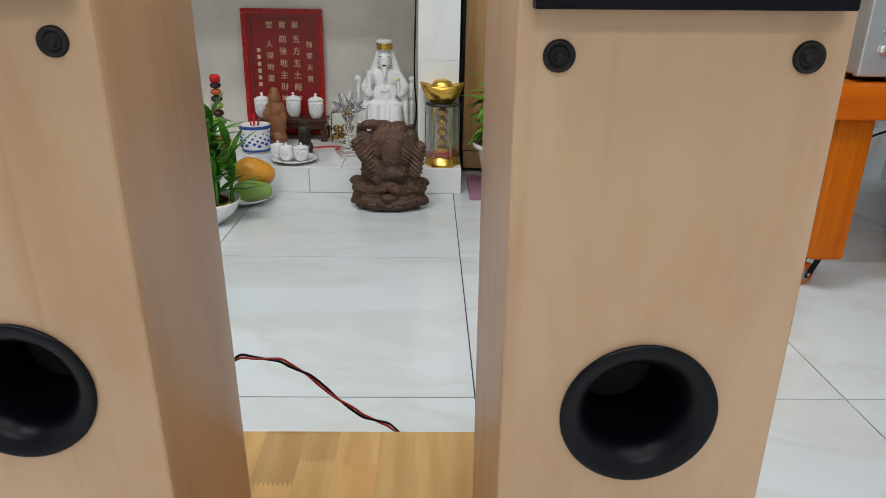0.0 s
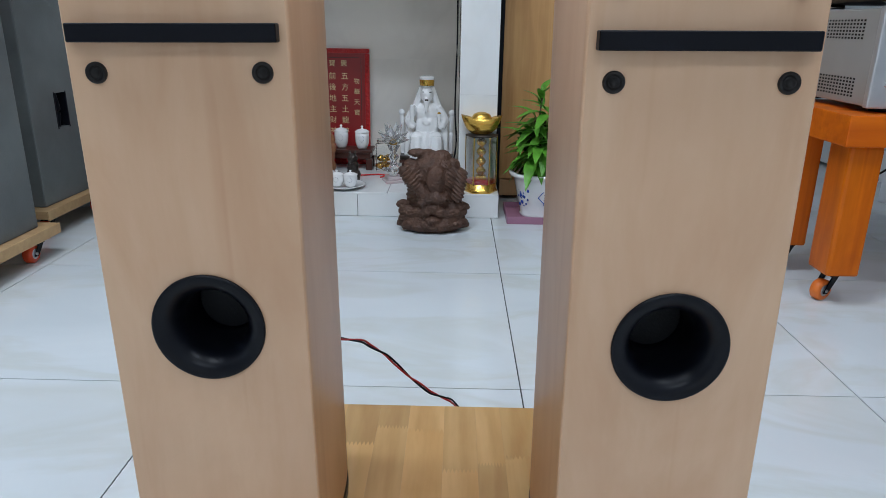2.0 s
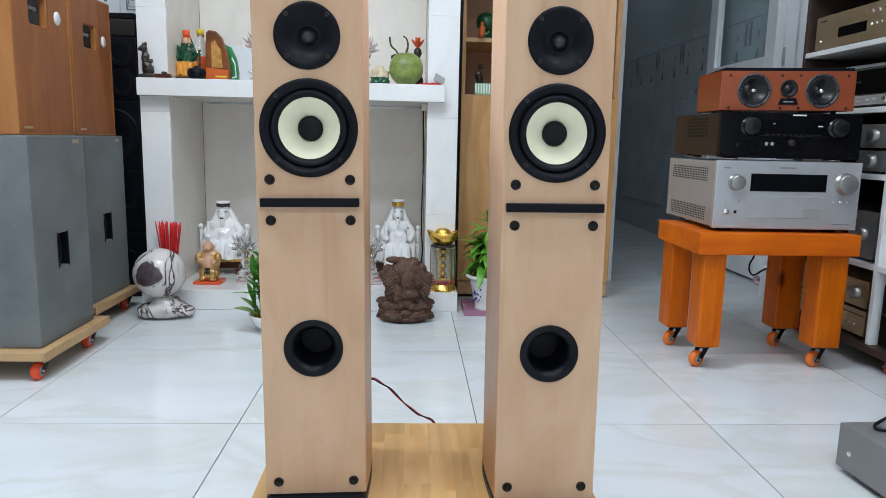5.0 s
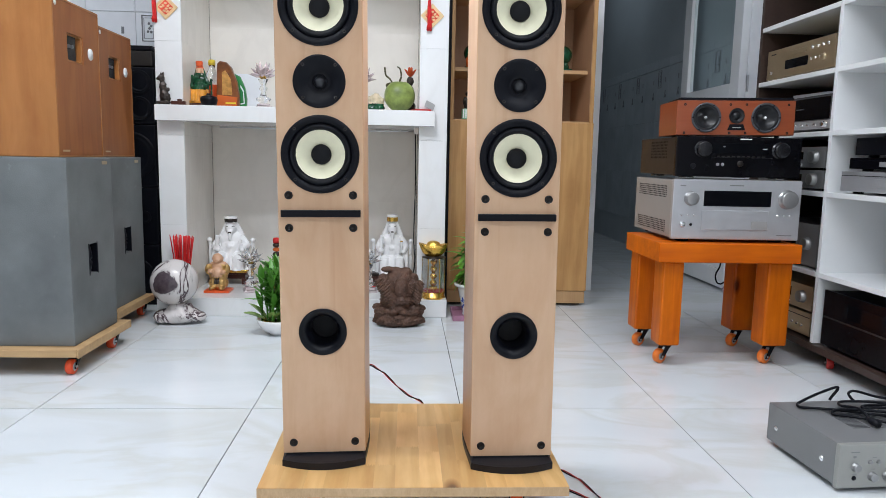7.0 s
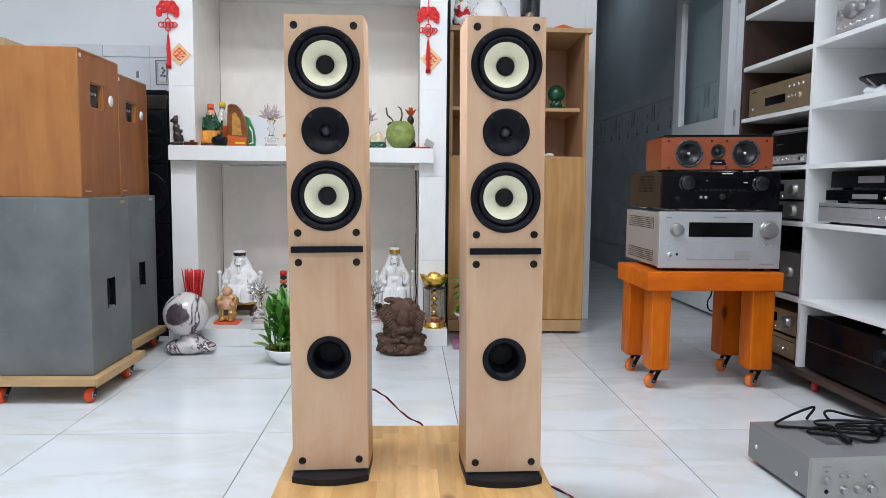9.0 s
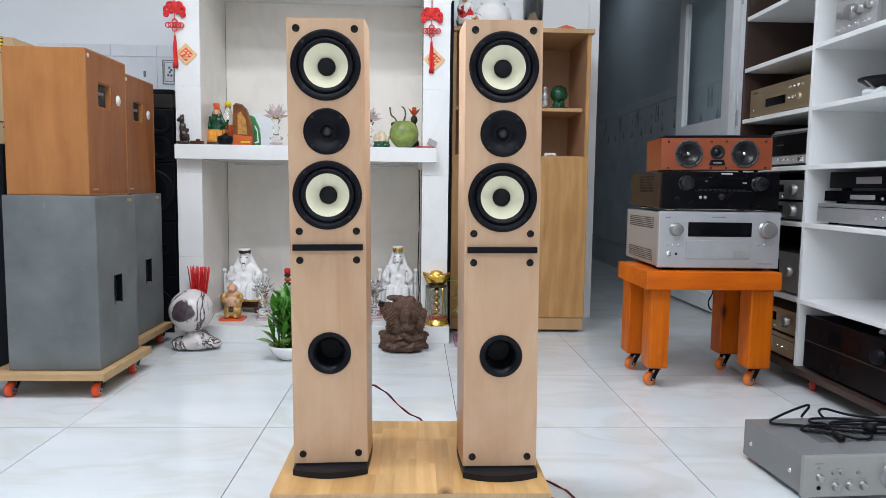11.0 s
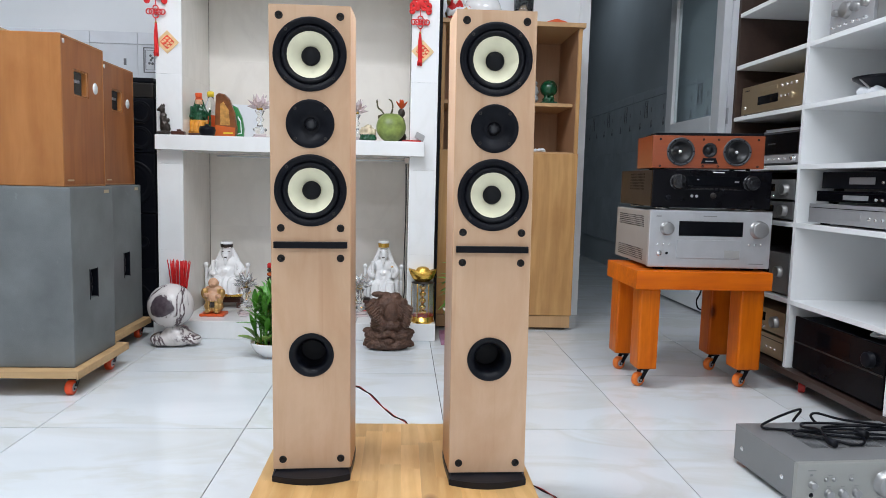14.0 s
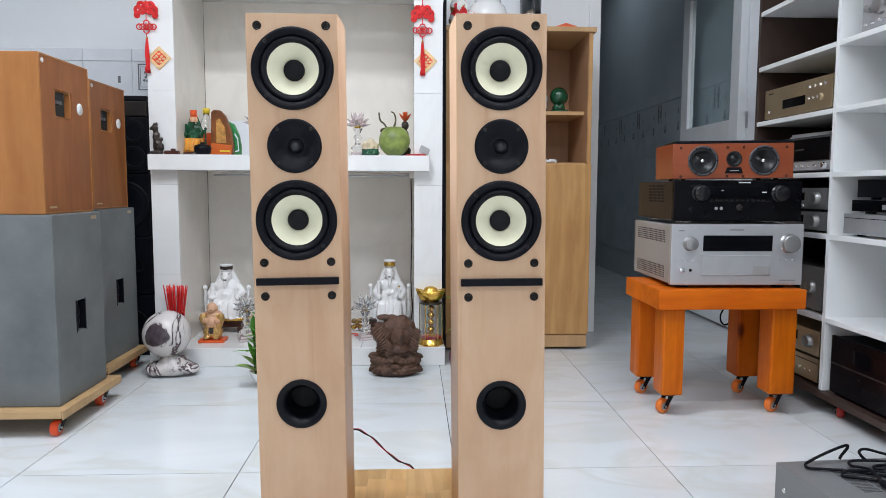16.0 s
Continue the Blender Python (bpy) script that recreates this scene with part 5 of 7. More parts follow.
        if v.co.y < 0.1 * w and v.co.z > 0.06 * h and v.co.z < 0.7 * h:
            v.co.y -= 0.008 * w * fold
    return solid(name, tinted(bm, rules), mats, label, "figurine", "", m)


def stand(m, w, d, h, label="low dark rosewood stand for a figurine"):
    s = thing("small_stand", m, label, "stand")
    part("top", box(-w / 2, w / 2, -d / 2, d / 2, h - 0.012, h, 0.002), M_rosewood, s)
    part("apron", box(-w / 2 + 0.008, w / 2 - 0.008, -d / 2 + 0.006, d / 2 - 0.006, h - 0.034, h - 0.0125, 0.002), M_rosewood, s)
    for sx in (-1, 1):
        for sy in (-1, 1):
            cx, cy = sx * (w / 2 - 0.014), sy * (d / 2 - 0.013)
            part("leg", box(cx - 0.012, cx + 0.012, cy - 0.011, cy + 0.011, 0, h - 0.0345, 0.003), M_rosewood, s)
    return s


def lidded_cup(m, r, h, label):
    c = thing("lidded_cup", m, label, "cup", "altar cups")
    part("cup", lathe([(0, 0), (r * 0.6, 0), (r * 0.72, h * 0.06), (r * 0.95, h * 0.25), (r, h * 0.55), (r * 0.96, h * 0.72), (r * 0.9, h * 0.72), (r * 0.85, h * 0.2), (0, h * 0.12)], 28), M_porcelain, c)
    part("lid", lathe([(r * 1.04, h * 0.725), (r * 1.02, h * 0.76), (r * 0.6, h * 0.84), (r * 0.15, h * 0.87), (r * 0.13, h * 0.91), (r * 0.2, h * 0.95), (r * 0.12, h), (0, h)], 28), M_porcelain, c)
    marks_ = [ball((r * 1.0 * math.sin(0.36 * math.cos(q)), -r * 1.0 * math.cos(0.36 * math.cos(q)), h * (0.46 + 0.14 * math.sin(q))), r * 0.045, 1) for q in [k * math.pi / 6 for k in range(12)]]
    tagged(part("printed_mark", joined(*marks_), M_greyprint, c, "small grey printed ring"), kind="stuff")
    return c


def saucer(m, r, label):
    prof = [(0, 0.002), (r * 0.55, 0.002), (r * 0.6, 0), (r * 0.65, 0.002), (r * 0.95, 0.011), (r, 0.014), (r * 0.94, 0.014), (r * 0.6, 0.006), (0, 0.005)]
    return solid("saucer", lathe(prof, 30), M_porcelain, label, "saucer", "", m)


def crystal_lotus(m, label, h=0.2, pink_top=False):
    """A crystal flower candle holder on a stepped foot."""
    c = thing("crystal_lotus", m, label, "candle holder")
    q = h / 0.2
    bm = [moved(box(-0.036 * q, 0.036 * q, -0.036 * q, 0.036 * q, 0, 0.010 * q, 0.002, 1), pose(0, 0, 0, 0, 0, 20)), moved(box(-0.027 * q, 0.027 * q, -0.027 * q, 0.027 * q, 0.0102 * q, 0.022 * q, 0.003, 1), pose(0, 0, 0, 0, 0, 20))]
    part("foot", joined(*bm), M_pinkcrystal, c, "pink cut glass foot")
    part("stem", lathe([(0, 0.0222 * q), (0.014 * q, 0.0222 * q), (0.034 * q, 0.04 * q), (0.034 * q, 0.046 * q), (0.016 * q, 0.055 * q), (0.010 * q, 0.075 * q), (0.020 * q, 0.09 * q), (0.010 * q, 0.105 * q), (0.024 * q, 0.132 * q), (0, 0.132 * q)], 8), M_crystal, c)
    part("cup", lathe([(0, 0.1325 * q), (0.012 * q, 0.1325 * q), (0.022 * q, 0.150 * q), (0, 0.150 * q)], 8), M_goldleaf, c)
    mat_ = M_pinkcrystal if pink_top else M_crystal
    petal = from_data([(0, 0, 0), (0.014 * q, 0.022 * q, 0.014 * q), (0, 0.044 * q, 0.040 * q), (-0.014 * q, 0.022 * q, 0.014 * q), (0, 0.024 * q, 0.004 * q), (0, 0.018 * q, 0.022 * q)],
                      [(0, 1, 5), (1, 2, 5), (2, 3, 5), (3, 0, 5), (1, 0, 4), (2, 1, 4), (3, 2, 4), (0, 3, 4)])
    me = mesh_of("petal", petal, mat_)
    for ring, (n_, tilt, lift) in enumerate(((8, -40, 0.150), (8, -14, 0.152), (6, 22, 0.155))):
        for k in range(n_):
            piece("petal", me, c, pose(0, 0, lift * q, 0, 0, 360 * k / n_ + ring * 22) @ pose(0, 0.006 * q, 0, tilt))
    return c


ALT = 0.0835
# sign with gilt characters
sign = thing("red_altar_plaque", pose(-0.557, 2.700, ALT, -2.5), "red lacquered plaque with gold characters leaning in the niche", "plaque")
sw, sh = 0.29, 0.445
part("panel", box(-sw / 2 + 0.014, sw / 2 - 0.014, 0.003, 0.012, 0.014, sh - 0.014), M_redpanel, sign, "dark red lacquered panel")
studs = []
for k in range(24):
    for x_ in (-sw / 2 + 0.009, sw / 2 - 0.009):
        studs.append(ball((x_, -0.0045, 0.012 + (sh - 0.024) * k / 23), 0.0062, 1, (0.9, 0.45, 1.1)))
for k in range(1, 15):
    for z_ in (0.009, sh - 0.009):
        studs.append(ball((-sw / 2 + 0.009 + (sw - 0.018) * k / 15, -0.0045, z_), 0.0062, 1, (1.1, 0.45, 0.9)))
tagged(part("carved_studs", joined(*studs), M_red, sign, "carved leaf studs round the frame"), kind="stuff")
for a in ((-sw / 2, sw / 2, sh - 0.018, sh), (-sw / 2, sw / 2, 0, 0.018), (-sw / 2, -sw / 2 + 0.018, 0.0185, sh - 0.0185), (sw / 2 - 0.018, sw / 2, 0.0185, sh - 0.0185)):
    part("frame_bar", box(a[0], a[1], -0.004, 0.013, a[2], a[3], 0.004), M_red, sign, "carved red frame")
part("inner_line", joined(box(-0.105, 0.105, 0.0022, 0.0035, sh - 0.035, sh - 0.033), box(-0.113, -0.111, 0.0022, 0.0035, 0.03, sh - 0.035), box(0.111, 0.113, 0.0022, 0.0035, 0.03, sh - 0.035)), M_darkwood, sign)


def characters(parent, text, x, z, size, step):
    for k, ch in enumerate(text):
        cu = bpy.data.curves.new("character", 'FONT')
        cu.body, cu.size, cu.extrude, cu.align_x, cu.align_y = ch, size, 0.0004, 'CENTER', 'CENTER'
        ob = new("tmp_text", cu)
        dg = bpy.context.evaluated_depsgraph_get()
        me = bpy.data.meshes.new_from_object(ob.evaluated_get(dg))
        bpy.data.objects.remove(ob)
        bpy.data.curves.remove(cu)
        me.materials.clear()
        me.materials.append(M_goldtext)
        o = new("character", me)
        o.parent = parent
        o.matrix_basis = pose(x, 0.0022, z - k * step, 90)


for k, ch in enumerate("堂寶聚"):
    characters(sign, ch, -0.046 + 0.046 * k, 0.388, 0.026, 0)
characters(sign, "五方五土龍神", 0.048, 0.340, 0.029, 0.042)
characters(sign, "前後地主財神", 0.000, 0.340, 0.029, 0.042)
characters(sign, "人傑地靈", -0.048, 0.322, 0.026, 0.040)
characters(sign, "物華天寶", 0.094, 0.322, 0.024, 0.040)
part("character_bars", joined(*[box(-0.094, -0.082, 0.0018, 0.003, 0.295 - k * 0.024, 0.309 - k * 0.024) for k in range(6)]), M_goldtext, sign, "small unreadable gold column")

# what stands on the altar
st = stand(pose(-0.525, 2.625, ALT), 0.27, 0.10, 0.078, "low dark rosewood stand carrying lidded cups")
for x, y in ((-0.622, 2.61), (-0.515, 2.63), (-0.432, 2.61)):
    lidded_cup(pose(x, y, ALT + 0.0785), 0.027, 0.088, "white porcelain lidded cup with a printed mark")
fig = blobs([((0, 0, 0.03), 0.036, (1, 0.9, 0.9)), ((0, 0, 0.08), 0.034, (1, 0.85, 1.5)), ((0, 0, 0.125), 0.034, (1.05, 0.8, 1)), ((0, -0.004, 0.165), 0.021, (1, 1, 1.2)), ((0, -0.018, 0.12), 0.014, (1, 0.7, 2.5)), ((0.028, -0.012, 0.10), 0.012, (1, 1, 2)), ((-0.028, -0.012, 0.11), 0.012, (1, 1, 2)), ((0, 0, 0.187), 0.015, I3)], 0.0035, 0.002, 90)
solid("wooden_figurine", fig, M_carvebrown, "carved brown wooden standing figurine on the altar", "figurine", "", pose(-0.552, 2.50, ALT))
urn = thing("incense_urn", pose(-0.605, 2.415, ALT), "blue and white porcelain incense urn with red stubs", "urn")
part("bowl", lathe([(0, 0), (0.040, 0), (0.046, 0.010), (0.0475, 0.045), (0.048, 0.072), (0.052, 0.080), (0.052, 0.092), (0.046, 0.092), (0.042, 0.08), (0.0, 0.078)], 40), M_porcelain, urn)
part("glaze_band", joined(lathe([(0.0522, 0.081), (0.0526, 0.086), (0.0522, 0.0915)], 40), lathe([(0.0466, 0.006), (0.0472, 0.010), (0.0474, 0.014)], 40), *[ball((0.0472 * math.cos(a), 0.0472 * math.sin(a), 0.024 + 0.046 * ((k * 0.618) % 1)), 0.003 + 0.0045 * ((k * 0.382) % 1), 1, (1, 1, 0.8)) for k, a in [(k, k * 0.11) for k in range(58)]]), M_blueglaze, urn, "blue painted bands and flowers")
part("ash", lathe([(0, 0.0875), (0.03, 0.086), (0.0455, 0.082)], 30), M_paper, urn)
part("incense_stubs", joined(*[tube([(0.012 * math.cos(k), 0.012 * math.sin(k), 0.084), (0.018 * math.cos(k), 0.018 * math.sin(k), 0.112 + 0.006 * (k % 3))], 0.0014, 5) for k in range(12)]), M_brightred, urn)
saucer(pose(-0.455, 2.285, ALT), 0.075, "white wavy porcelain tray for three cups")
for x, y in ((-0.505, 2.29), (-0.475, 2.265), (-0.428, 2.262)):
    lidded_cup(pose(x, y, ALT + 0.0105), 0.024, 0.055, "small white porcelain lidded cup on the tray")
solid("bronze_beast", blobs([((0, 0, 0.025), 0.028, (0.9, 1, 0.9)), ((0, -0.008, 0.055), 0.022, (0.9, 1, 1.4)), ((0, -0.018, 0.085), 0.018, I3), ((0, -0.032, 0.080), 0.011, I3), ((0.009, -0.012, 0.103), 0.006, (0.8, 0.8, 1.8)), ((-0.009, -0.012, 0.103), 0.006, (0.8, 0.8, 1.8)), ((0.016, -0.02, 0.02), 0.012, (0.8, 0.9, 1.8)), ((-0.016, -0.02, 0.02), 0.012, (0.8, 0.9, 1.8))], 0.003, 0.003, 110), M_bronze, "small dark bronze guardian beast on the altar", "figurine", "", pose(-0.435, 2.385, ALT))
jar = thing("glass_jar", pose(-0.345, 2.60, ALT), "square glass jar holding gold balls", "jar")
part("jar_body", box(-0.034, 0.034, -0.034, 0.034, 0, 0.105, 0.010, 3), M_clear, jar)
part("jar_lid", lathe([(0, 0.1055), (0.028, 0.1055), (0.030, 0.112), (0.014, 0.124), (0.012, 0.132), (0, 0.134)], 20), M_clear, jar)
part("gold_ball", joined(*[ball((dx, dy, dz), 0.014, 2) for dx, dy, dz in ((-0.015, -0.014, 0.02), (0.015, -0.014, 0.02), (0, 0.012, 0.022), (0, -0.015, 0.045), (-0.014, 0.006, 0.046), (0.014, 0.006, 0.048))]), M_goldleaf, jar)
crystal_lotus(pose(-0.292, 2.39, ALT), "clear crystal lotus candle holder with a pink foot", 0.2)
crystal_lotus(pose(-0.838, 2.375, ALT), "clear crystal lotus candle holder beside the gilt figurine", 0.2)
solid("red_string", tube([(-0.50, 2.44, ALT + 0.004), (-0.42, 2.47, ALT + 0.004), (-0.36, 2.49, ALT + 0.004), (-0.33, 2.47, ALT + 0.005), (-0.345, 2.44, ALT + 0.004), (-0.31, 2.50, ALT + 0.004), (-0.26, 2.50, ALT + 0.004)], 0.0028, 6), M_brightred, "red cord lying on the altar", "cord")

stand(pose(-0.982, 2.60, ALT), 0.17, 0.12, 0.062)
stand(pose(-0.184, 2.60, ALT), 0.20, 0.12, 0.050)
seated_figure("white_deity_figurine", pose(-0.982, 2.60, ALT + 0.0625), "white porcelain seated deity with dark hat on a stand", 0.240, 0.272, [M_porcelain, M_bronze, M_goldleaf],
              [(1, lambda c: 0.243 < c.z < 0.260), (2, lambda c: c.z < 0.012), (1, lambda c: c.y < -0.018 and 0.009 < abs(c.x) < 0.021 and 0.2200 < c.z < 0.2238), (1, lambda c: c.y < -0.02 and abs(c.x) < 0.008 and 0.189 < c.z < 0.197)], True, True, 1.12)
seated_figure("white_deity_figurine", pose(-0.184, 2.60, ALT + 0.0505), "white porcelain bearded deity with gilt crown on a stand", 0.215, 0.305, [M_porcelain, M_goldleaf, M_bronze],
              [(1, lambda c: 0.270 < c.z < 0.292), (1, lambda c: 0.17 < c.z < 0.20 and 0.035 < c.x < 0.06 and c.y < -0.035), (2, lambda c: c.z < 0.016 and abs(c.x) > 0.06), (2, lambda c: c.y < -0.016 and 0.008 < abs(c.x) < 0.018 and 0.246 < c.z < 0.2495), (2, lambda c: c.y < -0.018 and abs(c.x) < 0.006 and 0.216 < c.z < 0.222)])
monk = blobs([((0, 0, 0.03), 0.046, (1, 0.8, 0.75)), ((0, 0, 0.07), 0.043, (1.05, 0.8, 1)), ((0, -0.014, 0.076), 0.032, (1, 0.8, 1)), ((0, 0.004, 0.108), 0.037, (1.25, 0.75, 0.7)), ((0, -0.008, 0.145), 0.0235, (1, 1, 1.05)),
              ((0.022, -0.004, 0.143), 0.006, (0.7, 1, 1.8)), ((-0.022, -0.004, 0.143), 0.006, (0.7, 1, 1.8)), ((0, -0.030, 0.142), 0.005, I3), ((0.009, -0.027, 0.137), 0.007, I3), ((-0.009, -0.027, 0.137), 0.007, I3),
              ((0.042, -0.012, 0.095), 0.017, (0.9, 1, 1.5)), ((-0.042, -0.012, 0.095), 0.017, (0.9, 1, 1.5)), ((0.030, -0.034, 0.085), 0.012, I3), ((-0.026, -0.036, 0.090), 0.012, I3), ((0.022, -0.028, 0.010), 0.015, (1, 1.3, 0.7)), ((-0.022, -0.028, 0.010), 0.015, (1, 1.3, 0.7))], 0.0028, 0.0006, 80, (), 2)
for v in monk.verts:
    if v.co.z < 0.066 and v.co.y < 0:
        v.co.y -= 0.0016 * math.sin(v.co.x * 520)
solid("gilt_monk_figurine", tinted(monk, [(1, lambda c: c.z > 0.118), (1, lambda c: abs(c.x) < 0.024 and 0.06 < c.z and c.y < -0.02), (1, lambda c: c.y < -0.036 and 0.075 < c.z < 0.1), (2, lambda c: abs(c.x) < 0.011 and 0.03 < c.z < 0.056 and c.y < 0), (2, lambda c: c.y < -0.022 and 0.005 < abs(c.x) < 0.013 and 0.1495 < c.z < 0.1525)]), [M_oldgold, M_flesh, M_bronze], "gilt laughing figurine on an orange-red base", "figurine", "", pose(-0.986, 2.365, ALT + 0.0125))
solid("figurine_base", box(-0.058, 0.058, -0.045, 0.045, 0, 0.012, 0.004), M_redplastic, "orange-red rectangular base under the gilt figurine", "base", "", pose(-0.986, 2.365, ALT))
beads = thing("stone_tower", pose(-0.735, 2.46, ALT), "little tower of coloured stones with a red top", "ornament")
zz = 0.0
for r, col in ((0.035, M_goldleaf), (0.028, M_porcelain), (0.026, M_mango), (0.02, M_rosewood), (0.02, M_mango), (0.019, M_bronze), (0.018, M_oil), (0.018, M_bronze)):
    part("stone", ball((0, 0, zz + r * 0.62), r, 3, (1, 1, 0.62)), col, beads)
    zz += r * 1.2
part("cap", lathe([(0, zz), (0.016, zz), (0.017, zz + 0.018), (0.012, zz + 0.024), (0, zz + 0.026)], 20), M_brightred, beads, "red cap")

# hexagonal glass lamp with gold ingot
lamp = thing("hexagonal_lantern", pose(0.013, 2.272, ALT) @ Matrix.Diagonal((1.1, 1.1, 1.2, 1)), "hexagonal glass lantern with gilt pagoda inside", "lantern")
part("base", lathe([(0, 0), (0.052, 0), (0.052, 0.005), (0.048, 0.008), (0.048, 0.024), (0, 0.024)], 6), M_goldleaf, lamp)
part("red_band", lathe([(0.0455, 0.0242), (0.0455, 0.034), (0, 0.034)], 6), M_red, lamp, "red inner floor")
part("core", joined(box(-0.016, 0.016, -0.014, 0.014, 0.0245, 0.045, 0.002, 1), *[lathe([(0, 0.045 + k * 0.027), (0.006, 0.045 + k * 0.027), (0.015, 0.055 + k * 0.027), (0.015, 0.060 + k * 0.027), (0.005, 0.072 + k * 0.027), (0, 0.072 + k * 0.027)], 10) for k in range(4)]), M_goldleaf, lamp, "small gilt pagoda")
for k in range(6):
    a = math.radians(60 * k + 30)
    b_ = math.radians(60 * k)
    g = part("pane", moved(box(-0.0225, 0.0225, -0.001, 0.001, 0.0245, 0.155), pose(0.041 * math.cos(a), 0.041 * math.sin(a), 0, 0, 0, math.degrees(a) + 90)), M_clear, lamp)
    part("post", tube([(0.047 * math.cos(b_), 0.047 * math.sin(b_), 0.0245), (0.047 * math.cos(b_), 0.047 * math.sin(b_), 0.155)], 0.0022, 6), M_goldleaf, lamp)
part("top", lathe([(0, 0.1555), (0.049, 0.1555), (0.049, 0.160), (0, 0.162)], 6), M_bronze, lamp)
ing, faces = [], []
hull = [(0.030, 0.022, 0, 0), (0.034, 0.026, 0.001, 0), (0.050, 0.036, 0.014, 0.002), (0.060, 0.041, 0.030, 0.006), (0.068, 0.038, 0.048, 0.012), (0.067, 0.036, 0.050, 0.012),
        (0.054, 0.031, 0.046, 0.006), (0.040, 0.028, 0.045, 0.001), (0.034, 0.027, 0.052, 0), (0.026, 0.021, 0.064, 0), (0.012, 0.010, 0.070, 0)]
for a_, b_, z_, up_ in hull:
    for j in range(28):
        th = 2 * math.pi * j / 28
        ing.append((a_ * math.cos(th), b_ * math.sin(th), z_ + up_ * abs(math.cos(th)) ** 2.5))
for i in range(len(hull) - 1):
    faces += [(i * 28 + j, i * 28 + (j + 1) % 28, (i + 1) * 28 + (j + 1) % 28, (i + 1) * 28 + j) for j in range(28)]
faces += [tuple(range(27, -1, -1)), tuple(range((len(hull) - 1) * 28, len(hull) * 28))]
solid("gold_ingot", from_data(ing, faces, True), M_goldleaf, "shiny gold boat-shaped ingot ornament on the lantern", "ornament", "", pose(0.011, 2.272, ALT + 0.1945))

# incense sticks beside the marble globe
pot = thing("incense_stick_pot", pose(-1.115, 2.263, ALT), "clear pot full of red incense sticks", "pot")
part("cup", lathe([(0, 0), (0.030, 0), (0.035, 0.15), (0.033, 0.15), (0.028, 0.004), (0, 0.004)], 24), M_clear, pot)
rr = random.Random(2)
for k in range(60):
    a, q = rr.uniform(0, 6.28), rr.uniform(0, 1) ** 0.5
    part("stick", tube([(0.016 * q * math.cos(a), 0.014 * q * math.sin(a), 0.006), (0.053 * q * math.cos(a), 0.026 * q * math.sin(a), 0.265 + rr.uniform(-0.008, 0.012))], 0.0019, 4), M_brightred, pot)

# ---- on the floor ----
gl = thing("marble_globe", pose(-1.080, 2.095, 0), "veined white marble ball on a rough marble foot", "ornament")
part("foot", blobs([((0, 0, 0.035), 0.085, (1.1, 0.85, 0.45)), ((-0.06, -0.01, 0.03), 0.05, (1, 1, 0.6)), ((0.06, 0.0, 0.028), 0.05, (1, 1, 0.56)), ((0, 0, 0.07), 0.05, (1, 1, 0.45))], 0.005, 0.008, 22), M_marble, gl)
part("sphere", ball((-0.018, 0, 0.177), 0.097, 5), M_marble, gl)

cb = [((-0.036, 0, 0.045), 0.066, (1, 1, 0.72)), ((0.036, 0, 0.045), 0.066, (1, 1, 0.72)), ((0, 0, 0.02), 0.096, (1, 0.75, 0.3)), ((0, 0, 0.11), 0.084, (1, 0.75, 0.75)),
      ((-0.042, 0, 0.17), 0.054, (1, 1, 0.9)), ((0.042, 0, 0.165), 0.055, (1, 1, 0.95)), ((0, 0, 0.195), 0.070, (1, 0.8, 0.65)),
      ((-0.048, -0.012, 0.245), 0.019, (1.7, 0.9, 0.7)), ((-0.018, 0, 0.232), 0.028, (1.2, 1, 0.8)), ((0.026, 0, 0.230), 0.026, (1.1, 1, 0.9)), ((0.058, 0, 0.205), 0.024, I3), ((-0.07, -0.01, 0.205), 0.022, I3),
      ((0.008, -0.055, 0.172), 0.040, (0.72, 0.5, 1.1)), ((0, -0.058, 0.116), 0.03, (1.7, 0.8, 0.6)), ((-0.03, -0.062, 0.105), 0.018, (1, 0.9, 1.2))]
rr = random.Random(8)
for k in range(13):
    t_ = k / 12
    cb.append(((-0.088 + 0.075 * t_, -0.035 - 0.030 * math.sin(1.9 * t_), 0.190 - 0.075 * t_), 0.019, I3))
    cb.append(((0.088 - 0.012 * t_, -0.030 - 0.020 * t_, 0.185 - 0.065 * t_), 0.018, I3))
for k in range(26):
    a = -2.95 + 2.75 * (k % 13) / 12
    cb.append(((0.094 * math.cos(a), 0.064 * math.sin(a), 0.03 + 0.045 * (k // 13) + 0.012 * rr.uniform(-1, 1)), 0.017, (1.4, 0.8, 0.9)))
carve = blobs(cb, 0.0023, 0.001, 90, (), 1)
carve.normal_update()
for v in carve.verts:
    x, y, z = v.co
    oval = ((x - 0.012) / 0.030) ** 2 + ((z - 0.172) / 0.042) ** 2
    cell = noise.voronoi(Vector((x * 105, y * 105, z * 105)))[0]
    if z < 0.10:
        leaf = noise.voronoi(Vector((x * 34, y * 34, z * 52)))[0]
        k = 2.6 * (leaf[1] - leaf[0]) ** 0.5 - 1.3 + 0.55 * math.sin(z * 700 + 60 * leaf[0])
    elif oval < 0.55:
        k = 1.5 * (cell[1] - cell[0]) ** 0.5 - 0.3
    elif oval < 1.15:
        k = 1.7 - 5 * abs(oval - 0.85)
    elif abs(x) > 0.040 and z < 0.205:
        k = 1.3 * math.sin((0.75 * abs(x) + z) * 480)
    else:
        k = 1.9 * (cell[1] - cell[0]) ** 0.5 - 0.8
    v.co += v.normal * 0.0021 * k
solid("carved_ornament", carve, M_clay, "dark brown carved dragon ornament standing on the floor", "ornament", "", pose(-0.141, 2.088, 0))

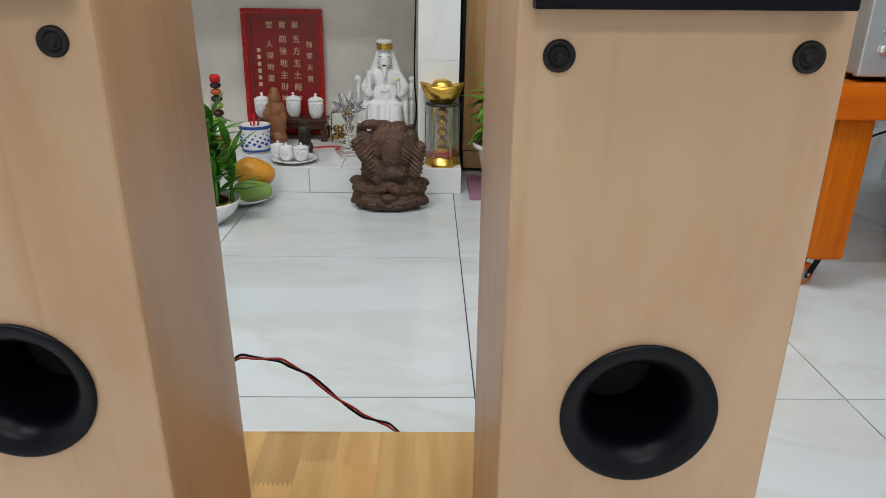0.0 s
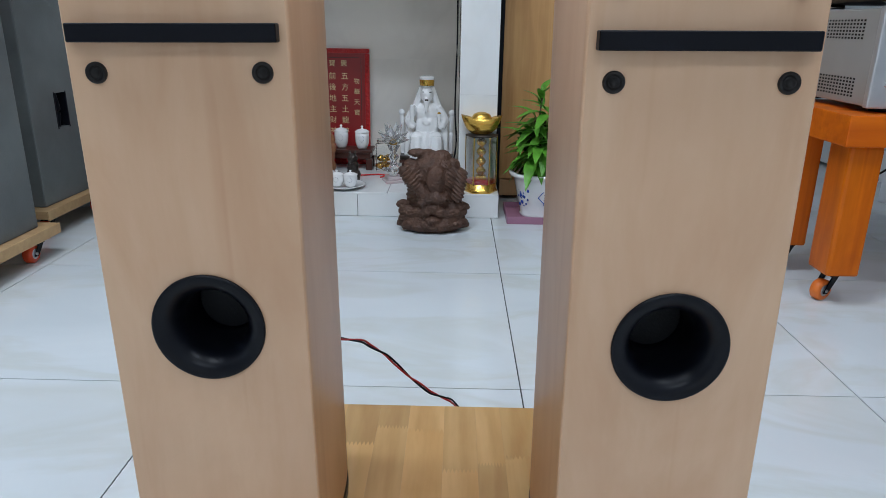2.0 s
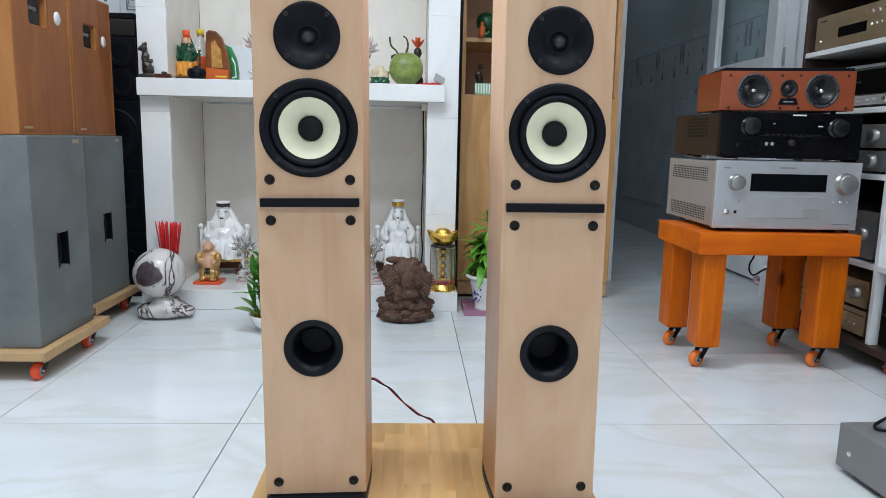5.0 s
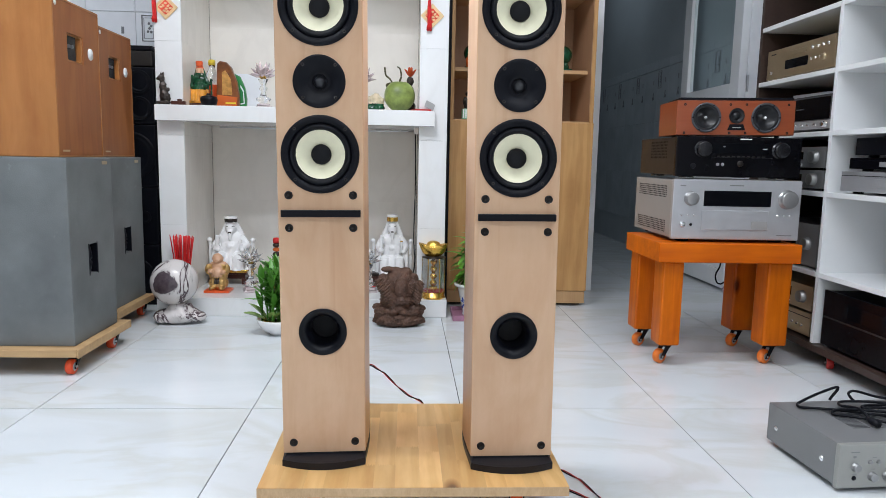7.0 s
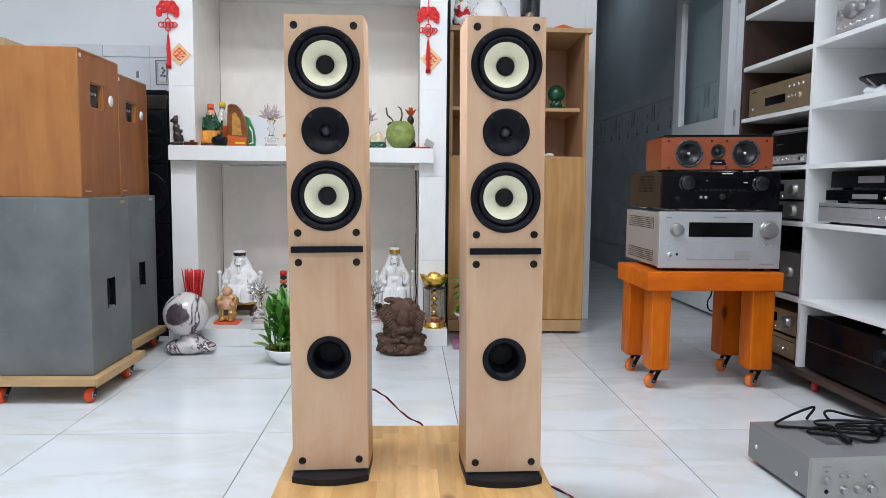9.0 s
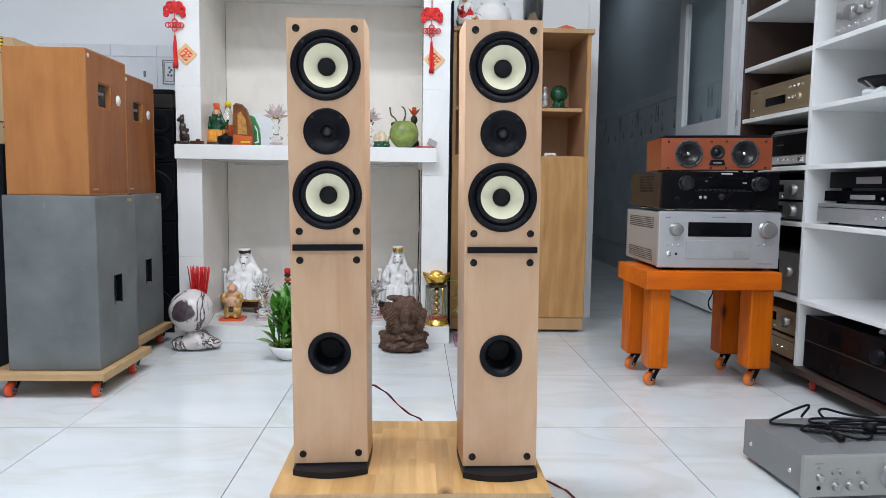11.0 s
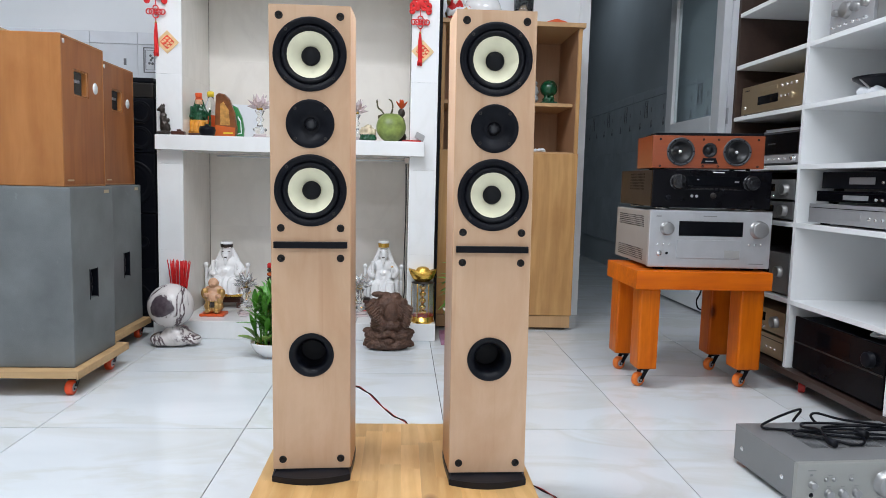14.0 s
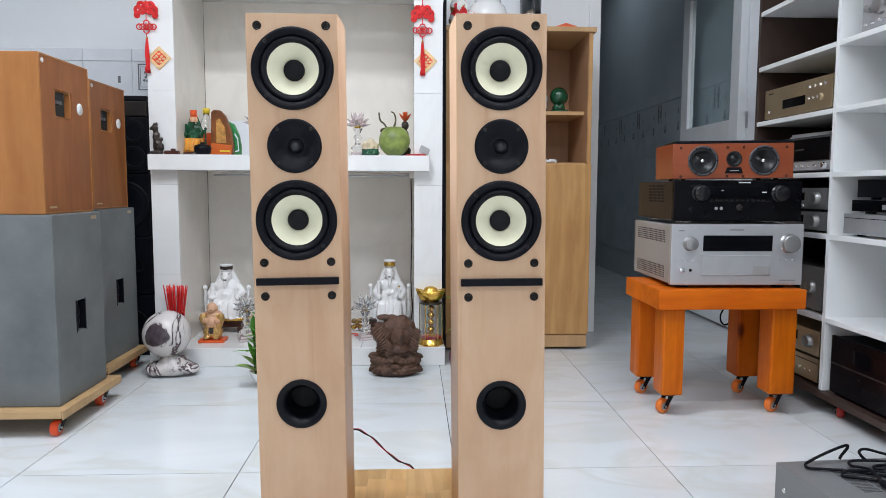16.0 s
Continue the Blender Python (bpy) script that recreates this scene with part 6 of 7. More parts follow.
# bowl of lucky bamboo
bowl = thing("bamboo_bowl", pose(-0.628, 1.928, 0), "white bowl planted with green lucky bamboo", "plant")
part("bowl", lathe([(0, 0), (0.04, 0), (0.045, 0.006), (0.075, 0.03), (0.09, 0.062), (0.088, 0.066), (0.072, 0.036), (0.04, 0.012), (0, 0.01)], 36), M_porcelain, bowl)
part("soil", lathe([(0, 0.05), (0.05, 0.048), (0.079, 0.044)], 28), M_soil, bowl)
part("gold_ring", lathe([(0.062, 0.05), (0.066, 0.056), (0.062, 0.062), (0.058, 0.056), (0.062, 0.05)], 30), M_goldleaf, bowl)


def leaf_mesh(name, length, width, mat_, droop=0.25, fold=0.12):
    rows = 7
    verts, faces = [], []
    for i in range(rows + 1):
        t = i / rows
        w = width * math.sin(math.pi * min(1, 0.04 + t * 0.96)) ** 0.8 * (1 - 0.25 * t)
        y, z = length * t, -droop * length * t * t
        verts += [(-w / 2, y, z + fold * w), (0, y, z), (w / 2, y, z + fold * w)]
    for i in range(rows):
        a = i * 3
        faces += [(a, a + 1, a + 4, a + 3), (a + 1, a + 2, a + 5, a + 4)]
    return mesh_of(name, from_data(verts, faces, True), mat_)


rr = random.Random(11)
LB = leaf_mesh("leaf", 0.10, 0.025, M_bamboo, 0.2)
for k in range(20):
    a, q = rr.uniform(0, 6.28), rr.uniform(0, 0.07)
    x, y, h = q * math.cos(a), q * math.sin(a), rr.uniform(0.14, 0.285)
    part("stalk", tube([(x, y, 0.045), (x * 1.05, y * 1.05, h)], 0.0045, 6), M_bamboo, bowl)
    for j in range(9):
        piece("leaf", LB, bowl, pose(x * 1.05, y * 1.05, h * (0.42 + 0.6 * j / 9), 0, 0, rr.uniform(0, 360)) @ pose(0, 0, 0, rr.uniform(15, 70)) @ Matrix.Scale(rr.uniform(0.7, 1.15), 4))
BROAD = leaf_mesh("leaf", 0.10, 0.055, M_mango, 0.1, 0.25)
for turn, tip, x in ((118, 28, -0.050), (95, 50, -0.045), (200, 35, -0.02)):
    piece("leaf", BROAD, bowl, pose(x, -0.02, 0.06, 0, 0, turn) @ pose(0, 0, 0, tip))

plate = solid("fruit_plate", lathe([(0, 0.003), (0.04, 0.003), (0.045, 0), (0.05, 0.003), (0.078, 0.016), (0.084, 0.02), (0.08, 0.021), (0.048, 0.008), (0, 0.007)], 36), M_porcelain, "white porcelain plate with fruit on the floor", "plate", "", pose(-0.575, 2.115, 0))
solid("papaya", blobs([((0, 0, 0.045), 0.045, (1.25, 0.95, 1)), ((0.035, 0, 0.042), 0.034, I3)], 0.004, 0.002, 20), M_papaya, "ripe orange papaya with dark spots lying on a mango", "fruit", "", pose(-0.558, 2.125, 0.044, 0, 8, 15))
solid("mango", blobs([((0, 0, 0.035), 0.036, (1.5, 0.95, 0.92)), ((0.03, 0.003, 0.034), 0.028, (1.2, 1, 1))], 0.004, 0.001, 20), M_mango, "green mango on the white plate", "fruit", "", pose(-0.548, 2.085, 0.0085))

# potted plant in front of the cabinet
tray2 = thing("plant_tray", pose(0.208, 2.258, 0), "square mauve plastic tray under the flower pot", "tray")
part("bottom", box(-0.105, 0.105, -0.10, 0.10, 0, 0.008, 0.002), M_mauve, tray2)
for a in ((-0.109, 0.109, -0.104, -0.0985), (-0.109, 0.109, 0.0985, 0.104), (-0.109, -0.1035, -0.098, 0.098), (0.1035, 0.109, -0.098, 0.098)):
    part("rim", box(a[0], a[1], a[2], a[3], 0, 0.024, 0.002), M_mauve, tray2)
pp = thing("potted_plant", pose(0.208, 2.258, 0.0085), "leafy green plant in a white pot with blue flowers", "plant")
part("pot", lathe([(0, 0), (0.058, 0), (0.060, 0.008), (0.056, 0.012), (0.066, 0.05), (0.082, 0.12), (0.086, 0.135), (0.099, 0.137), (0.100, 0.148), (0.090, 0.150), (0.078, 0.13), (0, 0.125)], 40), M_porcelain, pp)
part("soil", lathe([(0, 0.135), (0.05, 0.133), (0.079, 0.13)], 28), M_soil, pp)
deco = []
for k in range(26):
    a = -1.57 + (-0.9 if k < 18 else 0.55) + rr.uniform(-0.35, 0.35)
    z = rr.uniform(0.035, 0.10)
    R = 0.0625 + (z - 0.035) * 0.186
    deco.append(ball((R * math.cos(a), R * math.sin(a), z), rr.uniform(0.0025, 0.006), 1, (1, 1, 1.4)))
tagged(part("blue_flower", joined(*deco), M_blueglaze, pp, "blue painted sprigs"), kind="stuff")
R = 0.0745
part("blue_diamond", joined(*[moved(box(-0.020, 0.020, -0.0008, 0.0008, -0.0012, 0.0012), pose(0.02, -R - 0.001, 0.075) @ pose(dx, 0, dz, 0, 45 * s_, 16)) for dx, dz, s_ in ((-0.014, 0.014, -1), (0.014, 0.014, 1), (-0.014, -0.014, 1), (0.014, -0.014, -1))], *[moved(box(-0.009, 0.009, -0.0008, 0.0008, z_ - 0.0012, z_ + 0.0012), pose(0.02, -R - 0.001, 0.075, 0, 0, 16)) for z_ in (-0.008, 0, 0.008)]), M_blueglaze, pp, "blue diamond mark")
LP = leaf_mesh("leaf", 0.115, 0.052, M_greenleaf, 0.75, 0.18)
stems = []
rr = random.Random(21)
for k in range(20):
    a, q = rr.uniform(0, 6.28), rr.uniform(0.01, 0.055)
    top = (q * 1.7 * math.cos(a), q * 1.4 * math.sin(a), rr.uniform(0.22, 0.36))
    stems.append(tube([(0.6 * q * math.cos(a), 0.6 * q * math.sin(a), 0.13), (0.9 * q * math.cos(a), 0.9 * q * math.sin(a), 0.2), top], 0.0032, 6))
    for j in range(10):
        t_ = 0.35 + 0.65 * j / 8
        p = (top[0] * t_, top[1] * t_, 0.13 + (top[2] - 0.13) * t_)
        piece("leaf", LP, pp, pose(*p, 0, 0, rr.uniform(0, 360)) @ pose(0, 0, 0, rr.uniform(-10, 60)) @ Matrix.Scale(rr.uniform(0.5, 0.95), 4))
stems.append(tube([(0.0, 0.0, 0.13), (-0.01, -0.01, 0.3), (-0.005, -0.02, 0.40)], 0.003, 6))
part("stem", joined(*stems), M_stem, pp)
for j in range(5):
    piece("leaf", LP, pp, pose(-0.006, -0.018, 0.36 + 0.012 * j, 0, 0, 80 * j) @ pose(0, 0, 0, 70) @ Matrix.Scale(0.55, 4))

# ---- on the altar shelf ----
SHF = 0.9305
solid("bronze_dragon", blobs([((0, 0, 0.008), 0.03, (1.1, 0.75, 0.3)), ((0.004, 0, 0.04), 0.020, (1, 0.8, 1.4)), ((0, 0, 0.075), 0.018, (0.9, 0.8, 1.5)), ((-0.004, -0.005, 0.112), 0.015, I3), ((-0.016, -0.008, 0.110), 0.008, I3), ((0.004, 0, 0.130), 0.005, (0.8, 0.8, 2.2)), ((-0.008, 0, 0.130), 0.005, (0.8, 0.8, 2.2)), ((0.022, 0, 0.03), 0.010, (1, 0.8, 2)), ((0.02, -0.002, 0.065), 0.009, (1.2, 0.8, 1))], 0.003, 0.003, 100), M_bronze, "small dark bronze dragon figurine on the shelf", "figurine", "", pose(-1.182, 2.277, SHF))
solid("dark_seal_box", joined(box(-0.03, 0.03, -0.012, 0.012, 0, 0.016, 0.002), lathe([(0, 0.0162), (0.010, 0.0162), (0.011, 0.024), (0, 0.026)], 16, 'z', (0.005, 0, 0))), M_rosewood, "small dark box with a round white seal", "box", "", pose(-1.115, 2.272, SHF))
seated_figure("jade_deity_figurine", pose(-1.066, 2.425, SHF + 0.018), "green and orange seated deity figurine with red hat", 0.118, 0.19, [M_jade, M_redplastic, M_papaya, M_flesh],
              [(1, lambda c: c.z > 0.158), (3, lambda c: c.z > 0.135 and c.y < 0), (2, lambda c: c.z < 0.062 and c.y < -0.005)], True, True, 1.1)
solid("figurine_base", lathe([(0, 0), (0.056, 0), (0.058, 0.004), (0.052, 0.017), (0, 0.017)], 24), M_rosewood, "round dark base under the green figurine", "base", "", pose(-1.066, 2.425, SHF))
solid("black_bowl", lathe([(0, 0), (0.024, 0), (0.034, 0.012), (0.038, 0.03), (0.034, 0.044), (0.026, 0.046), (0.012, 0.05), (0.006, 0.058), (0, 0.058)], 28), M_black, "small lidded black bowl on the shelf", "bowl", "", pose(-1.005, 2.345, SHF))
bot = thing("oil_bottle", pose(-1.033, 2.508, SHF), "plastic bottle of amber oil with a yellow cap", "bottle")
part("bottle", lathe([(0, 0), (0.033, 0), (0.036, 0.008), (0.036, 0.12), (0.030, 0.15), (0.014, 0.185), (0.014, 0.20), (0, 0.20)], 28), M_clear, bot)
part("oil", lathe([(0, 0.003), (0.031, 0.003), (0.033, 0.01), (0.033, 0.10), (0, 0.10)], 28), M_oil, bot)
part("label_band", lathe([(0.0363, 0.045), (0.0366, 0.05), (0.0366, 0.105), (0.0363, 0.11)], 28), M_redplastic, bot)
part("cap", lathe([(0, 0.2005), (0.016, 0.2005), (0.0165, 0.222), (0.012, 0.226), (0, 0.226)], 20), M_yellow, bot, "yellow cap")
pack = thing("printed_pack", pose(-0.946, 2.44, SHF), "upright brown and gold printed pack with a curved top", "pack")
sil = [(-0.05, 0.0), (0.052, 0.0), (0.056, 0.05), (0.046, 0.12), (0.022, 0.185), (0.0, 0.208), (-0.03, 0.212), (-0.042, 0.20), (-0.046, 0.1)]
part("body", prism(sil, -0.014, 0.014, 0.005, 'y'), M_oilbag, pack)
part("print_panel", joined(prism([(-0.02, 0.06), (0.025, 0.06), (0.02, 0.13), (-0.005, 0.17), (-0.02, 0.16)], -0.0152, -0.0138, 0, 'y')), M_amber, pack, "amber printed figure panel")
part("red_panel", prism([(-0.045, 0.006), (0.046, 0.006), (0.048, 0.05), (-0.044, 0.06)], -0.0148, -0.0138, 0, 'y'), M_oil, pack, "red printed lower panel")
part("lettering", box(-0.006, 0.040, -0.0156, -0.0146, 0.020, 0.027), M_yellow, pack, "yellow lettering bar")
gp = thing("green_pack", pose(-0.908, 2.478, SHF), "green plastic pack with a white rim behind the brown pack", "pack")
part("body", prism([(-0.04, 0), (0.04, 0), (0.042, 0.05), (0.034, 0.10), (0.012, 0.15), (-0.02, 0.165), (-0.04, 0.15)], -0.012, 0.012, 0.004, 'y'), M_greenpack, gp)
part("print_line", prism([(0.014, 0.02), (0.034, 0.025), (0.030, 0.085), (0.016, 0.11), (0.014, 0.10), (0.026, 0.08), (0.029, 0.03), (0.014, 0.026)], -0.0132, -0.0118, 0, 'y'), M_paper, gp)
solid("paper_sheet", box(-0.07, 0.07, -0.002, 0.0, 0, 0.19), M_paper, "pale printed paper sheet leaning at the niche wall", "paper", "", pose(-0.92, 2.715, SHF, -4))
crystal_lotus(pose(-0.775, 2.40, SHF), "pink and clear crystal lotus candle holder on the shelf", 0.2, True)
solid("gilt_fish_ornament", blobs([((0, 0, 0.012), 0.02, (1, 1, 0.6)), ((0, 0, 0.035), 0.016, (0.9, 0.7, 1.4)), ((-0.01, 0, 0.06), 0.012, (1.8, 0.6, 0.8)), ((0.012, 0, 0.052), 0.009, I3)], 0.003, 0.003, 100), M_goldleaf, "small gilt ornament on the shelf", "ornament", "", pose(-0.69, 2.40, SHF))
crystal_lotus(pose(-0.322, 2.415, SHF), "pink and clear crystal lotus candle holder beside the green ornament", 0.195, True)
coco = thing("green_coconut", pose(-0.155, 2.40, SHF), "fresh green coconut with dry stems on the shelf", "fruit")
cob = ball((0, 0, 0.068), 0.071, 4, (1, 1, 0.96))
for v in cob.verts:
    a = math.atan2(v.co.y, v.co.x)
    k = 1 + 0.03 * math.cos(3 * a + 0.5) + 0.05 * (v.co.z - 0.068) / 0.07
    top_ = math.hypot(v.co.x, v.co.y)
    v.co.z += (0.10 * abs(v.co.z - 0.068) if v.co.z > 0.068 else 0) - (0.016 * (1 - top_ / 0.03) if v.co.z > 0.11 and top_ < 0.03 else 0)
    v.co.x, v.co.y = v.co.x * k, v.co.y * k
part("husk", cob, M_coconut, coco)
part("stem", joined(tube([(-0.03, 0, 0.128), (-0.045, 0, 0.15), (-0.062, -0.005, 0.165), (-0.068, -0.005, 0.20)], 0.0042, 6), tube([(0.0, 0, 0.135), (0.008, 0, 0.165), (0.002, 0, 0.195), (-0.012, 0, 0.205)], 0.0055, 6, False, 0.003), ball((-0.035, 0.01, 0.12), 0.03, 2, (1, 1, 0.5))), M_stem, coco)
solid("red_flower_figure", blobs([((0, 0, 0.03), 0.03, (0.9, 0.9, 1)), ((0, 0, 0.09), 0.024, (0.9, 0.9, 1.7)), ((0, 0, 0.15), 0.018, (1, 0.9, 1.2))], 0.004, 0.004, 60), M_bronze, "dark standing ornament behind the coconut", "ornament", "", pose(-0.105, 2.49, SHF))
fl = thing("red_flower", pose(-0.105, 2.49, SHF + 0.165), "red artificial lotus flower on the ornament", "flower")
RP = leaf_mesh("petal", 0.045, 0.024, M_redplastic, -0.3, 0.3)
for k in range(12):
    piece("petal", RP, fl, pose(0, 0, 0, 0, 0, 30 * k) @ pose(0, 0.004, 0.005, 35 + 30 * (k % 2)))
solid("green_crystal_ornament", tinted(blobs([((0, 0, 0.016), 0.036, (1.15, 0.8, 0.6)), ((-0.015, 0, 0.045), 0.026, I3), ((0.018, 0, 0.045), 0.022, I3), ((0.0, 0.01, 0.062), 0.022, I3)], 0.0035, 0.006, 80), [(1, lambda c: c.z > 0.034)]), [M_jade, M_cream], "green stone ornament with a cream top by the coconut", "ornament", "", pose(-0.262, 2.38, SHF))
solid("folded_papers", joined(box(-0.045, 0.045, -0.02, 0.02, 0, 0.004), moved(box(-0.04, 0.04, -0.018, 0.018, 0.0045, 0.007), pose(0, 0, 0, 0, 0, 8))), M_red, "small red folded envelopes on the shelf", "paper", "", pose(-0.055, 2.285, SHF))
solid("grey_card", moved(box(-0.022, 0.022, -0.001, 0.001, 0.0, 0.034), pose(0, 0, 0.003, -25, 25, 10)), M_alubody, "small silver card standing tilted on the shelf", "card", "", pose(-0.022, 2.282, SHF + 0.008))


# ---- hanging knots ----
def hanging_knot(x, label, cx=0.047):
    k = thing("hanging_knot", pose(x, 2.294, 0), label, "ornament", "red knots on the pillars")
    cord = [tube([(0, 0, 1.78), (0, 0, 1.575)], 0.002, 5)]
    bow = []
    for s in (-1, 1):
        for dx, dz, rx_, rz_ in ((0.020, 0.018, 0.015, 0.013), (0.034, -0.002, 0.014, 0.015), (0.016, -0.008, 0.012, 0.011), (0.038, -0.024, 0.010, 0.011)):
            for shrink in (1.0, 0.5):
                bow.append(tube([(s * dx + rx_ * shrink * math.cos(j * math.pi / 4), -0.004, 1.548 + dz + rz_ * shrink * math.sin(j * math.pi / 4)) for j in range(8)], 0.0042, 6, True))
    bow.append(ball((0, -0.003, 1.562), 0.018, 2, (1, 0.4, 1.2)))
    part("bow", joined(*bow, *cord), M_brightred, k)
    loops = []
    for (dx, dz) in ((0, 0.013), (0, -0.013), (0.013, 0), (-0.013, 0), (0.024, 0.0), (-0.024, 0.0), (0, 0.0)):
        loops.append(tube([(1.25 * dx + 0.0115 * math.cos(a), -0.004, 1.475 + 1.25 * dz + 0.0115 * math.sin(a)) for a in [j * math.pi / 4 for j in range(8)]], 0.0026, 6, True))
    part("knot", joined(*loops, tube([(0, -0.003, 1.53), (0, -0.003, 1.50)], 0.002, 5), tube([(0, -0.003, 1.45), (0, -0.003, 1.425)], 0.002, 5)), M_brightred, k)
    part("bead", ball((0, -0.004, 1.428), 0.005, 2), M_goldleaf, k)
    part("tassel", joined(*[tube([(0.003 * math.cos(j), -0.004 + 0.002 * math.sin(j), 1.424), (0.0075 * math.cos(j * 1.7), -0.006 + 0.003 * math.sin(j), 1.36), (0.010 * math.cos(j * 2.3), -0.006 + 0.003 * math.sin(j * 1.3), 1.285 + 0.006 * math.sin(j * 5))], 0.0022, 4) for j in range(22)]), M_brightred, k)
    d = part("diamond_card", moved(box(-0.037, 0.037, -0.0006, 0.0006, -0.037, 0.037), pose(cx, 0.0025, 1.345, 0, 45)), M_cardpeach, k, "peach and gold diamond-shaped card")
    at = pose(cx, 0.0025, 1.345, 0, 45)
    part("card_border", joined(*[moved(box(a_, b_, -0.0011, -0.0007, c_, e_), at) for a_, b_, c_, e_ in ((-0.035, 0.035, 0.032, 0.035), (-0.035, 0.035, -0.035, -0.032), (-0.035, -0.032, -0.032, 0.032), (0.032, 0.035, -0.032, 0.032))]), M_goldtext, d, "gold border")
    part("card_field", moved(box(-0.023, 0.023, -0.0013, -0.0007, -0.023, 0.023), at), M_redprint, d, "red printed field")
    part("card_print", joined(*[moved(ball((0, 0, 0), 0.0062, 2, (1.2, 0.06, 0.75)), pose(cx + dx, 0.0010, 1.345 + dz, 0, ro)) for dx, dz, ro in ((0, 0.017, 0), (-0.010, 0.007, 40), (0.011, 0.006, -40), (0.003, -0.006, 0), (-0.006, -0.015, 20), (-0.019, 0.001, 0), (0.020, -0.003, 0), (0.007, -0.018, -30))]), M_cardpeach, d, "pale printed flowers")
    for dx, dz, ro in ((0, 0.036, 0), (-0.036, 0, 90), (0.036, 0, 90), (0, -0.036, 0)):
        part("card_corner", moved(ball((0, 0, 0), 0.007, 2, (1.2, 0.06, 0.8)), pose(cx + dx, 0.0012, 1.345 + dz, 0, ro)), M_goldtext, d)


hanging_knot(-1.213, "red knot with tassel and gold card on the pillar")
hanging_knot(-0.026, "red knot with tassel and gold card on the pillar", 0.014)


# ---- in and on the oak cabinet ----
def globe_ornament(x, y, z, r, label):
    g = thing("green_globe", pose(x, y, z), label, "ornament")
    part("foot", joined(box(-0.042, 0.042, -0.03, 0.03, 0, 0.012, 0.003), blobs([((0, 0, 0.022), 0.03, (1.1, 0.9, 0.6)), ((-0.012, -0.01, 0.035), 0.014, I3), ((0.012, -0.01, 0.036), 0.014, I3)], 0.004, 0.004, 90)), M_jade, g)
    part("sphere", ball((0, 0, 0.038 + r * 0.92), r, 4), M_jade, g)


globe_ornament(0.655, 2.64, 1.1635, 0.045, "polished green stone globe on a carved foot")
globe_ornament(0.205, 2.66, 1.1635, 0.045, "polished green stone globe behind the loudspeaker")
solid("grey_figurine", blobs([((0, 0, 0.02), 0.02, I3), ((0, 0, 0.06), 0.018, (1, 0.9, 1.7)), ((0, 0, 0.10), 0.012, I3)], 0.0035, 0.003, 80), M_alubody, "small grey figurine in the oak cabinet", "figurine", "", pose(0.575, 2.6, 1.1635))
solid("small_bottle", lathe([(0, 0), (0.014, 0), (0.015, 0.04), (0.007, 0.05), (0.007, 0.065), (0, 0.066)], 16), M_oil, "small amber bottle in the oak cabinet", "bottle", "", pose(0.178, 2.56, 1.1635))
solid("dark_figurine", blobs([((0, 0, 0.02), 0.022, I3), ((0, 0, 0.07), 0.018, (0.9, 0.9, 2)), ((0.006, 0, 0.125), 0.014, I3), ((-0.012, 0, 0.09), 0.01, (1, 1, 2))], 0.0035, 0.004, 80), M_bronze, "dark standing figurine in the oak cabinet", "figurine", "", pose(0.175, 2.58, 0.9135))
bx = thing("green_basket", pose(0.20, 2.56, 0.9135), "small green and white box in the oak cabinet", "basket")
part("body", box(-0.05, 0.05, -0.03, 0.03, 0, 0.05, 0.004), M_palegreen, bx)
part("slats", joined(*[box(-0.048 + 0.012 * k, -0.042 + 0.012 * k, -0.0315, -0.0295, 0.006, 0.046) for k in range(9)]), M_porcelain, bx)
solid("shell_pile", blobs([((0, 0, 0.008), 0.018, (1.3, 1, 0.5)), ((0.02, 0, 0.007), 0.012, I3), ((-0.02, 0.005, 0.006), 0.01, I3)], 0.003, 0.004, 100), M_paper, "small heap of pale shells on the cabinet deck", "shells", "", pose(0.60, 2.55, 0.9135))
TOP = 1.5485
solid("white_dog_figurine", tinted(blobs([((0, 0, 0.05), 0.06, (1, 0.8, 0.9)), ((-0.01, -0.01, 0.11), 0.045, (1, 0.8, 1)), ((0.05, 0.02, 0.05), 0.05, I3), ((-0.02, -0.02, 0.15), 0.03, I3)], 0.005, 0.004, 50), [(1, lambda c: noise.noise(c * 32) > 0.16), (2, lambda c: noise.noise(c * 27 + Vector((5, 3, 1))) > 0.22)]), [M_porcelain, M_brightred, M_oldgold], "white porcelain animal figurine with red markings on the cabinet", "figurine", "", pose(0.165, 2.62, TOP))
solid("white_vase", lathe([(0, 0), (0.06, 0), (0.095, 0.04), (0.10, 0.09), (0.085, 0.13), (0.06, 0.15), (0.065, 0.16), (0, 0.16)], 36), M_porcelain, "round white porcelain vessel on the cabinet", "vase", "", pose(0.30, 2.68, TOP))
solid("carton", box(-0.05, 0.05, -0.03, 0.03, 0, 0.17, 0.002), M_paper, "pale blue printed carton on the cabinet", "carton", "", pose(0.415, 2.70, TOP))
solid("glass_vase", lathe([(0, 0), (0.042, 0), (0.048, 0.01), (0.054, 0.18), (0.050, 0.18), (0.044, 0.014), (0, 0.012)], 12), M_clear, "cut glass vase on the cabinet", "vase", "", pose(0.505, 2.62, TOP))
solid("red_card_box", joined(prism([(-0.06, 0), (0.06, 0), (0.05, 0.016), (0.0, 0.03), (-0.05, 0.014)], -0.03, 0.03, 0.002, 'y')), M_redplastic, "flat red card box lying on the cabinet", "box", "", pose(0.665, 2.58, TOP))

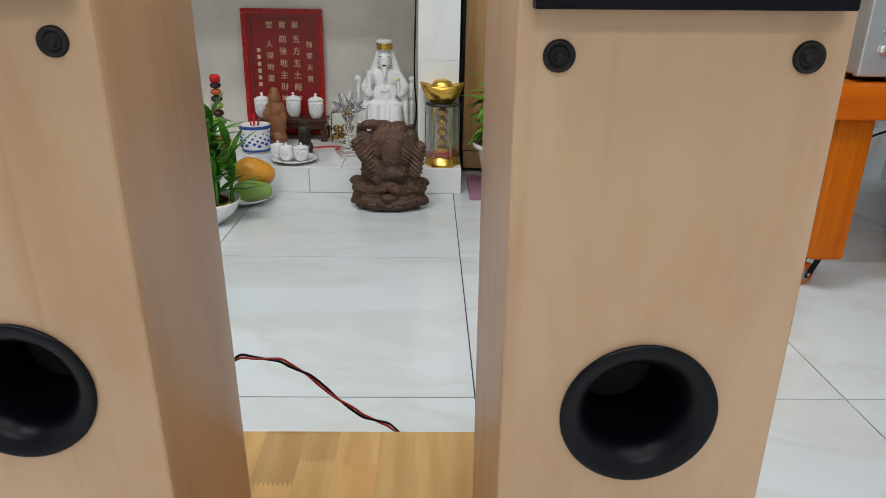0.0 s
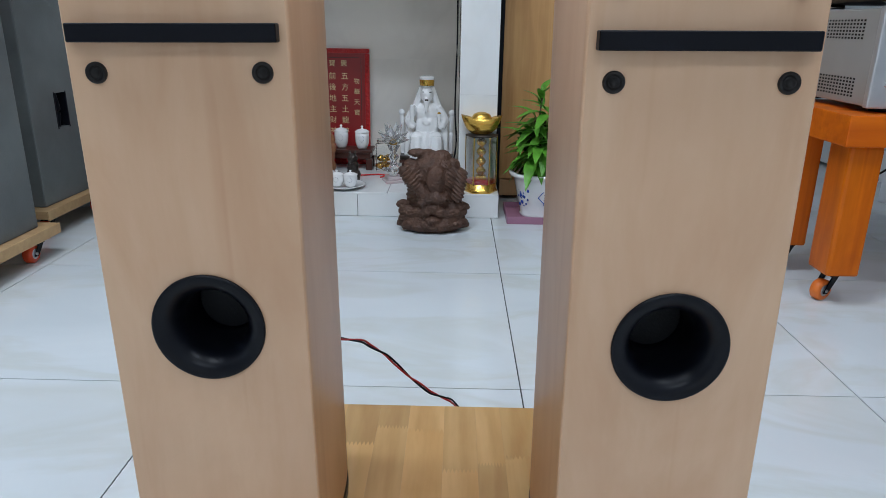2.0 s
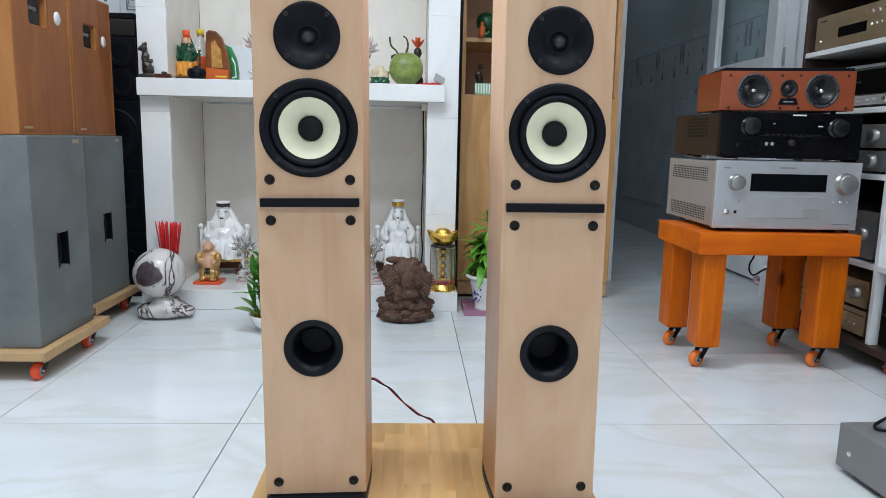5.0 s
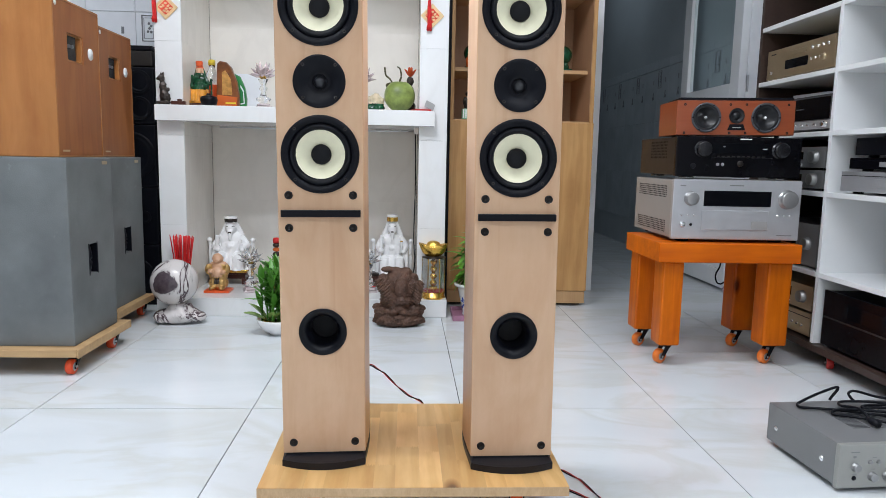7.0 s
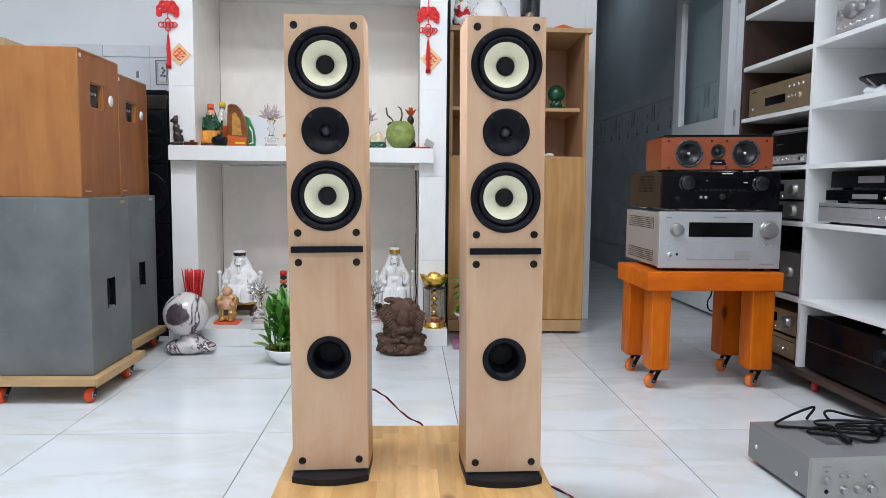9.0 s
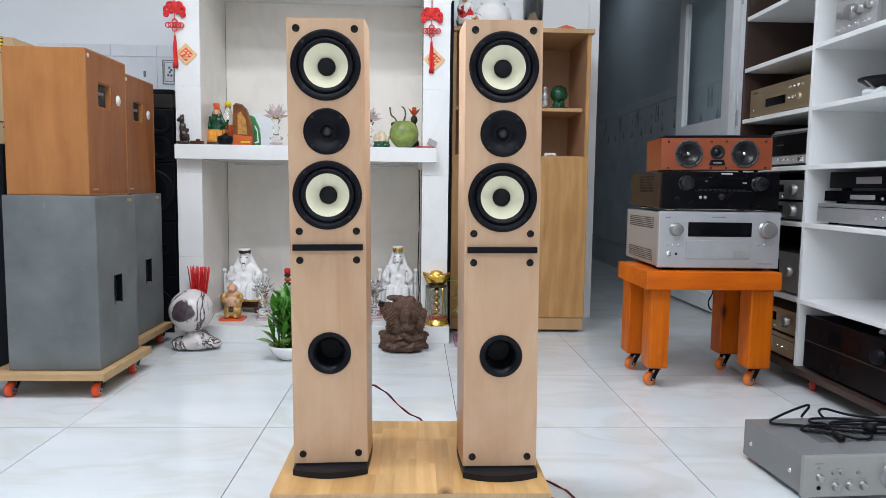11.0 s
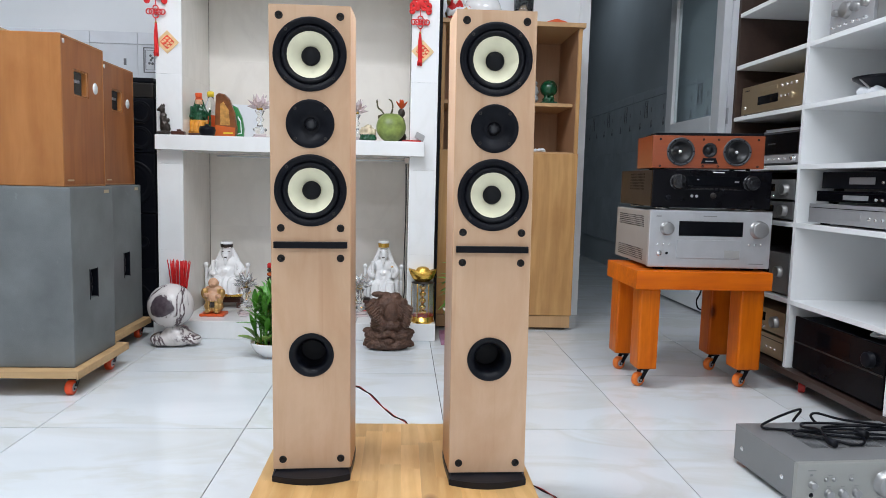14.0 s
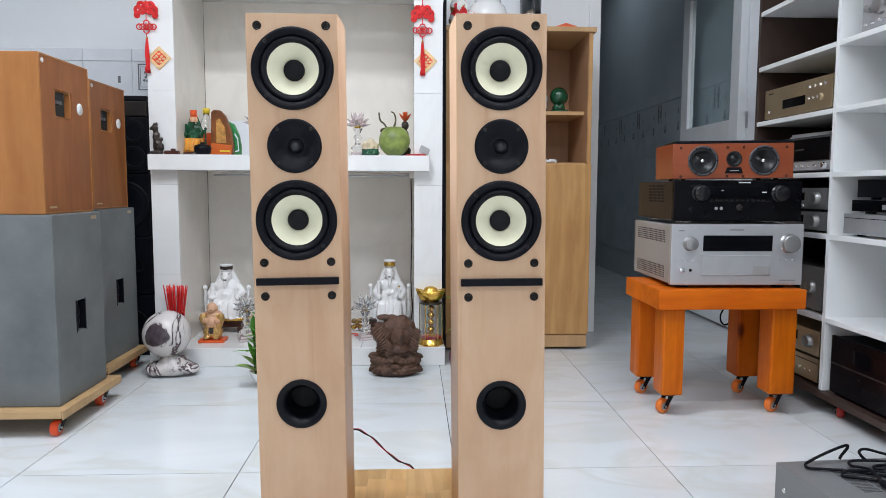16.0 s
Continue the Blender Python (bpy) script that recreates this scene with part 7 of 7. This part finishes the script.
# ---- loose things round the room ----
stack = thing("black_amplifier", pose(-1.86, 1.62, 0), "black equipment stack behind the grey cabinets", "amplifier")
part("body", box(-0.22, 0.24, 0, 0.4, 0, 0.885, 0.006), M_black, stack)
for k in range(7):
    part("knob", lathe([(0, 0.012), (0.012, 0.012), (0.012, 0)], 16, 'f', (0.18, 0, 0.10 + 0.028 * k)), M_metal, stack)
cbx = thing("cardboard_box", pose(-1.778, 1.66, 0.8855), "brown cardboard box with yellow hazard label", "box")
part("carton", box(-0.2, 0.195, 0, 0.34, 0, 0.35, 0.004), M_cardboard, cbx)
part("lid", prism([(-0.2, 0.3505), (0.195, 0.3505), (0.188, 0.392), (-0.2, 0.43)], 0.0, 0.34, 0.003, 'y'), M_cardboard, cbx)
part("hazard_label", box(0.06, 0.15, -0.0022, -0.0004, 0.355, 0.393), M_yellow, cbx, "yellow label with black dashes")
part("label_dashes", joined(*[box(0.064 + 0.016 * k, 0.073 + 0.016 * k, -0.003, -0.0015, z_, z_ + 0.005) for k in range(6) for z_ in (0.358, 0.371, 0.384)]), M_black, cbx)
for bar in (box(0.12, 0.17, -0.0016, 0.001, 0.08, 0.084), box(0.14, 0.17, -0.0016, 0.001, 0.06, 0.066), box(0.10, 0.18, -0.0016, 0.001, 0.335, 0.338)):
    part("print_mark", bar, M_black, cbx)
ct = thing("small_carton", pose(1.562, 2.455, 0, 0, 0, 8), "small printed carton on the floor behind the rack", "carton")
part("box", box(0, 0.20, 0, 0.115, 0, 0.16, 0.002), M_paper, ct)
part("print_panel", box(0.006, 0.2, -0.0015, 0.001, 0.02, 0.12), M_paper, ct)
for k in range(4):
    part("print_bar", box(0.015, 0.11 + 0.02 * (k % 2), -0.0025, -0.001, 0.035 + 0.022 * k, 0.040 + 0.022 * k), M_darkmetal, ct)
solid("pink_ball", ball((0, 0, 0.024), 0.024, 3), M_pink, "small pink ball on the floor", "ball", "", pose(1.69, 2.86, 0))
solid("wall_cable", tube([(1.448, 2.43, 0.30), (1.440, 2.44, 0.22), (1.424, 2.443, 0.18), (1.430, 2.445, 0.145), (1.455, 2.45, 0.130), (1.51, 2.475, 0.150), (1.58, 2.50, 0.1645), (1.64, 2.53, 0.1645)], 0.004, 6), M_rubber, "black cable looping from a carton behind the stand", "cable")
solid("niche_cable", tube([(-0.078, 2.425, 0.84), (-0.074, 2.45, 0.6), (-0.078, 2.44, 0.35), (-0.072, 2.46, 0.2), (-0.10, 2.47, 0.09), (-0.14, 2.47, 0.0875)], 0.003, 6), M_rubber, "thin black cable running down the niche", "cable")
dr = thing("speaker_driver", pose(RX + 0.125, 1.28, 1.0665), "bare loudspeaker driver lying on a rack shelf", "loudspeaker driver")
part("basket", lathe([(0.045, 0.0225), (0.05, 0.03), (0.088, 0.055), (0.097, 0.060), (0.099, 0.066), (0.085, 0.068), (0.05, 0.045), (0, 0.04)], 32), M_black, dr, "black pressed basket")
part("frame_rib", joined(*[tube([(0.05 * math.cos(q), 0.05 * math.sin(q), 0.024), (0.09 * math.cos(q), 0.09 * math.sin(q), 0.058)], 0.004, 6) for q in [k * math.pi / 3 for k in range(6)]]), M_alubody, dr)
part("magnet", lathe([(0, 0), (0.045, 0), (0.045, 0.022), (0, 0.022)], 28), M_black, dr)
part("wrapping", blobs([((-0.03, 0, 0.02), 0.035, (1, 1.2, 0.6)), ((-0.05, 0.03, 0.02), 0.025, (1, 1, 0.8))], 0.005, 0.008, 60), M_paper, dr, "white wrapping")
solid("paper_stack", joined(box(-0.1, 0.1, -0.13, 0.13, 0, 0.012, 0.002), moved(box(-0.09, 0.09, -0.12, 0.12, 0.0125, 0.020), pose(0, 0, 0, 0, 0, 6))), M_paper, "sheets of white paper on the tuner", "paper", "", pose(RX + 0.18, 1.82, 0.984))
solid("manual_bag", blobs([((0, 0, 0.012), 0.05, (1.2, 1, 0.22)), ((0.04, 0.03, 0.014), 0.03, (1, 1, 0.4))], 0.005, 0.006, 50), M_paper, "crumpled white bag on the black receiver", "bag", "", pose(RX + 0.10, 1.12, 0.286))


# ---- loudspeaker cable: a red and a black strand twisted ----
def twisted(points, label):
    c = thing("speaker_cable", pose(0, 0, 0), label, "cable")
    pts = [Vector(p) for p in points]
    for k, mat_ in ((0, M_redwire), (1, M_rubber)):
        line = []
        for i, p in enumerate(pts):
            a = i * 0.8 + math.pi * k
            line.append((p.x + 0.0012 * math.cos(a), p.y + 0.0013 * math.sin(a), p.z + 0.0026 + 0.0013 * math.sin(a)))
        part("strand", tube(line, 0.0015, 6), mat_, c)


def spread(pts, n=5):
    out = []
    for a, b in zip(pts, pts[1:]):
        out += [tuple(a[i] + (b[i] - a[i]) * k / n for i in range(3)) for k in range(n)]
    return out + [pts[-1]]


twisted(spread([(-0.275, 0.735, 0.205), (-0.268, 0.80, 0.206), (-0.244, 0.848, 0.205), (-0.199, 0.850, 0.199), (-0.167, 0.852, 0.178), (-0.134, 0.856, 0.142), (-0.105, 0.858, 0.117), (-0.074, 0.862, 0.101), (-0.04, 0.885, 0.05), (-0.01, 0.91, 0.003), (0.05, 0.90, 0.001), (0.12, 0.87, 0.001)], 3), "red and black twisted loudspeaker cable hanging behind the loudspeaker")
twisted(spread([(0.12, 0.80, 0.001), (0.20, 0.74, 0.001), (0.254, 0.677, 0.001), (0.287, 0.626, 0.001), (0.312, 0.53, 0.001), (0.33, 0.42, 0.001), (0.36, 0.30, 0.001)], 4), "red and black twisted loudspeaker cable on the floor")
twisted(spread([(0.14, 0.66, 0.001), (0.20, 0.615, 0.001), (0.243, 0.585, 0.001), (0.288, 0.535, 0.001), (0.315, 0.45, 0.001), (0.34, 0.32, 0.001)], 4), "second twisted loudspeaker cable on the floor")


# ---- pieces of walls and floor ----
def dado(name, m, width, label, glaze=M_dado):
    """A tiled dado in local x (along the wall) and z, proud towards local -y."""
    d = thing(name, m, label, "wall tiles", "", "structure")
    cell = mesh_of("tile", box(0.0008, 0.2492, -0.007, 0, 0.0008, 0.3992, 0.001, 1), glaze)
    rim = mesh_of("tile", box(0.0008, 0.2492, -0.009, 0, 0.0008, 0.0642, 0.002, 1), glaze)
    deco = mesh_of("relief", joined(*[box(a, b, -0.0095, -0.0068, c, e) for a, b, c, e in ((0.03, 0.10, 0.253, 0.258), (0.03, 0.10, 0.382, 0.387), (0.03, 0.036, 0.258, 0.382), (0.094, 0.10, 0.258, 0.382), (0.041, 0.089, 0.268, 0.270), (0.041, 0.089, 0.371, 0.373), (0.041, 0.043, 0.27, 0.371), (0.087, 0.089, 0.27, 0.371))],
                                    *[ball((0.065 + dx, -0.007, 0.32 + dz), 0.008, 1, (1, 0.25, 1)) for dx, dz in ((0.004, 0.0), (0.012, 0.012), (-0.004, -0.016), (0.012, -0.018), (0.002, 0.024))]), M_dadoline)
    mark = mesh_of("relief", joined(box(0.176, 0.190, -0.0085, -0.0065, 0.29, 0.325), *[ball((0.183 + dx, -0.007, 0.20 + dz), 0.014, 1, (0.7, 0.25, 1.2)) for dx, dz in ((0, 0), (-0.010, -0.016), (0.011, -0.014), (0.002, 0.018))]), M_dadoline)
    n_ = int(width / 0.25)
    for i in range(n_):
        for z in (0.24, 0.64, 1.04):
            piece("tile", cell, d, pose(0.25 * i, 0, z))
        piece("tile", rim, d, pose(0.25 * i, 0, 1.4405))
        if i % 2 == 0:
            piece("relief", deco, d, pose(0.25 * i, 0, 1.04))
        piece("relief", mark, d, pose(0.25 * i, 0, 1.04))
    return d


dado("dado_back", pose(-2.53, BACK - 0.001, 0), 1.25, "pale glazed wall tiles with framed reliefs")
dado("dado_corridor", pose(1.839, 7.55, 0, 0, 0, -90), 4.5, "glazed corridor tiles darkened for the dim light, with framed reliefs", M_dimdado)

TILE = mesh_of("tile", box(-0.2988, 0.2988, -0.2988, 0.2988, -0.012, 0.0), M_floor)
for i in range(-5, 4):
    for j in range(-8, 4):
        piece("tile", TILE, floor, pose(0.35 + 0.6 * i, 1.38 + 0.6 * j, 0))
for i in range(1, 3):
    for j in range(4, 10):
        piece("tile", TILE, floor, pose(0.35 + 0.6 * i, 1.38 + 0.6 * j, 0))
